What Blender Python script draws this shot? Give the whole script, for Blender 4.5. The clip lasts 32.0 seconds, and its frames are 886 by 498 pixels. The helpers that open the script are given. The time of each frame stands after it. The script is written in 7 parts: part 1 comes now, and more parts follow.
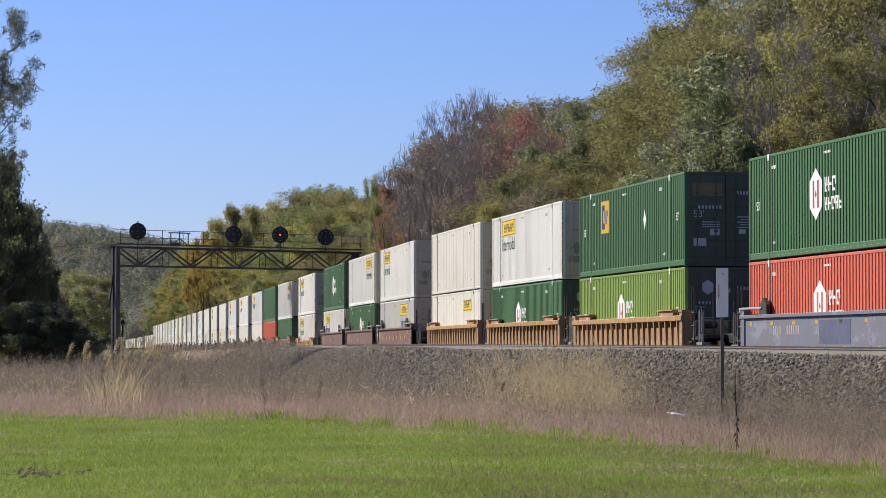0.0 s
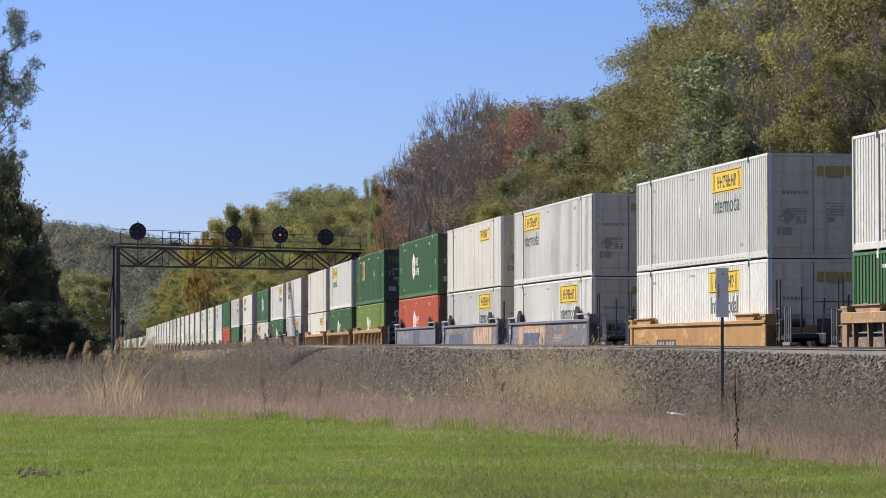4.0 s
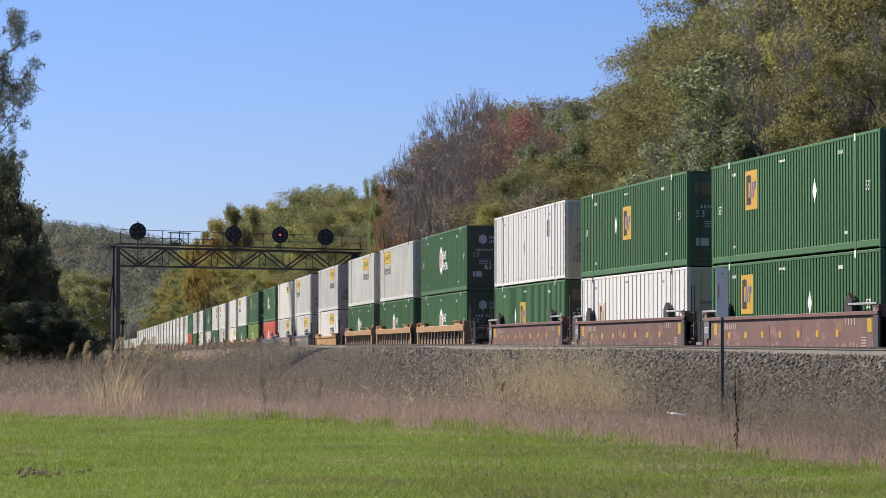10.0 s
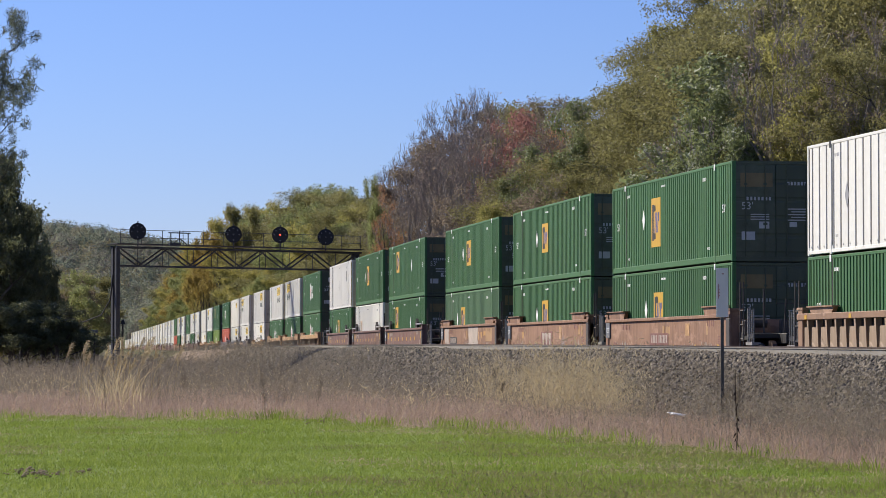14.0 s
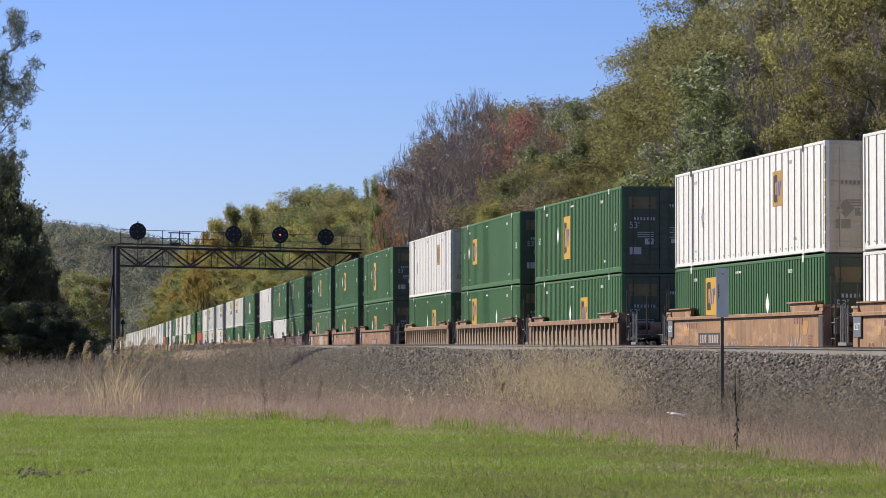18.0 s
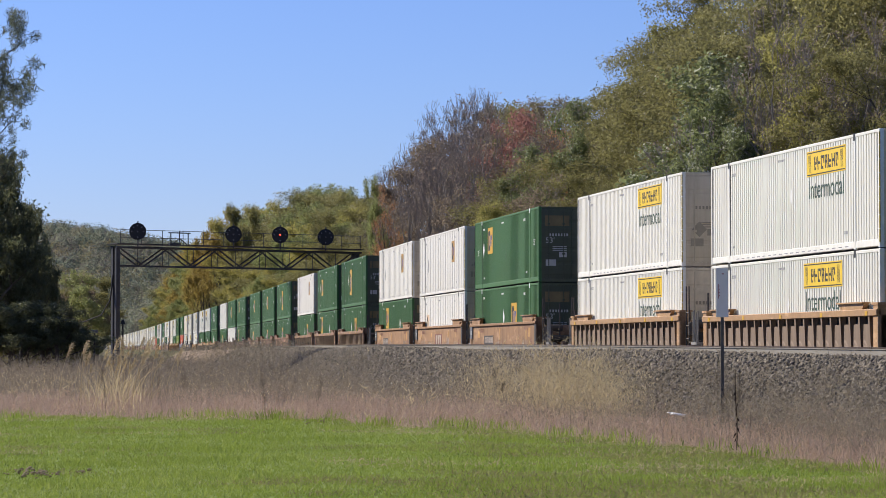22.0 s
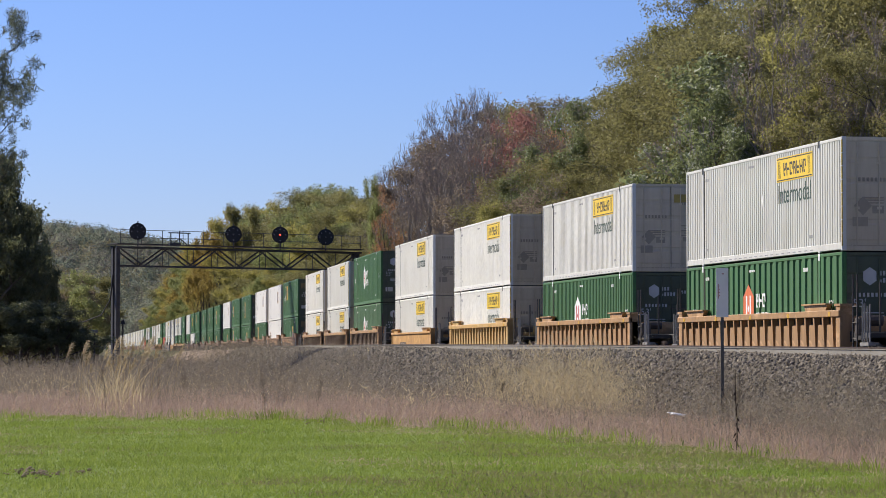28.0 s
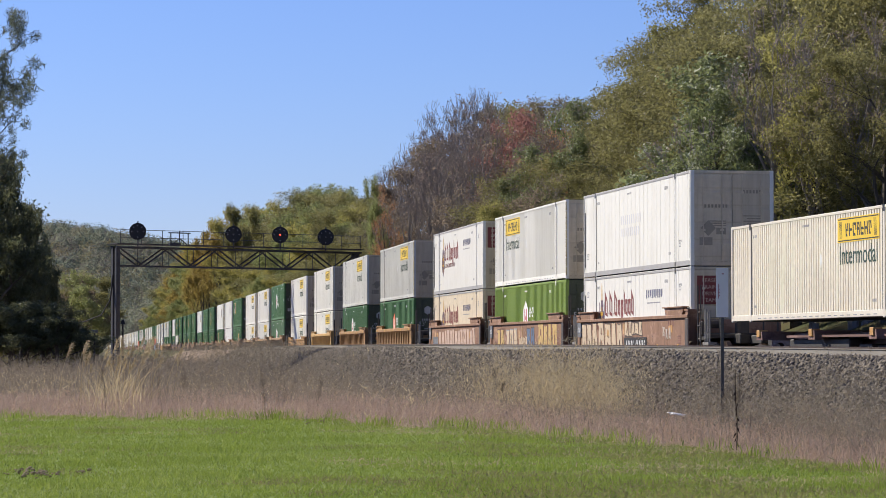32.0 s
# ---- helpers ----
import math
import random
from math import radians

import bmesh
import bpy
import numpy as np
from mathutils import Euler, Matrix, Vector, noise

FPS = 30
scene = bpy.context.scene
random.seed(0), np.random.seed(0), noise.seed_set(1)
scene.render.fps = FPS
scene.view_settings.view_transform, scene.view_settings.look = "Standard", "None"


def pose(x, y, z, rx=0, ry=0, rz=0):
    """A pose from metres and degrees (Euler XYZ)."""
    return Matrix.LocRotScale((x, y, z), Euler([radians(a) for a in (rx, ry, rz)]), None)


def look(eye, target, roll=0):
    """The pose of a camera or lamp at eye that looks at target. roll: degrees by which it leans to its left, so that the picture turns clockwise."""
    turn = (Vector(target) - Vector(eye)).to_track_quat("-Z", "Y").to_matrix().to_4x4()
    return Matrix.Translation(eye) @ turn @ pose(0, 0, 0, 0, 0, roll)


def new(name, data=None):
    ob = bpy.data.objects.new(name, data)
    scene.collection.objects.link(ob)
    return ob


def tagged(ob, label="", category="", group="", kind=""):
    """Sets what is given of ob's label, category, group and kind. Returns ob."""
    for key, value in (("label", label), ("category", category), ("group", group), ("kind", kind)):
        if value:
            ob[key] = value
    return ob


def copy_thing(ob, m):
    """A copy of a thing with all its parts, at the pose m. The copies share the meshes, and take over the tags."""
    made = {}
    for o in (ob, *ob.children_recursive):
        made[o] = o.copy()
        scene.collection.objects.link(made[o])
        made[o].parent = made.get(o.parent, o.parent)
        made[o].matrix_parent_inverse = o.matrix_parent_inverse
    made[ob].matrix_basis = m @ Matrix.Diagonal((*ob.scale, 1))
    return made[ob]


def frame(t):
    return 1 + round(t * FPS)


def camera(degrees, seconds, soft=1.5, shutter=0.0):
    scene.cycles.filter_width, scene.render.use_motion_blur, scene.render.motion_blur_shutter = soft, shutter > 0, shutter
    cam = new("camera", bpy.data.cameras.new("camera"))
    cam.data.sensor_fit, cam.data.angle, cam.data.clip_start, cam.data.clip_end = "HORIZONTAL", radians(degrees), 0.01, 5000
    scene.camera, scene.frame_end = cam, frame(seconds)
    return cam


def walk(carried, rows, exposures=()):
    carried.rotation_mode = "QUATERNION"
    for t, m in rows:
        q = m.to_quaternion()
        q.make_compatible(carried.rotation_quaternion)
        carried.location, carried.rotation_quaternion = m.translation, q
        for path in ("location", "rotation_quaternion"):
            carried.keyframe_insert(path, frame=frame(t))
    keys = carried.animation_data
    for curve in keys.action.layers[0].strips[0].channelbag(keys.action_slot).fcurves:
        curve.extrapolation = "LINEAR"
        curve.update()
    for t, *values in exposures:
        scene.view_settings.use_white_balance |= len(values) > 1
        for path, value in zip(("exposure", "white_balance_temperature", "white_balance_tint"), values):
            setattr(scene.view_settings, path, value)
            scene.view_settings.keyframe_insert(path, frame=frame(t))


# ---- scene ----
import colorsys
import itertools

# ------------------------------------------------------------ camera
cam = camera(16.363, 32.0, 0.75)
EYE = (0.0, 0.0, 0.60)
CAM_POSE = pose(*EYE, 90 + 1.905, 0, 0)
walk(cam, [(0.0, CAM_POSE), (32.0, CAM_POSE)])

# ------------------------------------------------------------ light
SUN_AZ, SUN_EL = -54.0, 36.0          # degrees from +y towards +x, and above the horizon
world = bpy.data.worlds.new("sky")
scene.world = world
world.use_nodes = True
wn = world.node_tree.nodes
sky = wn.new("ShaderNodeTexSky")
sky.sky_type, sky.sun_disc = "NISHITA", False
sky.sun_elevation, sky.sun_rotation = radians(SUN_EL), radians(SUN_AZ)
sky.air_density, sky.dust_density, sky.ozone_density = 1.0, 0.15, 7.0
wn["Background"].inputs["Strength"].default_value = 0.0835
tint = wn.new("ShaderNodeMix")
tint.data_type, tint.blend_type = "RGBA", "MULTIPLY"
tint.inputs["Factor"].default_value = 1.0
tint.inputs["B"].default_value = (0.97, 0.97, 1.35, 1)      # the clear violet-blue of a dry autumn sky
world.node_tree.links.new(sky.outputs[0], tint.inputs["A"])
world.node_tree.links.new(tint.outputs["Result"], wn["Background"].inputs["Color"])
sun_data = bpy.data.lights.new("sun", "SUN")
sun_data.energy, sun_data.angle, sun_data.color = 5.9, radians(0.53), (0.98, 0.90, 0.76)
sun = new("sun", sun_data)
SUN_DIR = Vector((math.sin(radians(SUN_AZ)) * math.cos(radians(SUN_EL)),
                  math.cos(radians(SUN_AZ)) * math.cos(radians(SUN_EL)), math.sin(radians(SUN_EL))))
sun.matrix_world = look(SUN_DIR * 50, (0, 0, 0))
scene.view_settings.exposure = 0.15

# ------------------------------------------------------------ the line of the track
S = np.arange(-160.0, 1900.0, 2.0)
KN = (-160, -60, 40, 140, 240, 340, 440, 600, 900, 1900)
KV = (0.00093, 0.00093, 0.00057, -0.00005, 0.00004, 0.00002, 0.00001, -0.00002, -0.00003, -0.00003)
I0 = int(np.argmin(abs(S)))


def summed(v):
    c = np.concatenate([[0.0], np.cumsum(v[1:] + v[:-1])])
    return c - c[I0]


PSI = -0.17031 + summed(np.interp(S, KN, KV))
FACE_X, FACE_Y = 9.732 + summed(np.sin(PSI)), 80.0 + summed(np.cos(PSI))
TRACK_Z = summed(np.interp(S, (-60, 150, 400, 1500), (0.0065, -0.00194, 0.00164, -0.00211)))
HALF_W = 1.295
LINE_X, LINE_Y = FACE_X + HALF_W * np.cos(PSI), FACE_Y - HALF_W * np.sin(PSI)


def on_line(s, off=0.0):
    """Place, heading (radians) and height of the track at s metres, off metres to the far side."""
    p = np.interp(s, S, PSI)
    return (np.interp(s, S, LINE_X) + off * np.cos(p), np.interp(s, S, LINE_Y) - off * np.sin(p),
            np.interp(s, S, TRACK_Z), p)


def offset_at(x, y):
    """Sideways distance of a place from the track's middle; negative towards the camera."""
    return (x - np.interp(y, LINE_Y, LINE_X)) * np.cos(np.interp(y, LINE_Y, PSI))


def travel(t):
    return 19.4293 * t + 0.01 * (t - 16) ** 2


def smooth(a, b, v):
    u = np.clip((v - a) / (b - a), 0, 1)
    return u * u * (3 - 2 * u)


def waves(x, y, size):
    return (np.sin(x / size * 1.7 + 1.3 * np.sin(y / size)) + np.sin(y / size * 1.3 + 2.1 + np.sin(x / size * 0.7))) * 0.5


def ground_z(x, y):
    x, y = np.asarray(x, float), np.asarray(y, float)
    q = offset_at(x, y)
    tz = np.interp(y, LINE_Y, TRACK_Z)
    bed = 0.50 + 0.13 * smooth(180, 230, y)
    z = -1.0 + 0.05 * waves(x, y, 9.0) * smooth(10, 30, y)
    z = z + smooth(-10.2, -6.3, q) * (bed + tz + 1.0)
    z = np.where(q > -3.6, (bed + tz) + smooth(-3.4, -2.4, q) * (-0.3 - bed), z)
    rise = np.clip(q - 4.5, 0, None)
    hill = 0.42 * np.minimum(rise, 40) + 0.2 * np.clip(rise - 40, 0, 60) + 1.5 * waves(x, y, 31.0) * smooth(8, 40, rise)
    z = z + hill
    left = np.clip(-q - 90, 0, None)
    z = z + np.minimum(left * 0.2, 40) * smooth(300, 700, y)
    ridge = np.interp(x / np.maximum(y, 1.0), (-0.135, -0.12, -0.112, -0.105, -0.0906, -0.07), (72, 72, 70, 67, 61, 56))
    far = smooth(1350, 2100, y) * ridge + smooth(2100, 3600, y) * 30
    z = np.where(y > 1300, np.maximum(z, far + 4 * waves(x, y, 140.0) * smooth(1500, 2000, y)), z)
    return z


# ------------------------------------------------------------ materials
def material(name, build):
    m = bpy.data.materials.new(name)
    m.use_nodes = True
    m.node_tree.nodes.clear()
    out = m.node_tree.nodes.new("ShaderNodeOutputMaterial")
    build(m.node_tree, out)
    return m


def node(tree, kind, **inputs):
    n = tree.nodes.new(kind)
    for k, v in inputs.items():
        n.inputs[k.replace("_", " ")].default_value = v
    return n


def link(tree, a, b):
    tree.links.new(a, b)


def mixed(tree, fac, a, b, mode="MIX"):
    n = tree.nodes.new("ShaderNodeMix")
    n.data_type, n.blend_type = "RGBA", mode
    for socket, v in ((n.inputs["Factor"], fac), (n.inputs["A"], a), (n.inputs["B"], b)):
        if isinstance(v, (tuple, float, int)):
            socket.default_value = (*v, 1) if isinstance(v, tuple) else v
        else:
            link(tree, v, socket)
    return n.outputs["Result"]


def coords(tree, scale=(1, 1, 1), kind="Object"):
    t = tree.nodes.new("ShaderNodeTexCoord")
    m = node(tree, "ShaderNodeMapping")
    m.inputs["Scale"].default_value = scale
    link(tree, t.outputs[kind], m.inputs["Vector"])
    return m.outputs["Vector"]


def noise_fac(tree, vec, scale, lo, hi, detail=4.0, rough=0.6):
    n = node(tree, "ShaderNodeTexNoise", Scale=scale, Detail=detail, Roughness=rough)
    link(tree, vec, n.inputs["Vector"])
    r = tree.nodes.new("ShaderNodeMapRange")
    r.inputs["From Min"].default_value, r.inputs["From Max"].default_value = lo, hi
    link(tree, n.outputs["Fac"], r.inputs["Value"])
    return r.outputs["Result"]


def surface(tree, out, colour, rough=0.6, metal=0.0, bump=None, strength=0.3, dist=0.01, spec=0.5):
    b = node(tree, "ShaderNodeBsdfPrincipled", Roughness=rough, Metallic=metal)
    b.inputs["Specular IOR Level"].default_value = spec
    if isinstance(colour, tuple):
        b.inputs["Base Color"].default_value = (*colour, 1)
    else:
        link(tree, colour, b.inputs["Base Color"])
    if bump is not None:
        n = node(tree, "ShaderNodeBump", Strength=strength, Distance=dist)
        link(tree, bump, n.inputs["Height"])
        link(tree, n.outputs["Normal"], b.inputs["Normal"])
    link(tree, b.outputs[0], out.inputs["Surface"])
    return b


def paint(name, colour, grime=(0.12, 0.10, 0.08), amount=0.5, rough=0.45, rust=0.0):
    """Weathered vehicle paint: tone that differs from thing to thing, rain streaks, dirt patches, rust."""
    def build(tree, out):
        info = tree.nodes.new("ShaderNodeObjectInfo")
        vec = coords(tree, (1, 1, 1), "Object")
        streak = noise_fac(tree, coords(tree, (5.0, 5.0, 0.35)), 1.0, 0.44, 0.72, 5.0)
        patch = noise_fac(tree, vec, 0.55, 0.38, 0.74, 6.0, 0.65)
        fine = noise_fac(tree, vec, 6.0, 0.3, 0.8, 3.0)
        light = tuple(min(1.0, c * 1.12 + 0.012) for c in colour)
        dull = tuple(c * 0.85 for c in colour)
        c = mixed(tree, info.outputs["Random"], light, dull)
        c = mixed(tree, fine, c, tuple(x * 0.9 for x in colour))
        f = tree.nodes.new("ShaderNodeMath")
        f.operation, f.use_clamp = "MULTIPLY_ADD", True
        link(tree, streak, f.inputs[0])
        f.inputs[1].default_value = 0.55 * amount
        g = tree.nodes.new("ShaderNodeMath")
        g.operation = "MULTIPLY"
        link(tree, patch, g.inputs[0])
        g.inputs[1].default_value = 0.5 * amount
        link(tree, g.outputs[0], f.inputs[2])
        c = mixed(tree, f.outputs[0], c, grime)
        if rust:
            worn = noise_fac(tree, coords(tree, (0.9, 0.9, 1.6)), 0.8, 0.54, 0.60, 7.0, 0.7)
            half = tree.nodes.new("ShaderNodeMath")
            half.operation = "MULTIPLY"
            link(tree, worn, half.inputs[0])
            half.inputs[1].default_value = 0.55
            c = mixed(tree, half.outputs[0], c, tuple(min(0.7, x * 1.35 + 0.06) for x in colour))
            spots = noise_fac(tree, vec, 2.3, 0.66 - 0.16 * rust, 0.78 - 0.1 * rust, 8.0, 0.7)
            c = mixed(tree, spots, c, (0.16, 0.07, 0.035))
        surface(tree, out, c, rough, 0.0, fine, 0.12, 0.004, 0.35)
    return material(name, build)


def plain(name, colour, rough=0.6, metal=0.0, vary=0.25):
    def build(tree, out):
        f = noise_fac(tree, coords(tree), 3.0, 0.3, 0.75)
        c = mixed(tree, f, colour, tuple(x * (1 - vary) for x in colour))
        surface(tree, out, c, rough, metal, f, 0.1, 0.004)
    return material(name, build)


def foliage(name, tones, through_light=0.35, gloss=0.5):
    """Leaves: three tones mixed leaf by leaf, whole trees shifted a little."""
    def build(tree, out):
        geo, info = tree.nodes.new("ShaderNodeNewGeometry"), tree.nodes.new("ShaderNodeObjectInfo")
        ramp = tree.nodes.new("ShaderNodeValToRGB")
        ramp.color_ramp.elements[0].color, ramp.color_ramp.elements[1].color = (*tones[0], 1), (*tones[2], 1)
        e = ramp.color_ramp.elements.new(0.64)
        e.color = (*tones[1], 1)
        big = noise_fac(tree, coords(tree), 0.35, 0.35, 0.65, 3.0)
        add = tree.nodes.new("ShaderNodeMath")
        add.operation = "MULTIPLY_ADD"
        link(tree, geo.outputs["Random Per Island"], add.inputs[0])
        add.inputs[1].default_value = 0.6
        half = tree.nodes.new("ShaderNodeMath")
        half.operation = "MULTIPLY"
        link(tree, big, half.inputs[0])
        half.inputs[1].default_value = 0.4
        link(tree, half.outputs[0], add.inputs[2])
        link(tree, add.outputs[0], ramp.inputs["Fac"])
        c = mixed(tree, info.outputs["Random"], ramp.outputs["Color"], tuple(x * 0.75 for x in tones[1]))
        d = node(tree, "ShaderNodeBsdfPrincipled", Roughness=gloss)
        d.inputs["Specular IOR Level"].default_value = 0.12 if gloss > 0.45 else 0.22
        link(tree, c, d.inputs["Base Color"])
        t = tree.nodes.new("ShaderNodeBsdfTranslucent")
        link(tree, c, t.inputs["Color"])
        m = node(tree, "ShaderNodeMixShader", Fac=through_light)
        link(tree, d.outputs[0], m.inputs[1])
        link(tree, t.outputs[0], m.inputs[2])
        link(tree, m.outputs[0], out.inputs["Surface"])
    return material(name, build)


M = {}
M["white"] = paint("white_paint", (0.845, 0.835, 0.775), (0.36, 0.31, 0.23), 0.26)
M["grey_white"] = paint("aged_white_paint", (0.725, 0.72, 0.67), (0.28, 0.25, 0.20), 0.44)
M["old_white"] = paint("aged_cream_white_paint", (0.73, 0.705, 0.62), (0.34, 0.28, 0.19), 0.5)
M["cream_white"] = paint("cream_white_paint", (0.80, 0.745, 0.63), (0.40, 0.31, 0.21), 0.35)
M["cream"] = paint("cream_paint", (0.73, 0.63, 0.47), (0.38, 0.28, 0.18), 0.45)
M["bright"] = paint("clean_white_paint", (0.80, 0.785, 0.73), (0.42, 0.37, 0.30), 0.22)
M["green"] = paint("green_paint", (0.046, 0.149, 0.047), (0.08, 0.10, 0.05), 0.38, 0.6)
M["old_green"] = paint("chalky_green_paint", (0.085, 0.185, 0.085), (0.12, 0.15, 0.10), 0.45, 0.7)
M["light_green"] = paint("light_green_paint", (0.23, 0.34, 0.06), (0.17, 0.19, 0.07), 0.35)
M["red"] = paint("orange_red_paint", (0.66, 0.15, 0.08), (0.38, 0.13, 0.08), 0.35)
M["yellow"] = plain("yellow_decal", (0.80, 0.55, 0.03), 0.5, 0, 0.12)
M["gold"] = plain("gold_decal", (0.62, 0.36, 0.03), 0.5, 0, 0.15)
# gold dimmed for a faded panel on the shaded door end
M["dull_gold"] = plain("faded_shade_gold_decal", (0.20, 0.15, 0.065), 0.6, 0, 0.3)
M["dull_mark"] = plain("faded_grey_decal", (0.26, 0.27, 0.27), 0.6, 0, 0.3)
M["blue"] = plain("blue_decal", (0.06, 0.09, 0.30), 0.5)
M["black"] = plain("black_decal", (0.02, 0.02, 0.022), 0.6)
M["dark_green"] = plain("dark_green_decal", (0.02, 0.06, 0.04), 0.6)
M["pale"] = plain("white_decal", (0.80, 0.80, 0.78), 0.6, 0, 0.1)
M["crimson"] = plain("red_decal", (0.45, 0.02, 0.03), 0.6)
M["maroon"] = plain("maroon_decal", (0.20, 0.035, 0.03), 0.6)
M["orange"] = plain("orange_decal", (0.70, 0.16, 0.05), 0.6)
M["spray_pale"] = plain("sprayed_pale_paint", (0.50, 0.41, 0.34), 0.7, 0, 0.35)
M["spray_peach"] = plain("sprayed_peach_paint", (0.60, 0.36, 0.21), 0.7, 0, 0.5)
M["spray_ochre"] = plain("sprayed_ochre_paint", (0.46, 0.31, 0.10), 0.7, 0, 0.4)
M["spray_blue"] = plain("sprayed_blue_paint", (0.11, 0.16, 0.26), 0.7, 0, 0.4)
M["spray_dark"] = plain("sprayed_maroon_paint", (0.24, 0.10, 0.08), 0.7, 0, 0.4)
M["grey_mark"] = plain("grey_decal", (0.30, 0.30, 0.32), 0.6)
M["ribbed_ochre"] = paint("ochre_steel", (0.46, 0.265, 0.115), (0.15, 0.09, 0.055), 0.65, 0.6, 0.3)
M["ribbed_brown"] = paint("brown_steel", (0.33, 0.195, 0.12), (0.13, 0.085, 0.06), 0.7, 0.65, 0.3)
M["ribbed_dust"] = paint("dusty_tan_steel", (0.40, 0.29, 0.195), (0.17, 0.115, 0.08), 0.7, 0.7, 0.2)
M["yellow_steel"] = paint("yellow_steel", (0.53, 0.29, 0.095), (0.24, 0.13, 0.07), 0.6, 0.55, 0.32)
M["rust_steel"] = paint("rusty_pink_steel", (0.30, 0.165, 0.10), (0.13, 0.07, 0.045), 0.9, 0.7, 0.4)
M["tan_steel"] = paint("tan_rust_steel", (0.36, 0.205, 0.105), (0.16, 0.095, 0.06), 0.9, 0.7, 0.5)
M["brown_red"] = paint("oxide_brown_steel", (0.20, 0.108, 0.086), (0.11, 0.072, 0.06), 0.8, 0.6, 0.25)
M["blue_grey"] = paint("blue_grey_steel", (0.17, 0.185, 0.235), (0.20, 0.15, 0.13), 0.8, 0.6, 0.25)
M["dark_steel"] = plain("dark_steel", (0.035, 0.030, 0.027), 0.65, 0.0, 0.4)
M["wheel_steel"] = plain("wheel_steel", (0.11, 0.07, 0.05), 0.5, 0.6, 0.4)
M["grille"] = plain("grey_steel", (0.16, 0.16, 0.165), 0.5)
M["bridge_steel"] = plain("weathered_bridge_steel", (0.06, 0.062, 0.07), 0.6, 0.0, 0.45)
M["sign_grey"] = plain("grey_sign_sheet", (0.76, 0.74, 0.72), 0.5, 0.0, 0.12)
M["post_steel"] = plain("dark_post_steel", (0.09, 0.085, 0.08), 0.6, 0.0, 0.4)
M["dull_yellow"] = plain("dull_yellow_decal", (0.44, 0.32, 0.07), 0.6, 0, 0.3)
M["door_faint"] = plain("faded_grey_brown_decal", (0.36, 0.31, 0.235), 0.6, 0, 0.3)
M["crest"] = plain("dark_purple_crest_decal", (0.11, 0.055, 0.10), 0.6)
M["band_grey"] = plain("pale_grey_rail_paint", (0.42, 0.41, 0.40), 0.5, 0, 0.2)
# darker than the walls: shade of the end faces is in the colour
M["door_green"] = paint("shade_green_door_paint", (0.082, 0.098, 0.060), (0.05, 0.05, 0.045), 0.5, 0.6)
M["door_red"] = paint("shade_red_door_paint", (0.13, 0.045, 0.032), (0.06, 0.04, 0.035), 0.6, 0.6)
M["patch_blue"] = plain("dull_blue_patch_paint", (0.105, 0.118, 0.19), 0.6, 0, 0.3)
# dirt, plus warmth in the colour that offsets bluish shade
M["door_grey"] = paint("dirty_warmed_white_door_paint", (0.66, 0.57, 0.42), (0.30, 0.225, 0.145), 0.6, 0.6)
M["stripe_yellow"] = plain("worn_yellow_edge_paint", (0.50, 0.36, 0.05), 0.6, 0, 0.45)
M["plate_grey"] = plain("blue_grey_plate_paint", (0.17, 0.175, 0.19), 0.6, 0, 0.25)
M["tablet"] = plain("dark_brown_tablet_and_line_paint", (0.06, 0.05, 0.045), 0.6, 0, 0.3)
M["ochre_chord"] = paint("orange_ochre_chord_paint", (0.45, 0.27, 0.135), (0.2, 0.12, 0.07), 0.6, 0.6, 0.25)
M["rib_brown"] = paint("dull_brown_rib_steel", (0.28, 0.20, 0.14), (0.13, 0.09, 0.065), 0.7, 0.7, 0.2)
M["bright_ochre"] = paint("bright_ochre_steel", (0.58, 0.36, 0.13), (0.24, 0.14, 0.06), 0.5, 0.6, 0.22)
M["door_mark"] = plain("pale_grey_door_decal", (0.50, 0.51, 0.50), 0.6, 0, 0.2)
M["hand_rail"] = plain("pale_worn_handrail", (0.29, 0.27, 0.245), 0.6, 0.0, 0.3)
M["worn_steel"] = plain("worn_grey_brown_steel", (0.085, 0.068, 0.058), 0.6, 0.0, 0.4)
M["faint_mark"] = plain("faint_grey_decal", (0.66, 0.66, 0.68), 0.6, 0, 0.1)
M["worn_gold"] = plain("worn_orange_brown_decal", (0.47, 0.27, 0.065), 0.6, 0, 0.35)
M["peach"] = plain("sun_bleached_peach_decal", (0.72, 0.52, 0.36), 0.6, 0, 0.25)
# shade inside the wall folds, given as a colour
M["fold_shade"] = plain("dark_brown_fold_shade", (0.115, 0.098, 0.085), 0.75, 0, 0.45)
M["faint_green"] = plain("pale_green_slot_paint", (0.30, 0.36, 0.30), 0.6)
M["navy"] = plain("navy_decal", (0.10, 0.11, 0.22), 0.6)
M["faded_red"] = plain("faded_red_decal", (0.42, 0.16, 0.17), 0.6)
M["outline"] = plain("sprayed_dark_outline", (0.09, 0.06, 0.05), 0.7, 0, 0.4)
M["spray_tan"] = plain("sprayed_tan_paint", (0.62, 0.48, 0.33), 0.7, 0, 0.25)
M["spray_pink"] = plain("sprayed_pink_paint", (0.60, 0.43, 0.34), 0.7, 0, 0.3)
M["spray_yellow"] = plain("sprayed_yellow_paint", (0.60, 0.40, 0.15), 0.7, 0, 0.35)
M["dead_stalk"] = plain("dark_dead_stalk", (0.05, 0.032, 0.022), 0.9, 0, 0.3)
M["bark"] = plain("bark", (0.10, 0.08, 0.06), 0.9, 0.0, 0.5)
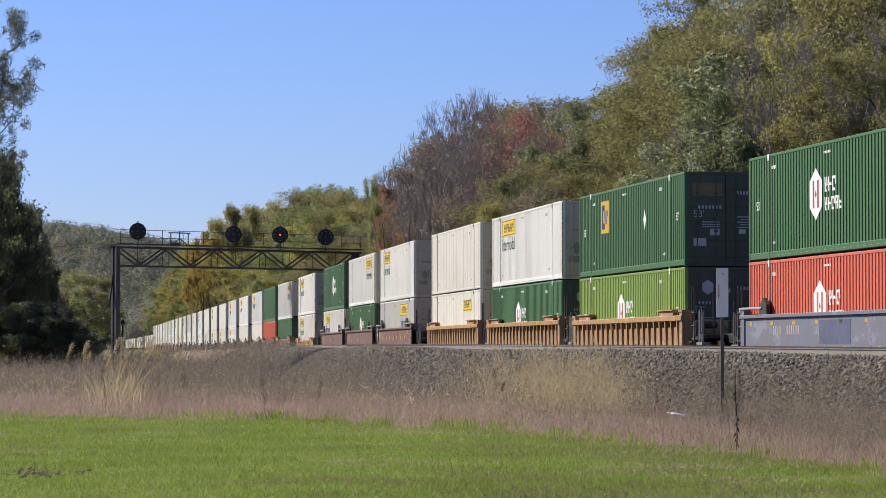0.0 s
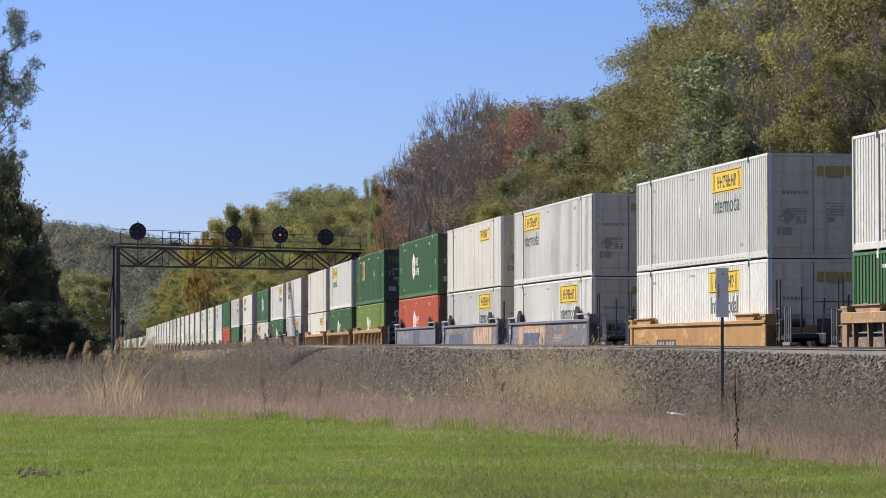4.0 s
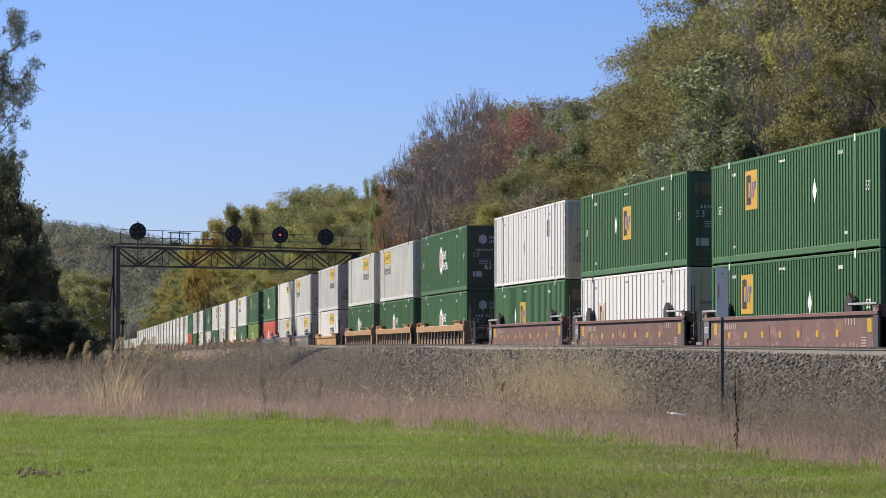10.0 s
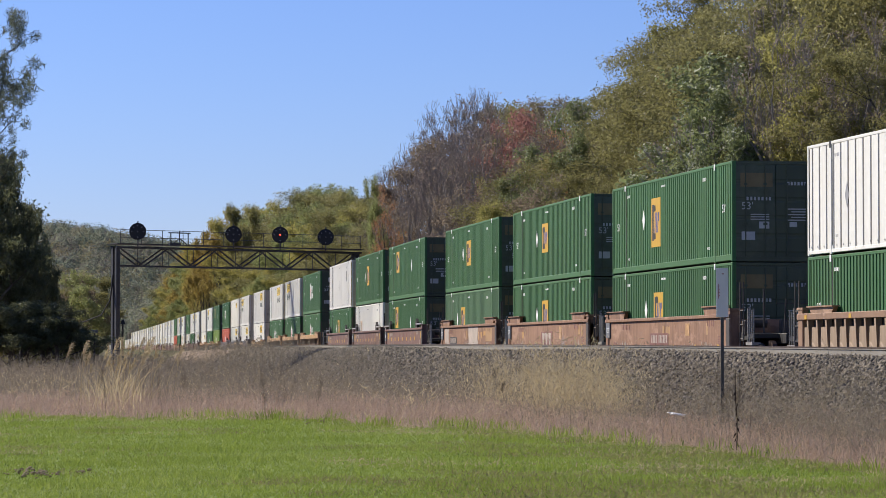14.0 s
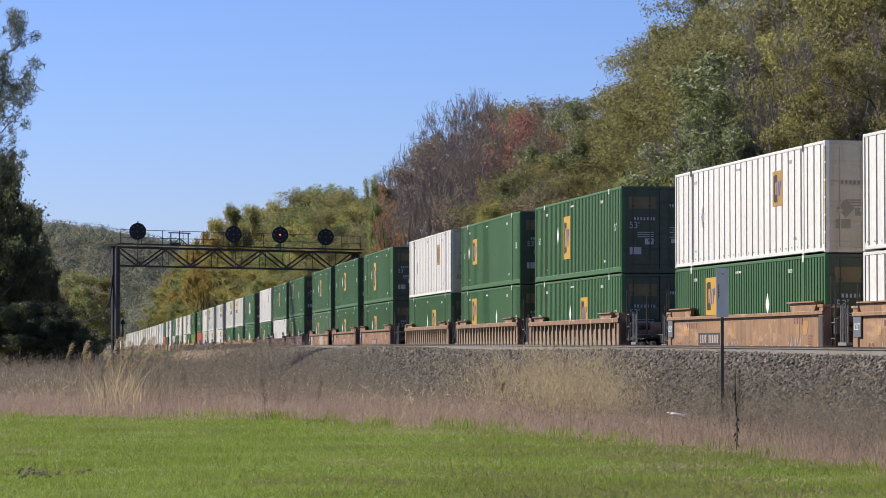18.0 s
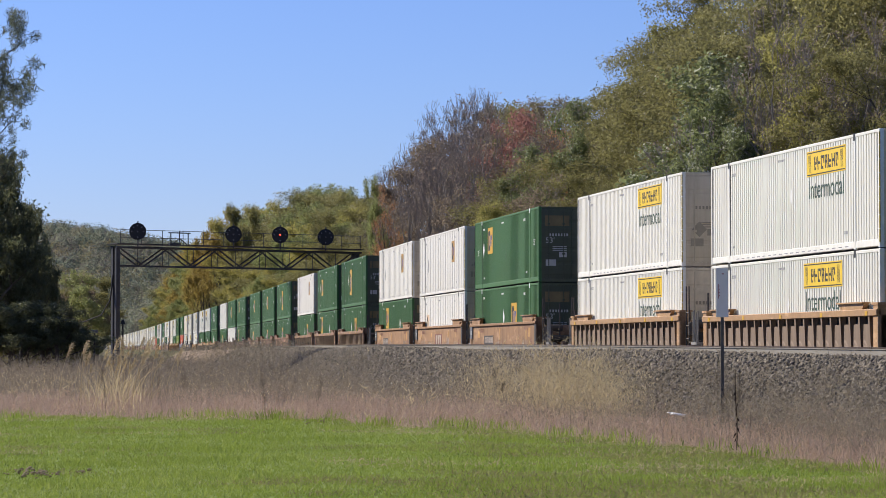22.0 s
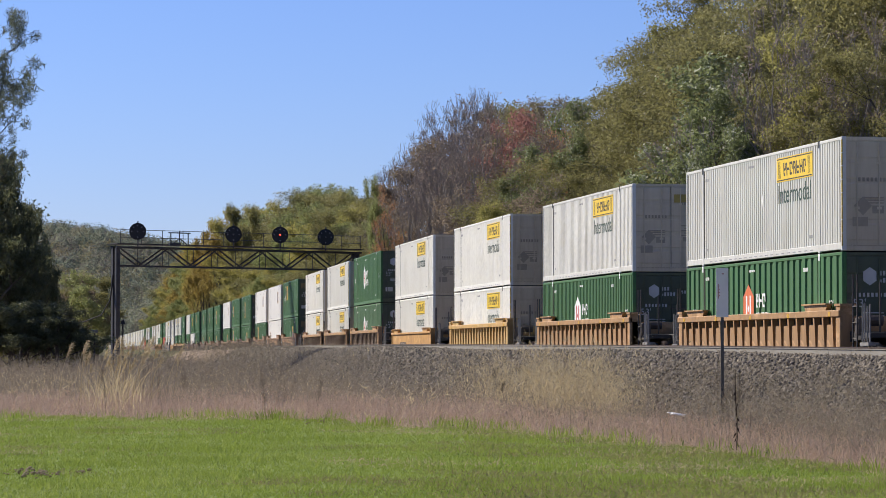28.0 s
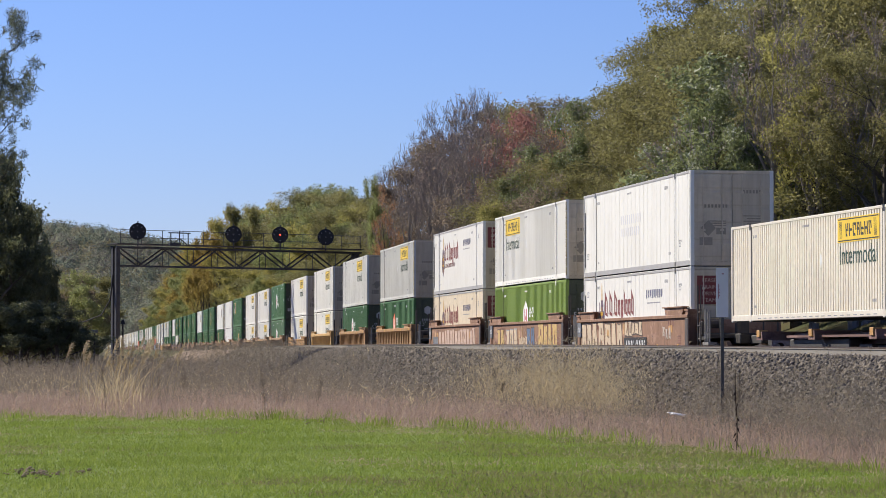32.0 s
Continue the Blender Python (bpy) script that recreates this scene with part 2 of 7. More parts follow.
M["pale_bark"] = plain("grey_bark", (0.27, 0.24, 0.215), 0.9, 0.0, 0.4)


def glow(name, colour, strength):
    def build(tree, out):
        e = node(tree, "ShaderNodeEmission", Color=(*colour, 1), Strength=strength)
        link(tree, e.outputs[0], out.inputs["Surface"])
    return material(name, build)


M["signal_red"] = glow("red_signal_light", (1.0, 0.06, 0.035), 5.0)


def rail_side(tree, out):
    f = noise_fac(tree, coords(tree, (0.6, 0.6, 4)), 2.0, 0.3, 0.75, 6.0)
    c = mixed(tree, f, (0.245, 0.225, 0.195), (0.18, 0.16, 0.135))
    surface(tree, out, c, 0.75, 0.0, f, 0.2, 0.004)


M["rail"] = material("dusty_rail", rail_side)


def earth(tree, out):
    """Lawn, weeds, ballast and forest floor over the one sheet, by stained noise and an attribute for the kind of ground."""
    vec = coords(tree)
    at = tree.nodes.new("ShaderNodeAttribute")
    at.attribute_name = "cover"
    sep = tree.nodes.new("ShaderNodeSeparateColor")
    link(tree, at.outputs["Color"], sep.inputs[0])
    n1, n2 = noise_fac(tree, vec, 0.35, 0.35, 0.7, 5.0), noise_fac(tree, vec, 7.0, 0.3, 0.75, 4.0)
    n3 = noise_fac(tree, vec, 1.6, 0.55, 0.75, 6.0)
    lawn = mixed(tree, n1, (0.21, 0.285, 0.055), (0.19, 0.225, 0.055))
    lawn = mixed(tree, n3, lawn, (0.20, 0.21, 0.06))
    lawn = mixed(tree, n2, lawn, (0.13, 0.175, 0.035))
    weeds = mixed(tree, n2, (0.30, 0.22, 0.16), (0.17, 0.13, 0.09))
    stone = mixed(tree, n2, (0.12, 0.10, 0.085), (0.05, 0.042, 0.036))
    wood = mixed(tree, n1, (0.05, 0.06, 0.02), (0.10, 0.07, 0.03))
    c = mixed(tree, sep.outputs[0], wood, lawn)
    c = mixed(tree, sep.outputs[1], c, weeds)
    c = mixed(tree, sep.outputs[2], c, stone)
    surface(tree, out, c, 0.95, 0.0, n2, 0.5, 0.03, 0.2)


M["earth"] = material("ground_cover", earth)


def stones(tree, out):
    geo = tree.nodes.new("ShaderNodeNewGeometry")
    info = tree.nodes.new("ShaderNodeObjectInfo")
    ramp = tree.nodes.new("ShaderNodeValToRGB")
    ramp.color_ramp.elements[0].color, ramp.color_ramp.elements[1].color = (0.060, 0.050, 0.042, 1), (0.295, 0.255, 0.205, 1)
    add = tree.nodes.new("ShaderNodeMath")
    add.operation = "ADD"
    link(tree, geo.outputs["Random Per Island"], add.inputs[0])
    half = tree.nodes.new("ShaderNodeMath")
    half.operation = "MULTIPLY_ADD"
    link(tree, info.outputs["Random"], half.inputs[0])
    half.inputs[1].default_value, half.inputs[2].default_value = 0.5, -0.25
    link(tree, half.outputs[0], add.inputs[1])
    link(tree, add.outputs[0], ramp.inputs["Fac"])
    n = noise_fac(tree, coords(tree), 22.0, 0.3, 0.75)
    c = mixed(tree, n, ramp.outputs["Color"], (0.09, 0.075, 0.062))
    surface(tree, out, c, 0.9, 0.0, n, 0.5, 0.01, 0.25)


M["stone"] = material("ballast_stone", stones)


def blades(name, tones):
    return foliage(name, tones, 0.42)


M["grass"] = foliage("lawn_grass", ((0.20, 0.265, 0.045), (0.30, 0.375, 0.072), (0.46, 0.50, 0.16)), 0.4)
M["pink_grass"] = blades("dry_pink_grass", ((0.36, 0.255, 0.20), (0.49, 0.365, 0.285), (0.62, 0.49, 0.38)))
M["grey_weed"] = blades("grey_brown_weeds", ((0.20, 0.168, 0.125), (0.31, 0.264, 0.198), (0.44, 0.38, 0.275)))
M["dark_brush"] = blades("dark_grey_brush", ((0.135, 0.118, 0.095), (0.205, 0.180, 0.145), (0.29, 0.255, 0.20)))
M["straw"] = blades("straw_grass", ((0.46, 0.365, 0.215), (0.61, 0.505, 0.315), (0.73, 0.63, 0.43)))
M["thatch"] = blades("lawn_thatch", ((0.22, 0.20, 0.09), (0.31, 0.28, 0.125), (0.42, 0.38, 0.19)))
M["low_green"] = blades("weed_green", ((0.10, 0.15, 0.032), (0.15, 0.21, 0.045), (0.22, 0.275, 0.07)))
# the lightest tone of olive and silver paints in leaf glints
LEAF = {
    "olive": ((0.142, 0.134, 0.052), (0.214, 0.199, 0.080), (0.430, 0.400, 0.215)),
    "green": ((0.165, 0.185, 0.072), (0.240, 0.262, 0.102), (0.380, 0.392, 0.195)),
    "silver": ((0.105, 0.128, 0.055), (0.195, 0.222, 0.098), (0.60, 0.62, 0.48)),
    "yellow": ((0.225, 0.212, 0.070), (0.320, 0.300, 0.100), (0.440, 0.395, 0.165)),
    "rust": ((0.160, 0.126, 0.092), (0.235, 0.186, 0.136), (0.340, 0.274, 0.200)),
    "red": ((0.230, 0.120, 0.105), (0.310, 0.150, 0.130), (0.42, 0.22, 0.19)),
    "lemon": ((0.235, 0.215, 0.065), (0.325, 0.29, 0.085), (0.42, 0.37, 0.13)),
    "gold": ((0.25, 0.19, 0.06), (0.33, 0.25, 0.075), (0.42, 0.32, 0.11)),
    "willow": ((0.110, 0.125, 0.085), (0.160, 0.180, 0.120), (0.260, 0.280, 0.200)),
    "orange": ((0.260, 0.145, 0.080), (0.350, 0.190, 0.100), (0.400, 0.250, 0.130)),
    "brown": ((0.195, 0.150, 0.125), (0.285, 0.222, 0.184), (0.385, 0.312, 0.256)),
    "dark": ((0.102, 0.115, 0.064), (0.145, 0.158, 0.085), (0.230, 0.232, 0.125)),
}
for k, v in LEAF.items():
    M["leaf_" + k] = foliage("leaves_" + k, tuple(tuple(min(0.6, c * (1.18 if k != "dark" else 1.0)) for c in t) for t in v), 0.62 if k != "dark" else 0.45, 0.44)

# ------------------------------------------------------------ mesh tools
def mesh_of(name, verts, faces, mat):
    me = bpy.data.meshes.new(name)
    me.from_pydata([tuple(v) for v in verts], [], faces)
    me.materials.append(mat)
    me.update()
    return me


def part(name, data, mat, parent, label="", at=None):
    """One mesh under a thing or under a part; data is a mesh, or a (verts, faces) pair."""
    if not isinstance(data, bpy.types.Mesh):
        data = mesh_of(name, data[0], data[1], mat)
    ob = new(name, data)
    ob.parent = parent
    if at is not None:
        ob.matrix_basis = at
    if label:
        tagged(ob, label)
    if name in WRITING:
        ob["kind"] = "stuff"
    return ob


WRITING = {"panel_joint", "marking", "brand_mark", "door_marking", "reflector", "graffiti", "rail_slot", "rivet_row", "door_emblem", "emblem_stroke"}
BOX_FACES = ((0, 3, 2, 1), (4, 5, 6, 7), (0, 1, 5, 4), (1, 2, 6, 5), (2, 3, 7, 6), (3, 0, 4, 7))


def box(x0, x1, y0, y1, z0, z1, cut=0.0):
    """A box with its long edges cut off where cut is given."""
    if not cut:
        v = [(x0, y0, z0), (x1, y0, z0), (x1, y1, z0), (x0, y1, z0), (x0, y0, z1), (x1, y0, z1), (x1, y1, z1), (x0, y1, z1)]
        return v, list(BOX_FACES)
    bm = bmesh.new()
    v = [bm.verts.new(p) for p in box(x0, x1, y0, y1, z0, z1)[0]]
    for f in BOX_FACES:
        bm.faces.new([v[i] for i in f])
    bmesh.ops.bevel(bm, geom=bm.edges[:], offset=cut, segments=1, affect="EDGES")
    bm.verts.index_update()
    out = [tuple(p.co) for p in bm.verts], [[p.index for p in f.verts] for f in bm.faces]
    bm.free()
    return out


def joined(*shapes):
    V, F = [], []
    for v, f in shapes:
        n = len(V)
        V += list(v)
        F += [[i + n for i in face] for face in f]
    return V, F


def rod(a, b, r0, r1=None, sides=6):
    """A tapered round bar from a to b."""
    a, b = Vector(a), Vector(b)
    r1 = r0 if r1 is None else r1
    m = (b - a).to_track_quat("Z", "Y").to_matrix()
    V = []
    for p, r in ((a, r0), (b, r1)):
        for i in range(sides):
            w = 2 * math.pi * i / sides
            V.append(tuple(p + m @ Vector((r * math.cos(w), r * math.sin(w), 0))))
    F = [[i, (i + 1) % sides, sides + (i + 1) % sides, sides + i] for i in range(sides)]
    F += [list(range(sides))[::-1], list(range(sides, 2 * sides))]
    return V, F


def prism(points, y0, y1):
    """A plate with the outline points (x, z), from y0 to y1."""
    n = len(points)
    V = [(x, y0, z) for x, z in points] + [(x, y1, z) for x, z in points]
    F = [[i, (i + 1) % n, n + (i + 1) % n, n + i] for i in range(n)] + [list(range(n))[::-1], list(range(n, 2 * n))]
    return V, F


def disc(r, y0, y1, n=20, x=0.0, z=0.0):
    return prism([(x + r * math.cos(2 * math.pi * i / n), z + r * math.sin(2 * math.pi * i / n)) for i in range(n)], y0, y1)


TEXT_CACHE = {}


def lettering(text, height, mat, deep=0.0015):
    """A mesh of words in the built-in font; it reads along +x with z up, seen from +y's far side."""
    key = (text, height, mat.name)
    if key not in TEXT_CACHE:
        cu = bpy.data.curves.new("lettering", "FONT")
        cu.body, cu.size, cu.extrude, cu.align_x = text, height, deep, "CENTER"
        ob = new("lettering", cu)
        me = bpy.data.meshes.new_from_object(ob.evaluated_get(bpy.context.evaluated_depsgraph_get()))
        bpy.data.objects.remove(ob)
        me.materials.clear()
        me.materials.append(mat)
        TEXT_CACHE[key] = me
    return TEXT_CACHE[key]


def on_side(x, y, z):
    """Pose of lettering on the wall that faces +y: it reads from +x to -x for one who looks at it."""
    return Matrix.Translation((x, y, z)) @ Matrix(((-1, 0, 0, 0), (0, 0, 1, 0), (0, 1, 0, 0), (0, 0, 0, 1)))


# ------------------------------------------------------------ containers
LEN, WID, HGT = 16.15, 2.59, 2.896
POST_X = 6.05
MESHES = {}


def shared(key, mat, data_maker):
    k = (key, mat.name)
    if k not in MESHES:
        v, f = data_maker()
        MESHES[k] = mesh_of(key if isinstance(key, str) else key[0], v, f, mat)
    return MESHES[k]


def corrugated(x0, x1, z0, z1, y, pitch, flat, depth, turn=1):
    """A folded sheet in the plane y, its hollows depth deep; flat is the share of the outer flats."""
    n = max(1, round((x1 - x0) / pitch))
    p = (x1 - x0) / n
    xs, ys = [x0], [y]
    slope = min(0.05, 0.3 * (1 - flat)) * p
    for i in range(n):
        a = x0 + i * p
        o = p * flat
        xs += [a + o / 2, a + o / 2 + slope, a + p - o / 2 - slope, a + p - o / 2]
        ys += [y, y - turn * depth, y - turn * depth, y]
    xs.append(x1)
    ys.append(y)
    V = [(a, b, z0) for a, b in zip(xs, ys)] + [(a, b, z1) for a, b in zip(xs, ys)]
    m = len(xs)
    F = [[i, i + 1, m + i + 1, m + i] if turn < 0 else [i + 1, i, m + i, m + i + 1] for i in range(m - 1)]
    return V, F


def corrugated_end(y0, y1, z0, z1, x, pitch, depth, turn):
    n = max(1, round((y1 - y0) / pitch))
    p = (y1 - y0) / n
    pts = [(y0, x)]
    for i in range(n):
        a = y0 + i * p
        pts += [(a + 0.25 * p, x), (a + 0.38 * p, x - turn * depth), (a + 0.62 * p, x - turn * depth), (a + 0.75 * p, x)]
    pts.append((y1, x))
    m = len(pts)
    V = [(b, a, z0) for a, b in pts] + [(b, a, z1) for a, b in pts]
    F = [[i, i + 1, m + i + 1, m + i] if turn > 0 else [i + 1, i, m + i, m + i + 1] for i in range(m - 1)]
    return V, F


STYLE = {   # wall material, rail material, folds: pitch, share of outer flats, depth
    "panel": ("white", "white", 0.215, 0.60, 0.08),
    "panel_grey": ("grey_white", "grey_white", 0.215, 0.60, 0.08),
    "panel_cream": ("cream_white", "cream_white", 0.215, 0.58, 0.08),
    "panel_old": ("old_white", "old_white", 1.15, 0.93, 0.012),
    "plain": ("old_white", "old_white", 1.15, 0.93, 0.012),
    "hex": ("green", "green", 0.26, 0.58, 0.042),
    "hex_old": ("old_green", "old_green", 0.26, 0.58, 0.042),
    "goldtag_old": ("old_green", "old_green", 0.26, 0.58, 0.042),
    "hex_wide": ("green", "green", 0.56, 0.52, 0.045),
    "hex_lime": ("light_green", "light_green", 0.26, 0.58, 0.042),
    "hex_red": ("red", "red", 0.26, 0.58, 0.042),
    "goldtag": ("green", "green", 0.26, 0.58, 0.042),
    "goldtag_white": ("bright", "bright", 0.62, 0.80, 0.04),
    "reefer": ("bright", "bright", 0.62, 0.965, 0.018),
    "reefer_cream": ("cream", "cream", 0.62, 0.965, 0.018),
    "temp": ("white", "white", 0.62, 0.965, 0.018),
}
LABEL = {
    "panel": "white corrugated freight container with a yellow logo panel",
    "panel_grey": "weathered grey-white corrugated container with a yellow logo panel",
    "panel_cream": "weathered cream-white corrugated container with a yellow logo panel",
    "panel_old": "older smooth white container with a yellow logo panel",
    "plain": "plain aged white smooth-sided freight container",
    "hex": "dark green corrugated freight container with a white hexagon emblem",
    "hex_old": "chalky faded green corrugated container with a white hexagon emblem",
    "goldtag_old": "chalky faded green corrugated container with a gold logo panel",
    "hex_wide": "dark green wide-ribbed container with an orange emblem",
    "hex_lime": "light green corrugated container with a white hexagon emblem",
    "hex_red": "orange-red corrugated container with a white hexagon emblem",
    "goldtag": "dark green corrugated container with a gold logo panel",
    "goldtag_white": "white container with shade lines painted in its folds and a small logo panel",
    "reefer": "white refrigerated container with maroon emblem and lettering",
    "reefer_cream": "cream refrigerated container with maroon emblem and lettering",
    "temp": "clean white smooth refrigerated container",
}


def bars(parent, mat, x, z, widths, h, y=WID / 2 - 0.010, gap=0.05, name="marking"):
    """A row of plain bars that stands for small writing on the near wall, starting at x and running towards -x."""
    shapes = []
    for w in widths:
        shapes.append(box(x - w * 0.55, x, y, y + 0.002, z, z + h * 0.6))
        x -= w * 0.55 + gap * 0.8
    part(name, joined(*shapes), mat, parent)


def hexagon(parent, x, z, s, mat, inner):
    """A tall pointed hexagon with the strokes of an emblem on it."""
    y = WID / 2 - 0.010
    w, h = 0.55 * s, 0.68 * s
    e = part("emblem", prism([(x - w, z - h * 0.5), (x, z - h), (x + w, z - h * 0.5), (x + w, z + h * 0.5), (x, z + h), (x - w, z + h * 0.5)], y, y + 0.002), mat, parent, "tall pointed hexagon emblem")
    st = [box(x - 0.27 * s, x - 0.13 * s, y + 0.002, y + 0.004, z - 0.36 * s, z + 0.36 * s),
          box(x + 0.13 * s, x + 0.27 * s, y + 0.002, y + 0.004, z - 0.36 * s, z + 0.36 * s),
          prism([(x - 0.09 * s, z), (x, z - 0.1 * s), (x + 0.09 * s, z), (x, z + 0.1 * s)], y + 0.002, y + 0.004)]
    part("emblem_stroke", joined(*st), inner, e)


def glyph_row(x, z, count, size, y, lean=0.04):
    """Heavy blocky strokes, a stem, a side stroke and a joint in turn, running towards -x: unreadable print."""
    sh = []
    for k in range(count):
        w, t = size * (0.62 + 0.18 * (k * 7 % 3) / 2), 0.21 * size

        def piece(x0, x1, z0, z1, deep):
            sh.append(prism([(x - x1 - lean, z0), (x - x0 - lean, z0), (x - x0, z1), (x - x1, z1)], y, y + 0.002 + 0.0006 * deep))

        piece(0, t, z, z + size, 0)
        if k % 3 != 1:
            piece(w - t, w, z + (0.0 if k % 2 else 0.42 * size), z + size, 0)
        for j, share in enumerate(((0.8, 0.4), (0.0, 0.4), (0.4,), (0.8, 0.0))[(k * 5 + 1) % 4]):
            piece(t, w - (t if k % 3 != 1 else 0), z + share * size, z + (share + 0.2) * size, 1)
        x -= w + 0.2 * size
    return sh


def stroke_word(parent, mat, x, z, heights, w, gap, y=WID / 2 - 0.010, name="brand_mark"):
    """Plain upright strokes, as wide as a word of the logo, running towards -x."""
    shapes = []
    for h in heights:
        shapes.append(box(x - w, x, y, y + 0.002, z, z + h))
        x -= w + gap
    part(name, joined(*shapes), mat, parent)


def old_word(parent, mat, x, z, letters, size, y=WID / 2 - 0.010, name="brand_mark"):
    """A word of heavy broken strokes, two stems and a slanted joint for each letter, running towards -x."""
    sh = []
    for wide, tall, low in letters:
        w, t = wide * size, 0.175 * size
        z0, z1 = z - low * size, z + tall * size
        sh.append(prism([(x, z0 + t), (x - t, z0), (x - t, z1 - t), (x, z1)], y, y + 0.002))
        if wide > 0.2:
            sh.append(prism([(x - w + t, z0 + t), (x - w, z0), (x - w, z + 0.45 * size), (x - w + t, z + 0.45 * size + t)], y, y + 0.002))
            sh.append(prism([(x, z1), (x, z1 - t), (x - w, z + 0.42 * size), (x - w, z + 0.42 * size + t)], y + 0.001, y + 0.003))
            sh.append(prism([(x, z + t), (x, z + 0.3 * t), (x - w, z - 0.3 * t), (x - w, z + 0.5 * t)], y + 0.001, y + 0.003))
        x -= w + 0.12 * size
    part(name, joined(*sh), mat, parent)


def spray_letters(parent, x0, x1, z0, z1, fill, edge, seed, y):
    """Tall sprayed letter shapes with dark outlines, side by side."""
    rng = random.Random(seed)
    a, b = [], []

    def stroke(pts, k):
        cx, cz = sum(p[0] for p in pts) / 4, sum(p[1] for p in pts) / 4
        a.append(prism(pts, y + 0.006 + 0.001 * k, y + 0.008 + 0.001 * k))
        b.append(prism([(p[0] + (0.045 if p[0] > cx else -0.045), p[1] + (0.045 if p[1] > cz else -0.045)) for p in pts], y + 0.001 + 0.0004 * k, y + 0.003 + 0.0004 * k))

    x = x0
    while x < x1 - 0.4:
        w = rng.uniform(0.8, 1.15) * (z1 - z0) * 0.85
        t = rng.uniform(0.25, 0.33) * (z1 - z0)
        lean = rng.uniform(-0.06, 0.1)
        lo, hi = z0 + rng.uniform(0, 0.1), z1 - rng.uniform(0, 0.1)
        m, u = (lo + hi) / 2 + rng.uniform(-0.1, 0.1), rng.uniform(0.1, 0.3) * w
        stroke([(x, lo), (x + t, lo + rng.uniform(-0.03, 0.05)), (x + t + u + lean, hi - rng.uniform(0, 0.1)), (x + u + lean, hi)], 0)
        stroke([(x + w - t, lo + rng.uniform(0, 0.1)), (x + w, lo), (x + w - u * 0.5, hi), (x + w - t - u * 0.5, hi - 0.06)], 1)
        if rng.random() < 0.75:
            stroke([(x + t * 0.5, m - t * 0.7), (x + w * 0.9, m + t * 0.1), (x + w * 0.95, m + t * 0.8), (x + t * 0.4, m)], 2)
        if rng.random() < 0.6:
            stroke([(x + u, hi - t * 0.8), (x + w * 1.05, hi - t * 0.3), (x + w, hi + 0.02), (x + u * 0.6, hi)], 3)
        if rng.random() < 0.5:
            stroke([(x - 0.04, lo), (x + w * 0.8, lo + 0.02), (x + w * 0.7, lo + t * 0.8), (x + 0.03, lo + t * 0.5)], 4)
        x += w + 0.09
    g = part("graffiti", joined(*a), fill, parent, "spray-painted graffiti letters")
    if edge is not None:
        part("graffiti", joined(*b), edge, g, "dark sprayed outline")


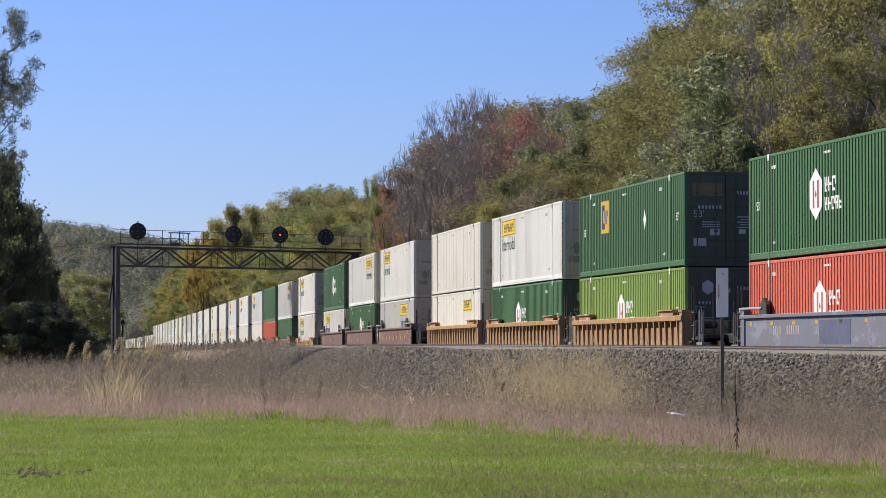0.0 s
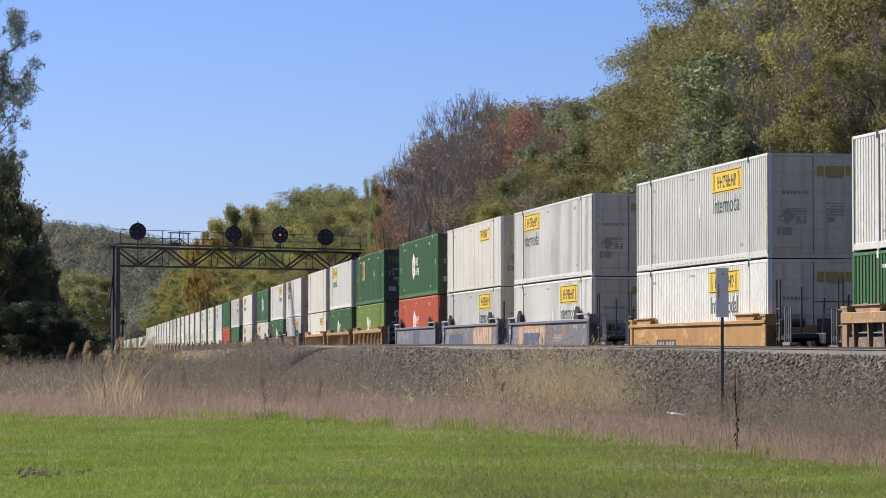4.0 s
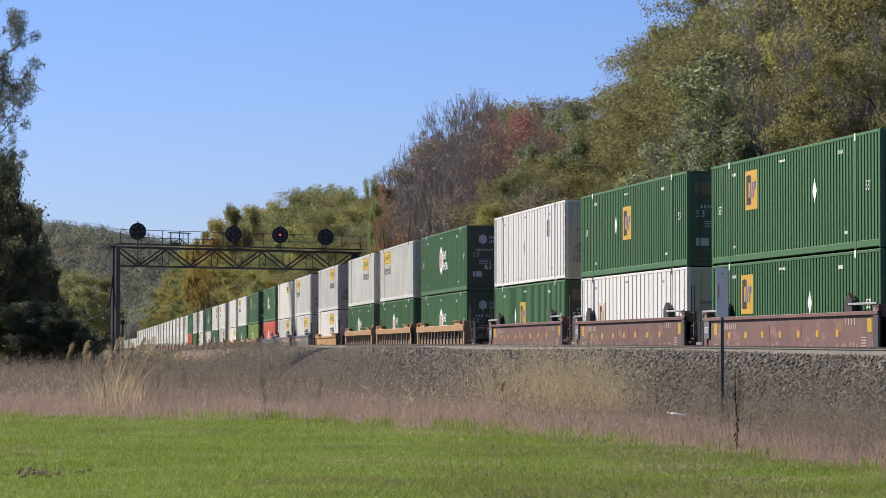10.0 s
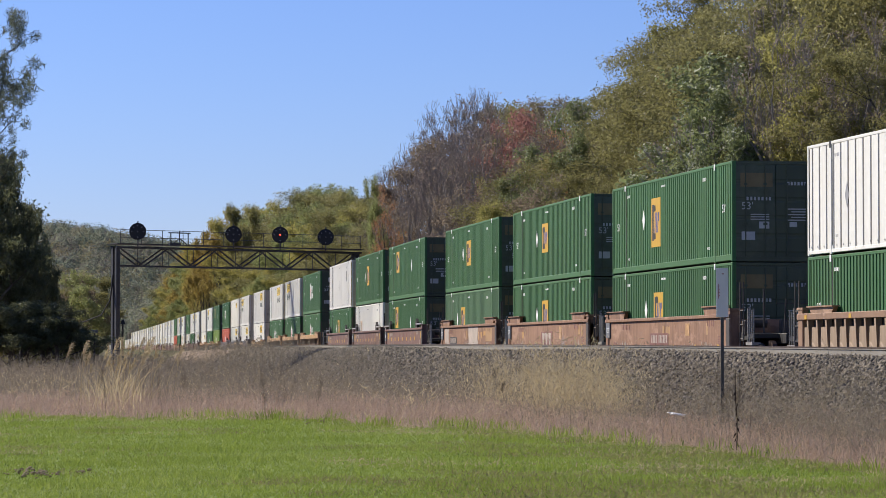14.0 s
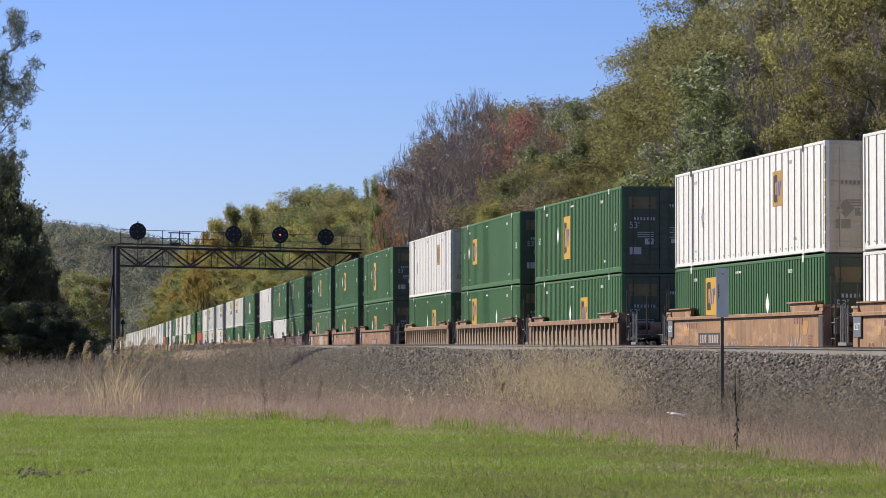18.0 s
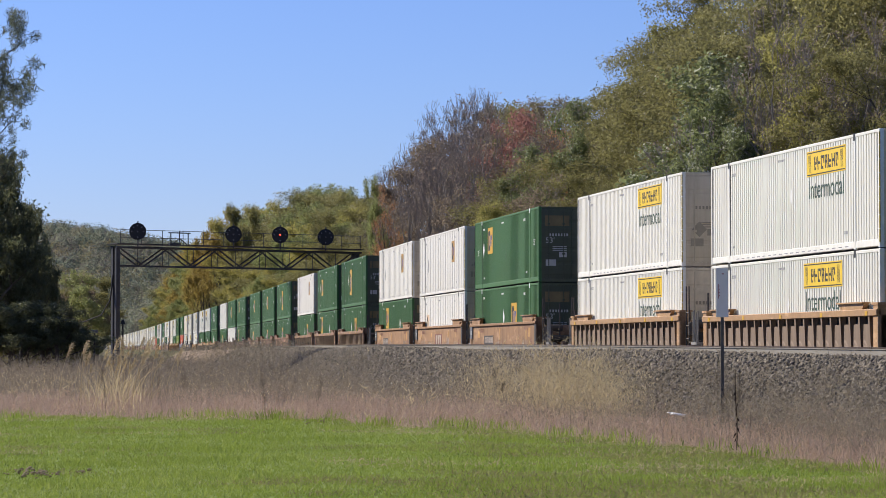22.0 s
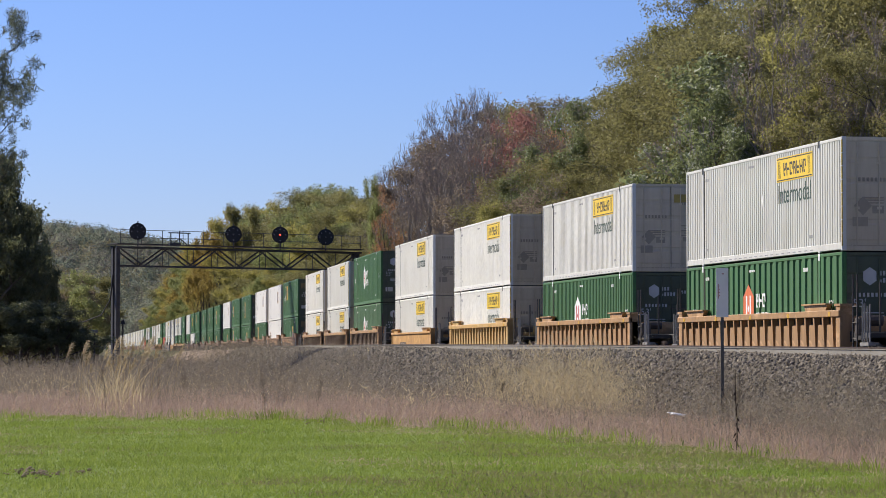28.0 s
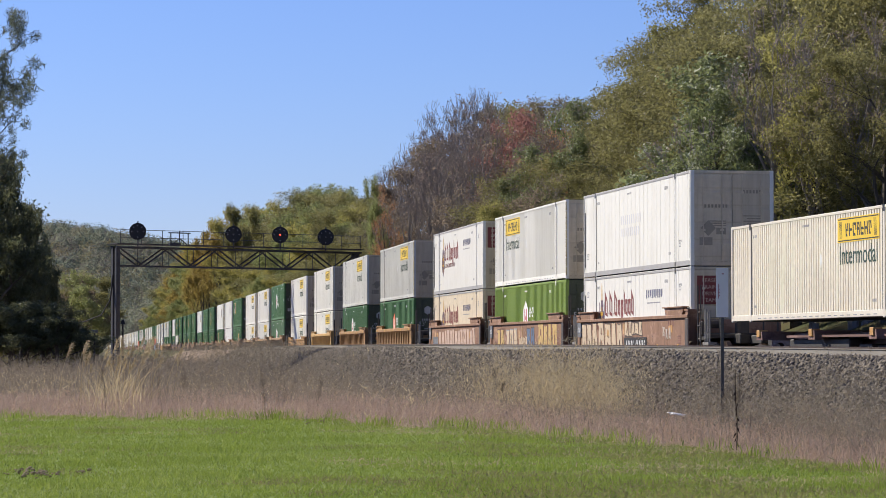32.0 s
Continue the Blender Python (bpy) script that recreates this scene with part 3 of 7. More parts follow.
def container(style, logo=0.5, full=True, name="freight_container"):
    """A 53-foot container, its base middle at the origin, +x its front, +y the near wall."""
    wall_m, rail_m, pitch, flat, depth = STYLE[style]
    wm, rm = M[wall_m], M[rail_m]
    root = new(name)
    tagged(root, LABEL[style], "container", "containers on the train")
    hx, hy = LEN / 2, WID / 2
    low, high = 0.20, HGT - 0.07
    if style in ("goldtag_white", "plain", "reefer", "reefer_cream", "temp", "panel_old"):
        low = 0.12

    def side(turn):
        return corrugated(-hx + 0.12, hx - 0.12, low, high, turn * (hy - 0.012), pitch, flat, depth, turn)

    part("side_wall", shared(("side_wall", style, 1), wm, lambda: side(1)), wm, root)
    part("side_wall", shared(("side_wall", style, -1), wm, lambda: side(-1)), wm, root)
    part("roof", shared(("roof",), rm, lambda: joined(box(-hx + 0.02, hx - 0.02, -hy + 0.02, hy - 0.02, HGT - 0.05, HGT - 0.012),
         *[box(-hx + 0.5 + i * 0.6, -hx + 0.72 + i * 0.6, -hy + 0.1, hy - 0.1, HGT - 0.013, HGT - 0.002) for i in range(26)])), rm, root)
    part("floor", shared(("floor",), M["dark_steel"], lambda: box(-hx + 0.05, hx - 0.05, -hy + 0.06, hy - 0.06, 0.03, 0.14)), rm, root)
    part("front_wall", shared(("front_wall",), wm, lambda: corrugated_end(-hy + 0.1, hy - 0.1, 0.12, HGT - 0.08, hx - 0.02, 0.3, 0.035, 1)), wm, root)
    if not full:
        part("frame", shared(("frame", style), rm, lambda: joined(
            *[box(-hx, hx, min(y * hy, y * (hy - 0.07)), max(y * hy, y * (hy - 0.07)), z0, z1) for y in (1, -1) for z0, z1 in ((0.0, low + 0.012), (HGT - 0.085, HGT))],
            *[box(min(x * (hx + 0.003), x * (hx - 0.13)), max(x * (hx + 0.003), x * (hx - 0.13)), min(y * (hy + 0.003), y * (hy - 0.12)), max(y * (hy + 0.003), y * (hy - 0.12)), 0.0, HGT + 0.003) for x in (1, -1) for y in (1, -1)])), rm, root)
    for y in (1, -1) if full else ():
        a, b = sorted((y * hy, y * (hy - 0.07)))
        part("bottom_rail", shared(("bottom_rail", style, y), rm, lambda: box(-hx + 0.13, hx - 0.13, a, b, 0.035, low + 0.012, 0.012)), rm, root)
        part("top_rail", shared(("top_rail", y), rm, lambda: box(-hx, hx, a, b, HGT - 0.085, HGT, 0.012)), rm, root)
    for x in (1, -1) if full else ():
        for y in (1, -1):
            ax, bx = sorted((x * (hx + 0.003), x * (hx - 0.13)))
            ay, by = sorted((y * (hy + 0.003), y * (hy - 0.12)))
            part("corner_post", shared(("corner_post", x, y), rm, lambda: box(ax, bx, ay, by, 0.0, HGT + 0.003, 0.015)), rm, root)
    green_box = wall_m in ("green", "old_green", "light_green", "red")
    doors = []
    for y in (1, -1):
        a, b = sorted((y * 0.012, y * (hy - 0.11)))
        edge = [(-hx + 0.02, 0.14)]
        for k in range(5):
            z = 0.26 + 0.52 * k
            edge += [(-hx + 0.02, z), (-hx + 0.006, z + 0.04), (-hx + 0.006, z + 0.40), (-hx + 0.02, z + 0.44)]
        edge += [(-hx + 0.02, HGT - 0.10), (-hx + 0.06, HGT - 0.10), (-hx + 0.06, 0.14)]
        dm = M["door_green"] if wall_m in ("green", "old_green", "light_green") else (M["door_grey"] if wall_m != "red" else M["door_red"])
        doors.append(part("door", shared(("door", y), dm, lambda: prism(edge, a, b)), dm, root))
    if not full:
        if style.startswith("panel"):
            side_x = hx - (0.25 if logo == 0.5 else logo) * LEN
            p = part("logo_panel", box(side_x - 1.72, side_x + 1.72, hy - 0.010, hy - 0.005, 2.04, 2.70), M["yellow"], root, "yellow logo panel with dark strokes")
            part("brand_mark", joined(*glyph_row(side_x + 1.05, 2.19, 7, 0.35, hy - 0.005), *glyph_row(side_x + 1.5, 1.46, 8, 0.42, hy - 0.010)), M["dark_green"], p)
        return root
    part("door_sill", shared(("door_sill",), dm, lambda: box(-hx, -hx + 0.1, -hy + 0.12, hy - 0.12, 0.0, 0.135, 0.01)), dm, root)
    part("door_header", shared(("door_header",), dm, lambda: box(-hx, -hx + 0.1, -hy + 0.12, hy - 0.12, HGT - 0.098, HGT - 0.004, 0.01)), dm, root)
    for k, y in enumerate((-0.9, -0.32, 0.32, 0.9)):
        part("locking_rod", shared(("locking_rod", k), dm, lambda: joined(rod((-hx - 0.012, y, 0.16), (-hx - 0.012, y, HGT - 0.13), 0.02),
             box(-hx - 0.03, -hx + 0.004, y - 0.06, y + 0.06, 1.05, 1.12), box(-hx - 0.03, -hx + 0.004, y - 0.05, y + 0.05, 2.2, 2.26))), rm, doors[0 if y > 0 else 1])
    for x in (1, -1):
        for y in (1, -1):
            a, b = sorted((y * (hy - 0.05), y * (hy + 0.006)))
            part("lifting_post", shared(("lifting_post", x, y), rm, lambda: box(x * POST_X - 0.085, x * POST_X + 0.085, a, b, 0.0, HGT + 0.004, 0.012)), rm, root)
            if y > 0:
                if not green_box:
                    part("corner_seam", shared(("corner_seam", x), M["tablet"], lambda: box(x * (hx - 0.15) - 0.018, x * (hx - 0.15) + 0.018, hy - 0.04, hy - 0.002, low + 0.02, HGT - 0.09)), rm, root, "dark line beside the corner post")
                # dark strip stands for the shadow line along the lifting post
                part("post_seam", shared(("post_seam", x), M["tablet"], lambda: box(x * POST_X - 0.125 * x - 0.016, x * POST_X - 0.125 * x + 0.016, hy - 0.03, hy - 0.004, low + 0.02, HGT - 0.09)), rm, root, "dark line for the shade beside the lifting post")
                part("lifting_block", shared(("lifting_block", x, y), M["pale" if wall_m in ("green", "old_green", "light_green", "red") else "black"],
                 lambda: box(x * POST_X - 0.07, x * POST_X + 0.07, min(y * hy, y * (hy + 0.012)), max(y * hy, y * (hy + 0.012)), HGT - 0.17, HGT + 0.012)), rm, root)
    # marks on the near wall and on the doors
    y = hy - 0.010
    ink = M["pale"] if wall_m in ("green", "old_green", "light_green", "red") else M["grey_mark"]
    side_x = hx - logo * LEN
    bars(root, ink, hx - 2.3, HGT - 0.42, (0.07, 0.07, 0.07, 0.16, 0.07), 0.15)
    bars(root, ink, -POST_X + 1.5, HGT - 0.42, (0.09, 0.09, 0.09, 0.09, 0.09), 0.17)
    bars(root, ink, 0.9, HGT - 0.30, (0.12, 0.2, 0.1, 0.22, 0.15), 0.10)
    bars(root, ink, -POST_X + 0.95, 0.42, (0.07, 0.07, 0.14, 0.07), 0.13)
    bars(root, ink, POST_X - 0.4, 0.42, (0.07, 0.07, 0.07), 0.12)
    yb = -hx - 0.008
    plate = [box(yb - 0.004, yb, 0.15 + 0.11 * i, 0.21 + 0.11 * i, 1.76, 1.86) for i in range(7)]
    plate += [box(yb - 0.004, yb, 0.2, 0.75, 1.34 - 0.07 * i, 1.37 - 0.07 * i) for i in range(3)]
    plate += [box(yb - 0.004, yb, -0.9, -0.35 - 0.1 * (i % 2), 1.5 - 0.08 * i, 1.53 - 0.08 * i) for i in range(5)]
    plate += [box(yb - 0.004, yb, -0.9 + 0.1 * i, -0.84 + 0.1 * i, 2.2, 2.3) for i in range(6)]
    dark_box = wall_m in ("green", "old_green", "light_green", "red")
    plate += [box(yb - 0.004, yb, 0.62, 1.02, 0.62, 0.86), box(yb - 0.004, yb, 0.2, 0.5, 0.95, 1.15), box(yb - 0.004, yb, -0.62, -0.4, 1.0, 1.14)]
    part("door_marking", shared(("door_marking",), M["door_mark" if dark_box else "door_faint"], lambda: joined(*plate)), ink, doors[0])
    turned = Matrix(((0, 0, -1, 0), (-1, 0, 0, 0), (0, 1, 0, 0), (0, 0, 0, 1)))
    if dark_box:
        part("size_mark", lettering("53'", 0.3, M["door_mark"]), M["door_mark"], doors[0], "grey size figures", Matrix.Translation((yb - 0.006, 0.85, 1.5)) @ turned)
    else:
        part("placard", prism([(0.0, 0.0), (0.24, 0.24), (0.0, 0.48), (-0.24, 0.24)], -0.002, 0.002), M["door_faint"], doors[0], "grey diamond placard", Matrix.Translation((yb - 0.004, 0.75, 0.9)) @ Matrix.Rotation(math.pi / 2, 4, "Z"))
    if style.startswith("panel"):
        old = style == "panel_old"
        pw, z0, z1 = (1.3, 2.02, 2.52) if old else (1.72, 2.04, 2.70)
        p = part("logo_panel", box(side_x - pw, side_x + pw, y, y + 0.005, z0, z1), M["yellow"], root, "yellow logo panel with dark strokes")
        sh = [box(side_x - pw + 0.06, side_x + pw - 0.06, y + 0.005, y + 0.007, z, z + 0.03) for z in (z0 + 0.03, z1 - 0.06)]
        sh += glyph_row(side_x + 1.05, z0 + 0.15, 7, 0.28 if old else 0.35, y + 0.005)
        for k in () if old else (-1, 1):
            sh += [prism([(side_x + k * 1.42 - 0.1 + 0.08 * i, 2.14), (side_x + k * 1.42 - 0.07 + 0.08 * i, 2.14), (side_x + k * 1.42 - 0.02 + 0.08 * i, 2.6), (side_x + k * 1.42 - 0.05 + 0.08 * i, 2.6)], y + 0.005, y + 0.007) for i in range(3)]
        part("brand_mark", joined(*sh), M["black"], p)
        if not old:
            part("lettering", lettering("Intermodal", 0.72, M["dark_green"]), M["dark_green"], root, "dark green word", on_side(side_x, y + 0.002, 1.46))
        d = side_x + (3.2 if logo > 0.5 else -3.2)
        part("diamond", prism([(d - 0.1, 1.62), (d, 1.40), (d + 0.1, 1.62), (d, 1.84)], y, y + 0.004), M["pale"], root)
        part("door_panel", box(yb - 0.004, yb, -1.08, -0.1, 2.28, 2.55), M["dull_yellow"], doors[1], "dull yellow panel on the door")
        if low > 0.15:
            part("rail_slot", shared(("rail_slot",), M["grey_mark"], lambda: joined(*[box(-5.5 + 0.55 * i, -5.22 + 0.55 * i, hy + 0.001, hy + 0.005, 0.09, 0.112) for i in range(20)])), M["grey_mark"], root)
            if logo < 0.5 or logo > 0.715:
                part("corner_stripe", shared(("corner_stripe",), M["stripe_yellow"], lambda: joined(*[box(-hx - 0.006, -hx + 0.03, hy - 0.02, hy + 0.008, 0.12 + 0.34 * i, 0.44 + 0.34 * i) for i in range(8)])), M["stripe_yellow"], root, "worn yellow edge stripe")
    elif style.startswith("hex"):
        inner = M["orange"] if style == "hex_wide" else M["crimson"]
        if style == "hex_red":
            inner = M["red"]
        hexagon(root, side_x, 1.58, 1.0, M["orange"] if style == "hex_wide" else M["pale"], M["pale"] if style == "hex_wide" else inner)
        part("brand_mark", joined(*glyph_row(side_x - 0.78, 1.60, 3, 0.38, y)), M["pale"], root)
        part("brand_mark", joined(*glyph_row(side_x - 0.78, 1.12, 5, 0.34, y)), M["pale"], root)
        part("rail_slot", shared(("rail_slot",), M["faint_green"], lambda: joined(*[box(-5.4 + 0.55 * i, -5.22 + 0.55 * i, hy + 0.001, hy + 0.005, 0.1, 0.115) for i in range(20)])), ink, root)
        ring = [(0.575 + 0.2 * math.sin(math.pi * k / 3), 2.28 + 0.23 * math.cos(math.pi * k / 3)) for k in range(6)]
        part("door_emblem", shared(("door_emblem",), M["door_mark"], lambda: joined(
            ([(yb - 0.004, a, b) for a, b in ring] + [(yb, a, b) for a, b in ring], [[k, (k + 1) % 6, 6 + (k + 1) % 6, 6 + k] for k in range(6)] + [[5, 4, 3, 2, 1, 0], [6, 7, 8, 9, 10, 11]]),
            *[box(yb - 0.004, yb, 0.27 - 0.1 * k, 0.33 - 0.1 * k, 2.3, 2.42) for k in range(3)], *[box(yb - 0.004, yb, 0.27 - 0.1 * k, 0.33 - 0.1 * k, 2.12, 2.24) for k in range(5)])), ink, doors[0])
    elif style.startswith("goldtag"):
        h = (0.78 if logo == 0.4 else 0.55) if style in ("goldtag", "goldtag_old") else 0.48
        mid = 1.88 if style == "goldtag_white" and logo > 0.5 else (2.0 if logo in (0.24, 0.26, 0.27) else (1.52 if logo == 0.4 or style == "goldtag_white" else 1.66))
        hw = 0.64 if style in ("goldtag", "goldtag_old") else 0.5
        tag = "gold" if style != "goldtag_white" else ("dull_mark" if logo == 0.78 else ("worn_gold" if logo > 0.5 else "peach"))
        if tag == "dull_mark":
            h, hw, mid = 0.33, 0.26, 2.0
        p = part("logo_panel", box(side_x - hw, side_x + hw, y, y + 0.005, mid - h, mid + h), M[tag], root, "upright gold logo panel" if tag == "gold" else "upright faded logo panel")
        k = hw / 0.64
        sh = [box(side_x + 0.30 * k, side_x + 0.50 * k, y + 0.005, y + 0.008, mid - h * 0.74, mid + h * 0.74)]
        sh += [prism([(side_x + 0.02 * k, mid + h * c - 0.09), (side_x + 0.31 * k, mid + h * c - 0.11), (side_x + 0.31 * k, mid + h * c + 0.11), (side_x + 0.05 * k, mid + h * c + 0.09)], y + 0.005, y + 0.0085) for c in (-0.56, 0.58)]
        part("brand_mark", joined(*sh), M["black"], p)
        zig = [prism([(side_x + (0.20 - 0.2 * i) * k, mid - h * 0.42), (side_x + (0.10 - 0.2 * i) * k, mid - h * 0.42), (side_x + (0.02 - 0.2 * i) * k, mid + h * 0.40), (side_x + (0.12 - 0.2 * i) * k, mid + h * 0.40)], y + 0.005, y + 0.0075) for i in range(3)]
        zig.append(box(side_x - 0.46 * k, side_x - 0.28 * k, y + 0.005, y + 0.0078, mid + h * 0.05, mid + h * 0.40))
        part("brand_mark", joined(*zig), M["blue" if tag in ("gold", "worn_gold") else "door_faint"], p)
        if style in ("goldtag", "goldtag_old"):
            d = side_x - 6.2 if logo in (0.24, 0.27) else (side_x + 1.75 if logo < 0.55 else side_x + 2.6)
            part("diamond", prism([(d - 0.19, 1.66), (d, 1.33), (d + 0.19, 1.66), (d, 1.99)], y, y + 0.004), M["pale"], root)
            part("door_panel", box(yb - 0.004, yb, 0.1, 1.05, 2.15, 2.55), M["dull_gold"], doors[0], "faded gold panel on the door with shade in its colour")
        else:
            if logo > 0.5:
                d = hx - (0.45 if logo == 0.78 else 0.21) * LEN
                part("diamond", prism([(d - 0.17, 1.45), (d, 1.12), (d + 0.17, 1.45), (d, 1.78)], y, y + 0.004), M["grey_mark"], root, "grey scuffed diamond mark")
                part("edge_stripe", shared(("edge_stripe",), M["stripe_yellow"], lambda: joined(*[box(-hx - 0.006, -hx + 0.035, hy - 0.02, hy + 0.008, 0.1 + 0.45 * i, 0.5 + 0.45 * i) for i in range(6)])), M["stripe_yellow"], root, "worn yellow edge stripe")
            step = (LEN - 0.24) / max(1, round((LEN - 0.24) / pitch))
            # dark strips put the shade of the folds into colour
            part("panel_joint", shared(("panel_joint",), M["fold_shade"], lambda: joined(*[box(-hx + 0.12 + step * (i + 0.5) - 0.036, -hx + 0.12 + step * (i + 0.5) + 0.036, hy - 0.06, hy - 0.022, low + 0.03, HGT - 0.09) for i in range(round((LEN - 0.24) / step))])), M["fold_shade"], root, "dark strips for the shade in the wall folds")
            part("rivet_row", shared(("rivet_row",), M["grille"], lambda: joined(*[box(-7.7 + 0.55 * i, -7.66 + 0.55 * i, hy + 0.001, hy + 0.005, 0.2, 0.24) for i in range(29)])), M["grille"], root)
    elif style.startswith("reefer") or style == "temp":
        if style != "temp":
            cx, up = side_x + 2.75, 0.42
            e = part("emblem", joined(prism([(cx - 0.2, 0.62), (cx + 0.2, 0.62), (cx + 0.2, 1.35), (cx - 0.2, 1.35)], y, y + 0.004), prism([(cx - 0.12, 0.62), (cx, 0.4), (cx + 0.12, 0.62)], y, y + 0.004),
                     prism([(cx - 0.3, 0.8), (cx - 0.24, 0.75), (cx - 0.2, 1.6), (cx - 0.28, 1.7)], y + 0.001, y + 0.005), prism([(cx + 0.24, 0.75), (cx + 0.3, 0.8), (cx + 0.28, 1.7), (cx + 0.2, 1.6)], y + 0.001, y + 0.005),
                     box(cx - 0.1, cx + 0.1, y, y + 0.004, 1.35, 1.75)), M["crest"], root, "dark purple and gold crest", Matrix.Translation((cx, 0, up)) @ Matrix.Diagonal((1.45, 1, 0.95, 1)) @ Matrix.Translation((-cx, 0, 0)))
            part("emblem_stroke", joined(prism([(cx - 0.05, 1.75), (cx + 0.05, 1.75), (cx + 0.035, 2.2), (cx, 2.4), (cx - 0.035, 2.2)], y, y + 0.004), box(cx - 0.16, cx + 0.16, y + 0.004, y + 0.007, 0.9, 1.0), box(cx - 0.14, cx + 0.14, y + 0.004, y + 0.007, 1.2, 1.32), box(cx - 0.03, cx + 0.03, y + 0.004, y + 0.007, 0.62, 1.5)), M["gold"], e)
            old_word(root, M["maroon"], side_x + 2.25, 1.12 + up, ((0.5, 1.0, 0), (0.12, 0.14, 0), (0.55, 1.0, 0), (0.12, 0.14, 0), (0.55, 1.0, 0.05), (0.42, 0.6, 0), (0.42, 0.6, 0.3), (0.14, 1.0, 0), (0.42, 0.6, 0), (0.42, 0.6, 0), (0.42, 1.0, 0)), 0.86)
            part("lettering", lettering("GLOBAL TRANSPORTATION", 0.26, M["maroon"]), M["maroon"], root, "small maroon words", on_side(side_x + 0.4, y + 0.002, 0.78 + up))
            part("notice", box(yb - 0.006, yb, 0.35, 1.1, 1.75, 2.62), M["maroon"], doors[0], "maroon notice on the door")
            for k, word in enumerate(("LEASE", "TRAIN", "DRIVE", "TEAM")):
                part("lettering", lettering(word, 0.17, M["spray_pink"]), M["spray_pink"], doors[0], "pale pink words", Matrix.Translation((yb - 0.010, 0.725, 2.42 - 0.2 * k)) @ Matrix(((0, 0, -1, 0), (-1, 0, 0, 0), (0, 1, 0, 0), (0, 0, 0, 1))))
        else:
            stroke_word(root, M["faint_mark"], side_x + 1.6, 1.62, (0.3,) * 10, 0.12, 0.2)
            stroke_word(root, M["faint_mark"], side_x + 1.5, 1.22, (0.28,) * 9, 0.12, 0.2)
        if style != "temp":
            z = 2.03
            sh, x = [], -1.9
            for k in range(9):
                sh.append(box(x - 0.06, x, y, y + 0.004, z, z + 0.27))
                sh.append(box(x - 0.15, x - 0.1, y, y + 0.004, z + 0.03 * (k % 3), z + 0.27))
                x -= 0.27
            part("brand_mark", joined(*sh), M["navy"], root)
            bars(root, M["grey_mark"], -2.0, 1.86, (0.7, 0.9, 0.6, 1.0), 0.06)
        part("frame_band", shared(("frame_band",), M["band_grey"], lambda: joined(box(-hx + 0.14, hx - 0.14, hy + 0.001, hy + 0.006, 0.02, 0.17), box(-hx + 0.14, hx - 0.14, hy + 0.001, hy + 0.006, HGT - 0.075, HGT - 0.01))), M["grille"], root)
        part("fuel_recess", shared(("fuel_recess",), M["black"], lambda: box(hx - 0.34, hx - 0.15, hy + 0.001, hy + 0.006, 0.35, 2.3)), M["black"], root)
    if style in ("reefer", "reefer_cream", "temp"):
        for x in (hx - 0.75, -hx + 1.4):
            part("size_mark", lettering("53'", 0.3, M["grey_mark"]), M["grey_mark"], root, "grey size figures", on_side(x, y + 0.002, 0.62 if style == "temp" else 2.2))
    if style in ("hex", "hex_old", "hex_wide", "hex_lime", "goldtag", "goldtag_old"):
        for x in (hx - 0.95, -hx + 1.0):
            part("size_mark", lettering("53'", 0.34, M["pale"]), M["pale"], root, "white size figures", on_side(x, y + 0.002, 1.45 if style in ("goldtag", "goldtag_old") or x < 0 else 1.4))
    return root


# ------------------------------------------------------------ rail cars
WHEEL = 0.42          # radius of a wheel
WHEELS = []           # (wheelset, its car, its place along the car)


def bogie(root, x):
    """A truck with two axles under the end of a car, at x."""
    steel = M["dark_steel"]
    b = part("truck", shared(("truck", x), steel, lambda: joined(
        *[prism([(x - 1.25, 0.35), (x - 0.6, 0.30), (x - 0.35, 0.22), (x + 0.35, 0.22), (x + 0.6, 0.30), (x + 1.25, 0.35), (x + 1.2, 0.58), (x + 0.5, 0.78), (x - 0.5, 0.78), (x - 1.2, 0.58)], s * 1.0 - 0.07, s * 1.0 + 0.07) for s in (1, -1)],
        box(x - 0.25, x + 0.25, -1.0, 1.0, 0.42, 0.72))), steel, root)
    for a in (x - 0.88, x + 0.88):
        w = part("wheelset", shared(("wheelset",), M["wheel_steel"], lambda: joined(rod((0, -0.82, 0), (0, 0.82, 0), 0.09, None, 8),
            *[disc(WHEEL, s * 0.755 - 0.065, s * 0.755 + 0.065, 18) for s in (1, -1)], *[disc(0.14, s * 0.755 - 0.11, s * 0.755 + 0.11, 10) for s in (1, -1)])), M["wheel_steel"], b, at=Matrix.Translation((a, 0, WHEEL)))
        WHEELS.append((w, root, a))


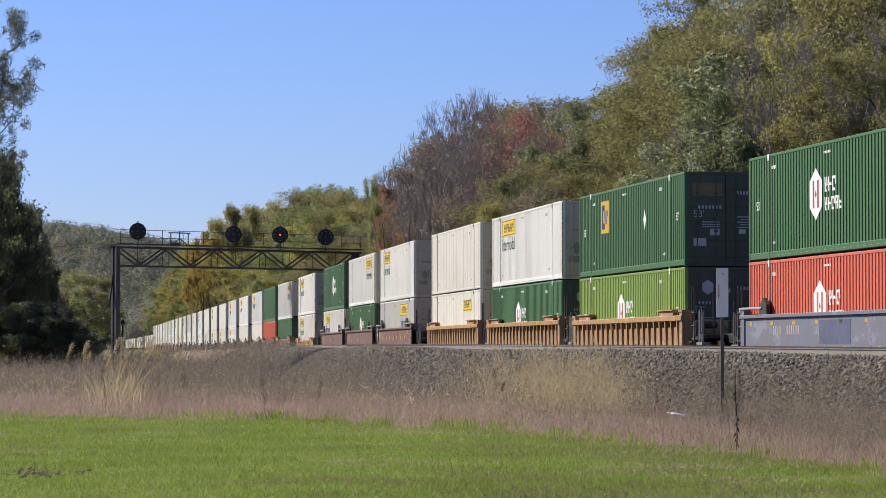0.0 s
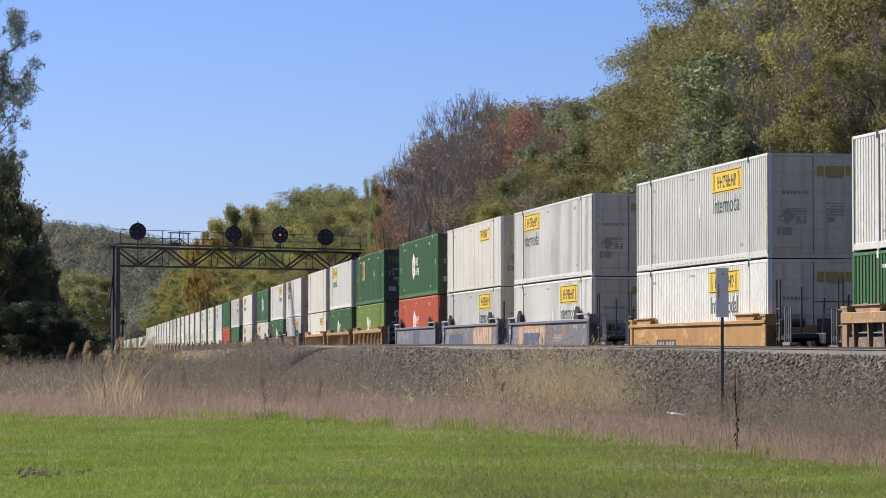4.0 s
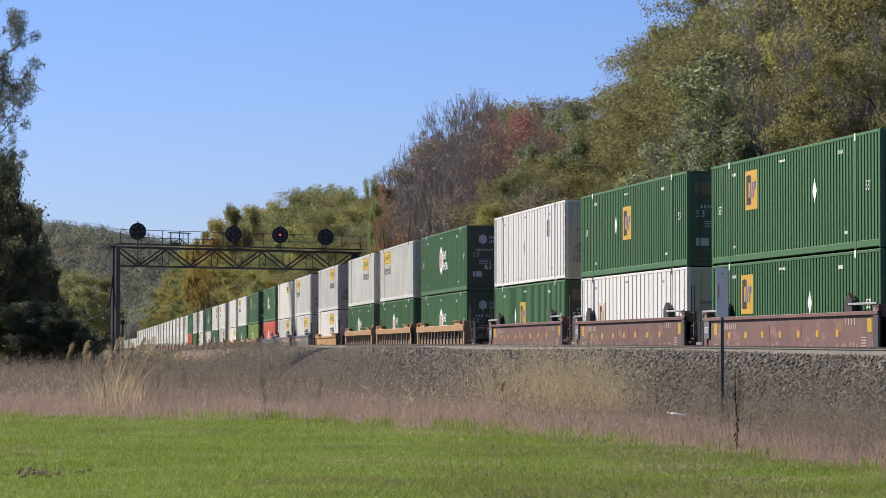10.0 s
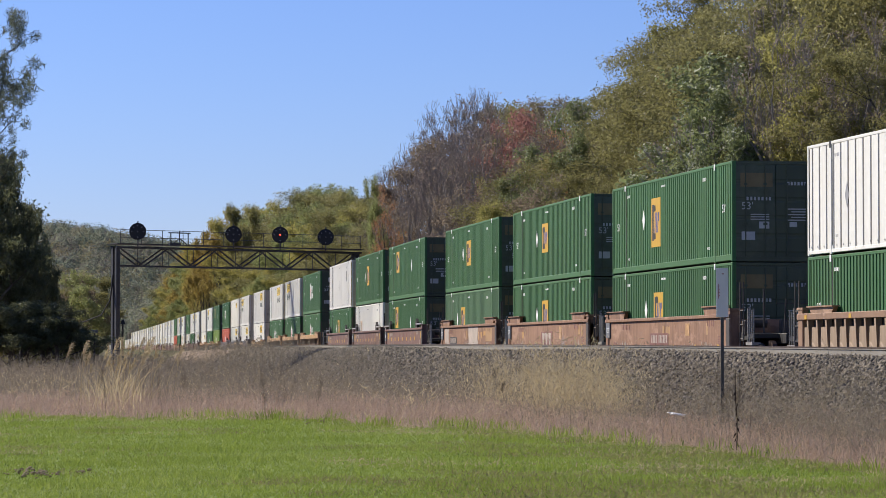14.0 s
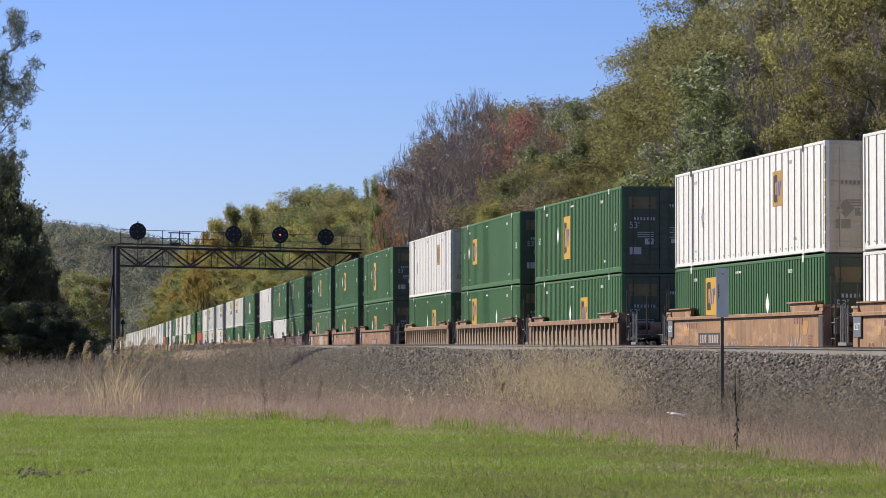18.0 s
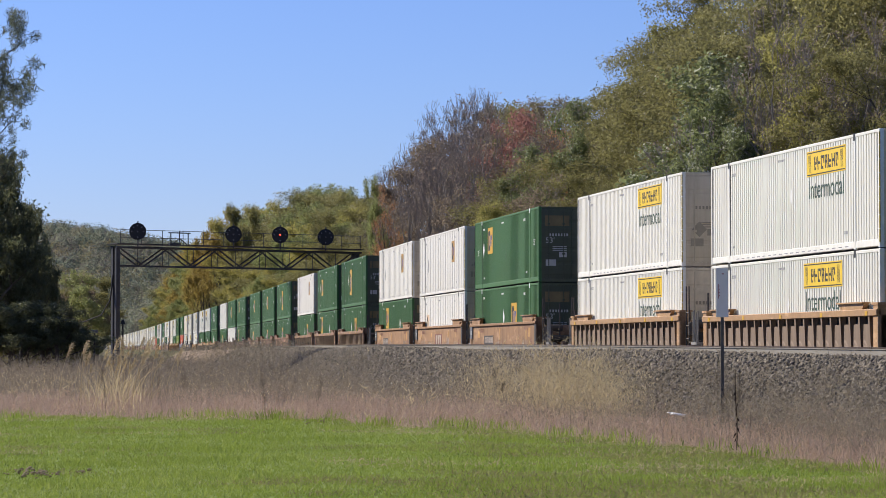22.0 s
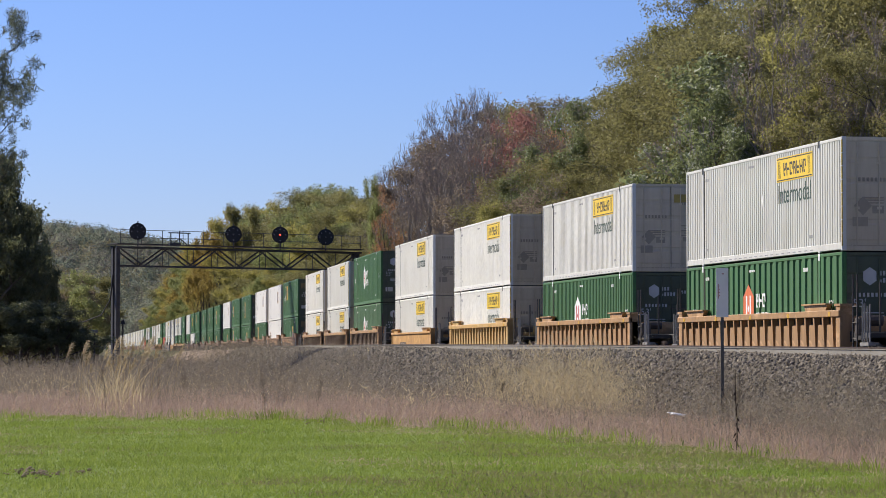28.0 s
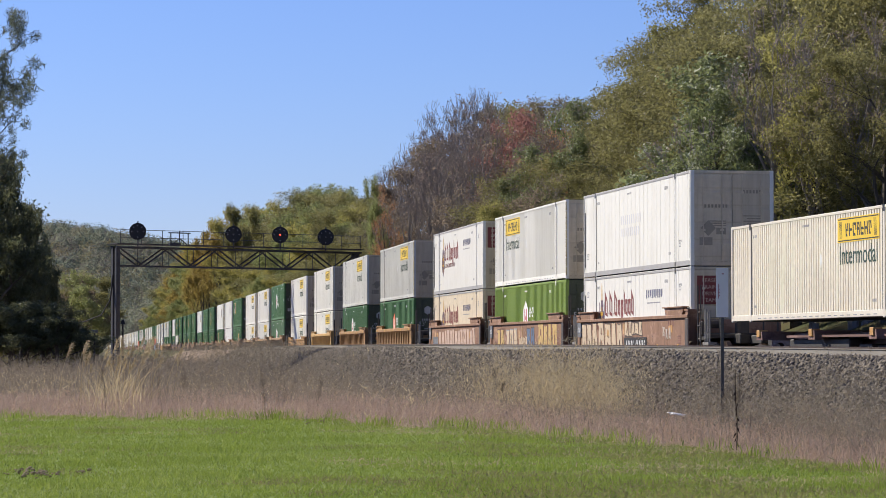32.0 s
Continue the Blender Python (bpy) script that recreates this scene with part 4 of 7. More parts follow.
def platform_clutter(root, x, turn, tall=True):
    """Grab irons, brake rigging and hoses that stand on a car's end."""
    steel = M["dark_steel"]
    sh = [rod((x, 1.28, 0.5), (x, 1.28, 2.5 if tall else 1.9), 0.024), rod((x + 0.35 * turn, 1.28, 0.5), (x + 0.35 * turn, 1.28, 2.5 if tall else 1.9), 0.02)]
    sh += [rod((x, 1.28, z), (x + 0.35 * turn, 1.28, z), 0.018) for z in (0.9, 1.3, 1.7)]
    part("grab_iron", joined(*sh), M["worn_steel"], root)
    for k, (dx, z0, z1) in enumerate(((0.55, 0.75, 1.75), (0.72, 0.75, 1.78), (0.95, 0.75, 1.7), (1.15, 0.75, 1.74))):
        part("handrail", shared(("handrail", x, k), M["hand_rail"], lambda: rod((x + dx * turn, 1.2, z0), (x + dx * turn, 1.2, z1), 0.022)), steel, root)
    part("step", shared(("end_step", x), M["hand_rail"], lambda: joined(box(min(x + 0.5 * turn, x + 1.2 * turn), max(x + 0.5 * turn, x + 1.2 * turn), 1.0, 1.26, 0.72, 0.80), box(min(x + 0.6 * turn, x + 1.0 * turn), max(x + 0.6 * turn, x + 1.0 * turn), 1.1, 1.26, 0.38, 0.43))), steel, root)
    part("brake_rigging", joined(box(x + 0.1 * turn - 0.12, x + 0.1 * turn + 0.12, -0.25, 0.15, 1.05, 1.45, 0.03), rod((x + 0.1 * turn, 0.55, 1.35), (x + 0.1 * turn, 1.05, 1.35), 0.14, None, 10), rod((x + 0.3 * turn, -1.1, 0.9), (x + 0.3 * turn, -1.1, 2.3), 0.03), rod((x + 0.3 * turn, 0.3, 1.9), (x + 0.3 * turn, -1.1, 1.9), 0.02), rod((x + 0.4 * turn, 0.7, 1.0), (x + 0.4 * turn, 0.7, 2.3), 0.028),
         rod((x + 0.15 * turn, -0.7, 0.9), (x + 0.15 * turn, -0.7, 2.1), 0.028), rod((x + 0.7 * turn, 0.2, 0.8), (x + 0.9 * turn, 0.2, 2.0), 0.025)), M["worn_steel"], root)
    part("brake_box", box(x + 0.2 * turn - 0.16, x + 0.2 * turn + 0.16, 0.95, 1.25, 1.0, 1.42, 0.02), root.children[0].data.materials[0], root)


WELL = 8.42           # half the length of the well's side sills
CAR_NOTE = {"ribbed_ochre": "ochre-yellow", "ribbed_brown": "brown weathered", "yellow_steel": "faded yellow", "rust_steel": "rusty pink-brown",
            "tan_steel": "tan rusty", "ochre_chord": "orange-ochre and dusty brown", "bright_ochre": "bright ochre-yellow", "brown_red": "dull oxide-brown", "blue_grey": "blue-grey"}


def well_car(kind, colour, top, first, last, deco="", full=True):
    """One unit of a stack car, its rail level middle at the origin."""
    m = M[colour]
    root = new("well_car")
    tagged(root, CAR_NOTE[colour] + (" steel well car with ribbed open sides" if kind != "solid" else " steel well car with solid plate sides"), "rail car", "cars of the stack train")
    hy = 1.42
    for s in (1, -1):
        a, b = sorted((s * hy, s * (hy - 0.035)))
        if kind == "solid":
            z1 = top
            part("side_sill", shared(("solid_sill", s, top), m, lambda: joined(
                prism([(-WELL, 0.62), (-WELL + 0.5, 0.24), (WELL - 0.5, 0.24), (WELL, 0.62), (WELL, z1), (-WELL, z1)], a, b),
                box(-WELL, WELL, min(s * hy, s * (hy + 0.07)), max(s * hy, s * (hy + 0.07)), z1 - 0.10, z1, 0.01),
                box(-WELL + 0.5, WELL - 0.5, min(s * hy, s * (hy + 0.05)), max(s * hy, s * (hy + 0.05)), 0.24, 0.36, 0.01))), m, root)
        else:
            part("top_chord", shared(("top_chord", s, top, kind), m, lambda: box(-WELL, WELL, min(s * (hy - 0.05), s * (hy + 0.08)), max(s * (hy - 0.05), s * (hy + 0.08)), top - (0.28 if kind == "ribbed_wide" else 0.17), top, 0.015)), m, root)
            # dark sheet stands for the shade in the openings between the ribs
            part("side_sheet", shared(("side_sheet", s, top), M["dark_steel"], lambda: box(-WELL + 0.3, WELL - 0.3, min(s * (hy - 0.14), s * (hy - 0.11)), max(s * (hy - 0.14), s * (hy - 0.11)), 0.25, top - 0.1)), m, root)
            count = 14 if kind == "ribbed_wide" else 20
            bay = (2 * WELL - 1.6) / (count - 1)
            for i in range(count if s > 0 else 0):
                x = -WELL + 0.7 + i * bay
                part("rib", shared(("rib", kind, top), M[{"ribbed_ochre": "ribbed_ochre", "bright_ochre": "bright_ochre", "ochre_chord": "rib_brown"}.get(colour, "ribbed_dust")], lambda: joined(
                    ([(-0.022, hy - 0.112, 0.28), (0.022, hy - 0.112, 0.28), (0.022, hy - 0.01, 0.28), (-0.022, hy - 0.01, 0.28), (-0.03, hy - 0.112, top - 0.165), (0.03, hy - 0.112, top - 0.165), (0.03, hy + 0.045, top - 0.165), (-0.03, hy + 0.045, top - 0.165)], list(BOX_FACES)),
                    ([(-0.05, hy - 0.008, 0.28), (0.05, hy - 0.008, 0.28), (0.05, hy + 0.004, 0.28), (-0.05, hy + 0.004, 0.28), (-0.06, hy + 0.045, top - 0.165), (0.06, hy + 0.045, top - 0.165), (0.06, hy + 0.058, top - 0.165), (-0.06, hy + 0.058, top - 0.165)], list(BOX_FACES)),
                    prism([(0.13, 0.28), (0.86 * bay, 0.28), (0.76 * bay, top - (0.62 if count == 14 else 0.36)), (0.2, top - (0.62 if count == 14 else 0.36))], hy - 0.04, hy - 0.008))), m, root, at=Matrix.Translation((x, 0, 0)))
            if s > 0:
                part("air_pipe", shared(("air_pipe", top), M["worn_steel"], lambda: rod((-WELL + 0.4, hy - 0.07, top - 0.52), (WELL - 0.4, hy - 0.07, top - 0.52), 0.028)), m, root, "thin air pipe")
            if s < 0:
                part("ribs", shared(("ribs", top), m, lambda: joined(*[box(-WELL + 0.85 + i * (2 * WELL - 1.8) / 15, -WELL + 0.95 + i * (2 * WELL - 1.8) / 15, -hy - 0.03, -hy + 0.11, 0.28, top - 0.17) for i in range(16)])), m, root)["kind"] = "stuff"
            part("bottom_chord", shared(("bottom_chord", s), m, lambda: box(-WELL + 0.4, WELL - 0.4, min(s * (hy - 0.1), s * (hy + 0.06)), max(s * (hy - 0.1), s * (hy + 0.06)), 0.2, 0.32, 0.01)), m, root)
        for x in (1, -1):
            near, far = min(s * (hy - 0.06), s * (hy + 0.06)), max(s * (hy - 0.06), s * (hy + 0.06))
            if kind == "solid" and colour in ("blue_grey", "brown_red"):
                g = part("guide_bracket", shared(("guide_lever", x, s, top), M["dark_steel"], lambda: prism([(x * 6.0 - 0.34, top - 0.02), (x * 6.0 + 0.34, top - 0.02), (x * 6.0 + 0.36, top + 0.24), (x * 6.0 + 0.02, top + 0.46), (x * 6.0 - 0.32, top + 0.27)], near, far)), m, root, "black guide lever")
                if s > 0:
                    part("guide_bar", shared(("guide_bar", x, top), M["band_grey"], lambda: joined(box(min(x * 6.1, x * 8.4), max(x * 6.1, x * 8.4), hy + 0.02, hy + 0.09, top + 0.15, top + 0.21, 0.01), box(min(x * 8.05, x * 8.15), max(x * 8.05, x * 8.15), hy - 0.02, hy + 0.05, top, top + 0.16))), m, g, "pale worn bar")
            else:
                c, wide, tall = (6.6, 1.3, 0.24) if kind == "solid" and colour != "yellow_steel" else (6.3, 1.1, 0.17)
                part("guide_bracket", shared(("guide_bracket", x, s, top), m, lambda: joined(
                    prism([(x * c - wide + 0.22, top - 0.01), (x * c + wide - 0.22, top - 0.01), (x * c + wide, top + tall), (x * c - wide, top + tall)], near, far),
                    box(x * c - wide, x * c + wide, min(s * (hy - 0.1), s * (hy + 0.12)), max(s * (hy - 0.1), s * (hy + 0.12)), top + tall - 0.02, top + tall + 0.015))), m, root)
    for x in (1, -1):
        part("end_post", shared(("end_post", x, top), m, lambda: joined(box(x * (WELL - 0.2) - 0.2, x * (WELL - 0.2) + 0.2, 1.1, hy + 0.04, 0.45, top + 0.14, 0.02), box(x * (WELL - 0.2) - 0.26, x * (WELL - 0.2) + 0.26, 1.06, hy + 0.06, top + 0.1, top + 0.16))), m, root)
    part("well_floor", shared(("well_floor",), M["dark_steel"], lambda: box(-WELL + 0.3, WELL - 0.3, -1.36, 1.36, 0.1, 0.18)), m, root)
    for x, end in ((1, first), (-1, last)):
        reach = 2.35 if end else 0.95
        part("end_bulkhead", shared(("end_bulkhead", x, top), m, lambda: box(min(x * (WELL - 0.12), x * WELL), max(x * (WELL - 0.12), x * WELL), -1.38, 1.38, 0.3, top - 0.15)), m, root)
        part("end_platform", shared(("end_platform", x, reach), M["dark_steel"], lambda: joined(box(min(x * WELL, x * (WELL + reach)), max(x * WELL, x * (WELL + reach)), -0.45, 0.45, 0.75, 1.05, 0.02),
             prism([(x * WELL, 0.82), (x * WELL, 1.08), (x * (WELL + reach * 0.7), 1.03), (x * (WELL + reach * 0.7), 0.92)], -1.2, 1.2) if end else box(min(x * WELL, x * (WELL + 0.4)), max(x * WELL, x * (WELL + 0.4)), -1.0, 1.0, 0.7, 1.1))), m, root)
        if end:
            part("coupler", shared(("coupler", x), M["dark_steel"], lambda: box(min(x * (WELL + reach), x * (WELL + 3.6)), max(x * (WELL + reach), x * (WELL + 3.6)), -0.14, 0.14, 0.74, 1.0, 0.03)), m, root)
            bogie(root, x * (WELL + 1.1))
            if full:
                platform_clutter(root, x * (WELL + 0.5), x)
        elif x < 0:
            bogie(root, x * (WELL + 1.35))
            if full:
                platform_clutter(root, x * (WELL + 0.15), x)
    y = hy + (0.001 if kind == "solid" else 0.082)
    if deco == "squares":
        part("reflector", joined(*[box(-5.0 + 1.75 * i, -4.76 + 1.75 * i, y, y + 0.006, top - 0.62, top - 0.44) for i in range(7)], box(-7.75, -7.4, y, y + 0.006, top - 0.52, top - 0.18), box(7.0, 7.35, y, y + 0.006, top - 0.52, top - 0.18)), M["gold"], root, "row of small gold squares")
    elif kind == "solid":
        part("reflector", joined(*[box(-7.0 + 2.8 * i, -6.8 + 2.8 * i, y, y + 0.006, 0.62, 0.74) for i in range(6)]), M["gold"], root)
    else:
        count = 9 if kind == "ribbed_wide" else 5
        part("reflector", joined(*[box(-7.7 + 15.2 / (count - 1) * i, -7.5 + 15.2 / (count - 1) * i, y, y + 0.006, top - 0.155, top - 0.045) for i in range(count)]), M["gold"], root)
    if deco == "tablet":
        x0 = 2.2 if colour != "rust_steel" else -0.6
        t = part("number_tablet", box(x0, x0 + 2.5, y, y + 0.006, top - 0.86, top - 0.50), M["tablet" if colour != "rust_steel" else "spray_dark"], root, "dark number tablet")
        part("marking", joined(*[prism([(x0 + 0.16 + 0.2 * i, top - 0.80), (x0 + 0.28 + 0.2 * i, top - 0.80), (x0 + 0.26 + 0.2 * i, top - 0.56), (x0 + 0.14 + 0.2 * i, top - 0.56)], y + 0.006, y + 0.009) for i in range(11) if i != 6]), M["spray_pale"], t)
    if deco == "name":
        t = part("name_tablet", box(-1.25, 1.1, y, y + 0.006, top - 0.98, top - 0.38), M["spray_dark"], root, "dark tablet with pale blocks")
        part("brand_mark", joined(*[prism([(-0.86 + 0.66 * i, top - 0.92), (-0.62 + 0.66 * i, top - 0.92), (-0.46 + 0.66 * i, top - 0.44), (-1.02 + 0.66 * i, top - 0.44)], y + 0.006, y + 0.009) for i in range(3)]), M["spray_pale"], t)
        stroke_word(root, M["grey_mark"], -3.0, top - 0.9, (0.4, 0.3, 0.4, 0.3), 0.07, 0.12, y, "graffiti")
    if deco == "numbers":
        stroke_word(root, M["spray_pale"], 5.2, top - 0.56, (0.24,) * 4, 0.09, 0.12, y, "marking")
        stroke_word(root, M["spray_pale"], 3.9, top - 0.56, (0.24,) * 6, 0.09, 0.12, y, "marking")
        part("reflector", joined(*[box(-7.4 + 2.1 * i, -7.15 + 2.1 * i, y, y + 0.006, top - 0.3, top - 0.2) for i in range(8)]), M["gold"], root)
        part("patch", box(-1.8, 0.9, y, y + 0.006, top - 0.82, top - 0.2), M["patch_blue"], root, "darker blue paint patch")
    if kind == "solid" and deco in ("tablet", "name", "patches", "squares") and colour != "yellow_steel":
        rng = random.Random(colour + deco + str(top))
        for x0 in (rng.uniform(-7.0, -6.0), rng.uniform(-4.4, -3.0), rng.uniform(1.2, 2.4) if deco == "name" else rng.uniform(-0.6, 0.8), rng.uniform(4.6, 5.4)):
            scribble(root, x0, rng.uniform(1.0, 2.2), rng.uniform(0.46, 0.62), rng.uniform(0.25, 0.42), y, rng.randint(0, 9999), M["spray_pale"])
    if kind == "solid" and deco and deco != "numbers" and colour != "yellow_steel":
        rng = random.Random(deco + colour)
        end_marks(root, y, top, M["spray_pale"] if colour in ("brown_red", "blue_grey") else M["spray_dark"])
        for k in range(4):
            x0, w = rng.uniform(-7.6, 6.6), rng.uniform(0.2, 0.6)
            part("patch", blotch(x0, x0 + w, top - rng.uniform(0.7, 0.5), top - rng.uniform(0.2, 0.36), rng.randint(0, 999), y + 0.0004 * k), M[rng.choice(("ochre_chord", "yellow_steel", "ribbed_ochre")) if colour in ("rust_steel", "tan_steel") else rng.choice(("brown_red", "spray_dark", "rust_steel"))], root, "small worn paint patch")
    if deco == "graffiti1":
        spray_letters(root, -6.6, 5.4, 0.42, top - 0.2, M["spray_pink"], None, 4, y)
        t = part("number_tablet", box(5.5, 7.3, y, y + 0.006, 0.72, 1.12), M["grille"], root, "dark number tablet")
        part("marking", joined(*[box(5.65 + 0.2 * i, 5.78 + 0.2 * i, y + 0.006, y + 0.009, 0.8, 1.04) for i in range(7)]), M["grey_mark"], t)
    if deco == "graffiti2":
        spray_letters(root, -7.0, -2.6, 0.4, top - 0.1, M["spray_yellow"], M["spray_dark"], 5, y)
        spray_letters(root, -2.2, -0.8, 0.42, top - 0.25, M["spray_blue"], M["outline"], 6, y)
        spray_letters(root, -0.5, 1.6, 0.62, top - 0.55, M["spray_tan"], None, 7, y)
        spray_letters(root, 1.8, 4.2, 0.36, top - 0.3, M["spray_tan"], M["grey_mark"], 8, y)
        spray_letters(root, 5.0, 7.0, 0.4, top - 0.3, M["spray_yellow"], M["outline"], 9, y)
    if deco == "graffiti3":
        spray_letters(root, 1.0, 8.2, 0.42, top - 0.12, M["spray_tan"], M["outline"], 10, y)
        spray_letters(root, -1.9, 0.6, 1.0, top - 0.12, M["spray_tan"], M["outline"], 11, y)
        t = part("number_tablet", box(-2.6, 0.8, y + 0.011, y + 0.015, 0.58, 0.98), M["black"], root, "dark number tablet")
        part("marking", joined(*[prism([(-2.3 + 0.24 * i, 0.68), (-2.22 + 0.24 * i, 0.68), (-2.27 + 0.24 * i, 0.88), (-2.35 + 0.24 * i, 0.88)], y + 0.015, y + 0.018) for i in range(12) if i != 6]), M["pale"], t)
        spray_letters(root, -6.0, -4.4, 0.9, top - 0.35, M["spray_pale"], None, 12, y)
    if deco.startswith("scrawl"):
        front = deco[-1] == "2"
        x0, x1 = (0.4, 6.4) if front else (-6.6, -1.2)
        part("graffiti", blotch(x0, x1, 0.44, top - 0.14, 51 + front, y + 0.001, 0.11), M["spray_peach"], root, "faded peach sprayed ground of the graffiti")
        spray_letters(root, x0 + 0.15, x1 - 0.2, 0.5, top - 0.2, M["spray_pink"], M["spray_ochre"], 21 + front, y + 0.005)
        spray_letters(root, x0 + 0.5, x1 - 0.6, 0.62, top - 0.5, M["spray_tan"], None, 31 + front, y + 0.018)
        a, b = (1.6, 5.0) if front else (2.2, 6.4)
        part("patch", box(a, b, y + 0.026 * front, y + 0.026 * front + 0.006, top - 0.86, top - 0.42), M["patch_blue"], root, "darker blue paint patch")
        part("marking", joined(*glyph_row(-1.0 if front else 7.6, top - 0.76, 9, 0.24, y, 0.02)), M["spray_pale"], root)
        part("reflector", joined(*[box(-7.4 + 1.9 * i, -7.14 + 1.9 * i, y + 0.0005, y + 0.004, top - 0.31, top - 0.2) for i in range(8) if (i > 3) != front or i in (0, 7)]), M["gold"], root)
    if deco == "patches":
        part("patch", blotch(-2.9, -0.2, 0.42, top - 0.12, 41, y, 0.09), M["spray_pale"], root, "pale repainted patch")
        part("patch", blotch(6.1, 7.3, 0.42, top - 0.12, 43, y, 0.06), M["spray_pale"], root, "pale repainted patch")
        part("patch", box(-7.0, -5.2, y, y + 0.006, top - 0.75, top - 0.2), M["ochre_chord"], root, "ochre repainted patch")
        t = part("number_tablet", box(3.5, 5.6, y, y + 0.006, top - 0.85, top - 0.52), M["tablet"], root, "dark number tablet")
        part("marking", joined(*[box(3.68 + 0.17 * i, 3.76 + 0.17 * i, y + 0.006, y + 0.009, top - 0.80, top - 0.57) for i in range(11)]), M["spray_pale"], t)
    return root


def blotch(x0, x1, z0, z1, seed, y, rough=0.028):
    """An uneven painted patch."""
    rng = random.Random(seed)
    pts = []
    for a, b, n in (((x0, z0), (x1, z0), 5), ((x1, z0), (x1, z1), 4), ((x1, z1), (x0, z1), 5), ((x0, z1), (x0, z0), 4)):
        for i in range(n):
            pts.append((a[0] + (b[0] - a[0]) * i / n + rng.uniform(-rough, rough), a[1] + (b[1] - a[1]) * i / n + rng.uniform(-rough, rough) * 0.6))
    return prism(pts, y, y + 0.004)


def scribble(root, x0, width, z0, height, y, seed, mat):
    """A chalk tag: thin strokes that run up and down and join."""
    rng = random.Random(seed)
    sh, p = [], (x0, z0)
    n = int(width / 0.075)
    for k in range(n):
        q = (x0 + width * (k + 1) / n + rng.uniform(-0.12, 0.1), z0 + (height if k % 2 == 0 else 0.0) * rng.uniform(0.5, 1.0) + rng.uniform(-0.04, 0.04))
        t = rng.uniform(0.012, 0.022)
        if rng.random() < 0.82:
            sh.append(prism([(p[0] - t, p[1]), (p[0] + t, p[1]), (q[0] + t, q[1]), (q[0] - t, q[1])], y + 0.0045 + 0.0002 * (k % 9), y + 0.0062 + 0.0002 * (k % 9)))
        p = q
    part("graffiti", joined(*sh), mat, root, "thin pale chalk scribble")


def end_marks(root, y, top, ink):
    """Capacity plate, tall size figures and small stencils at the ends of a well's side."""
    pl = part("capacity_plate", box(WELL - 0.66, WELL - 0.05, y + 0.01, y + 0.05, top - 0.62, top - 0.10, 0.008), M["plate_grey"], root, "grey-blue plate")
    part("lettering", lettering("125T", 0.24, M["pale"]), M["pale"], pl, "pale stencilled figures", on_side(WELL - 0.36, y + 0.052, top - 0.44))
    part("lettering", lettering("53", 0.52, ink), ink, root, "tall stencilled figures", on_side(WELL - 1.35, y + 0.006, top - 1.12))
    part("placard_box", joined(box(-WELL + 0.02, -WELL + 0.42, y + 0.01, y + 0.05, top - 0.95, top - 0.12, 0.008)), root.children[0].data.materials[0], root)
    part("marking", joined(*[box(-7.3 + 0.02 * (i % 2), -6.9, y, y + 0.006, top - 0.66 - 0.07 * i, top - 0.63 - 0.07 * i) for i in range(5)], *[box(-6.4 + 0.24 * i, -6.32 + 0.24 * i, y, y + 0.006, top - 0.34 + 0.02 * (i % 2), top - 0.16) for i in range(4)],
         *[box(4.9 + 0.22 * i, 4.98 + 0.22 * i, y, y + 0.006, top - 0.36, top - 0.2) for i in range(6)]), ink, root)


def spine_car():
    """A low spine car that carries one container on its deck."""
    m = M["brown_red"]
    root = tagged(new("spine_car"), "rusty brown spine car with a low open deck", "rail car", "cars of the stack train")
    part("spine", box(-9.6, 9.6, -0.4, 0.4, 0.62, 1.12, 0.03), m, root)
    part("underframe", joined(box(-7.0, 7.0, -1.0, 0.9, 0.42, 0.60, 0.02), box(-5.2, 5.2, -1.1, -0.9, 0.4, 1.1), box(-6.4, -3.4, 0.5, 0.98, 0.30, 0.9, 0.03), box(0.4, 5.8, 0.62, 0.98, 0.36, 0.94, 0.03)), M["dark_steel"], root, "black underframe and brake gear")
    for x in (-7.6, -2.6, 2.6, 7.6):
        part("cross_arm", prism([(x - 0.3, 0.92), (x + 0.3, 0.92), (x + 0.25, 1.16), (x - 0.25, 1.16)], -1.32, 1.32), m, root)
        part("pedestal", joined(box(x - 0.15, x + 0.15, 1.12, 1.36, 1.0, 1.2, 0.01), box(x - 0.15, x + 0.15, -1.36, -1.12, 1.0, 1.2, 0.01)), M["yellow_steel"], root)
    part("walkway", box(-5.5, 5.5, 0.55, 1.15, 0.98, 1.04), m, root)
    part("brake_rigging", joined(rod((-4, 0.7, 0.72), (4, 0.7, 0.72), 0.05), box(-1.2, -0.2, 0.45, 0.9, 0.45, 0.8, 0.02), rod((1.0, 0.6, 0.6), (2.6, 0.6, 0.6), 0.14)), M["dark_steel"], root)
    part("marking", joined(*[box(-3 + 0.35 * i, -2.75 + 0.35 * i, 0.401, 0.406, 0.8, 1.0) for i in range(5)]), M["pale"], root)
    for x in (-8.4, 8.4):
        bogie(root, x)
    for x in (1, -1):
        part("coupler", box(min(x * 9.6, x * 10.9), max(x * 9.6, x * 10.9), -0.14, 0.14, 0.74, 1.0, 0.03), M["dark_steel"], root)
    return root


# ------------------------------------------------------------ the train
BASE = 0.20          # height of the well floor over the rail
CONSIST = []         # (thing, place along the line, height)


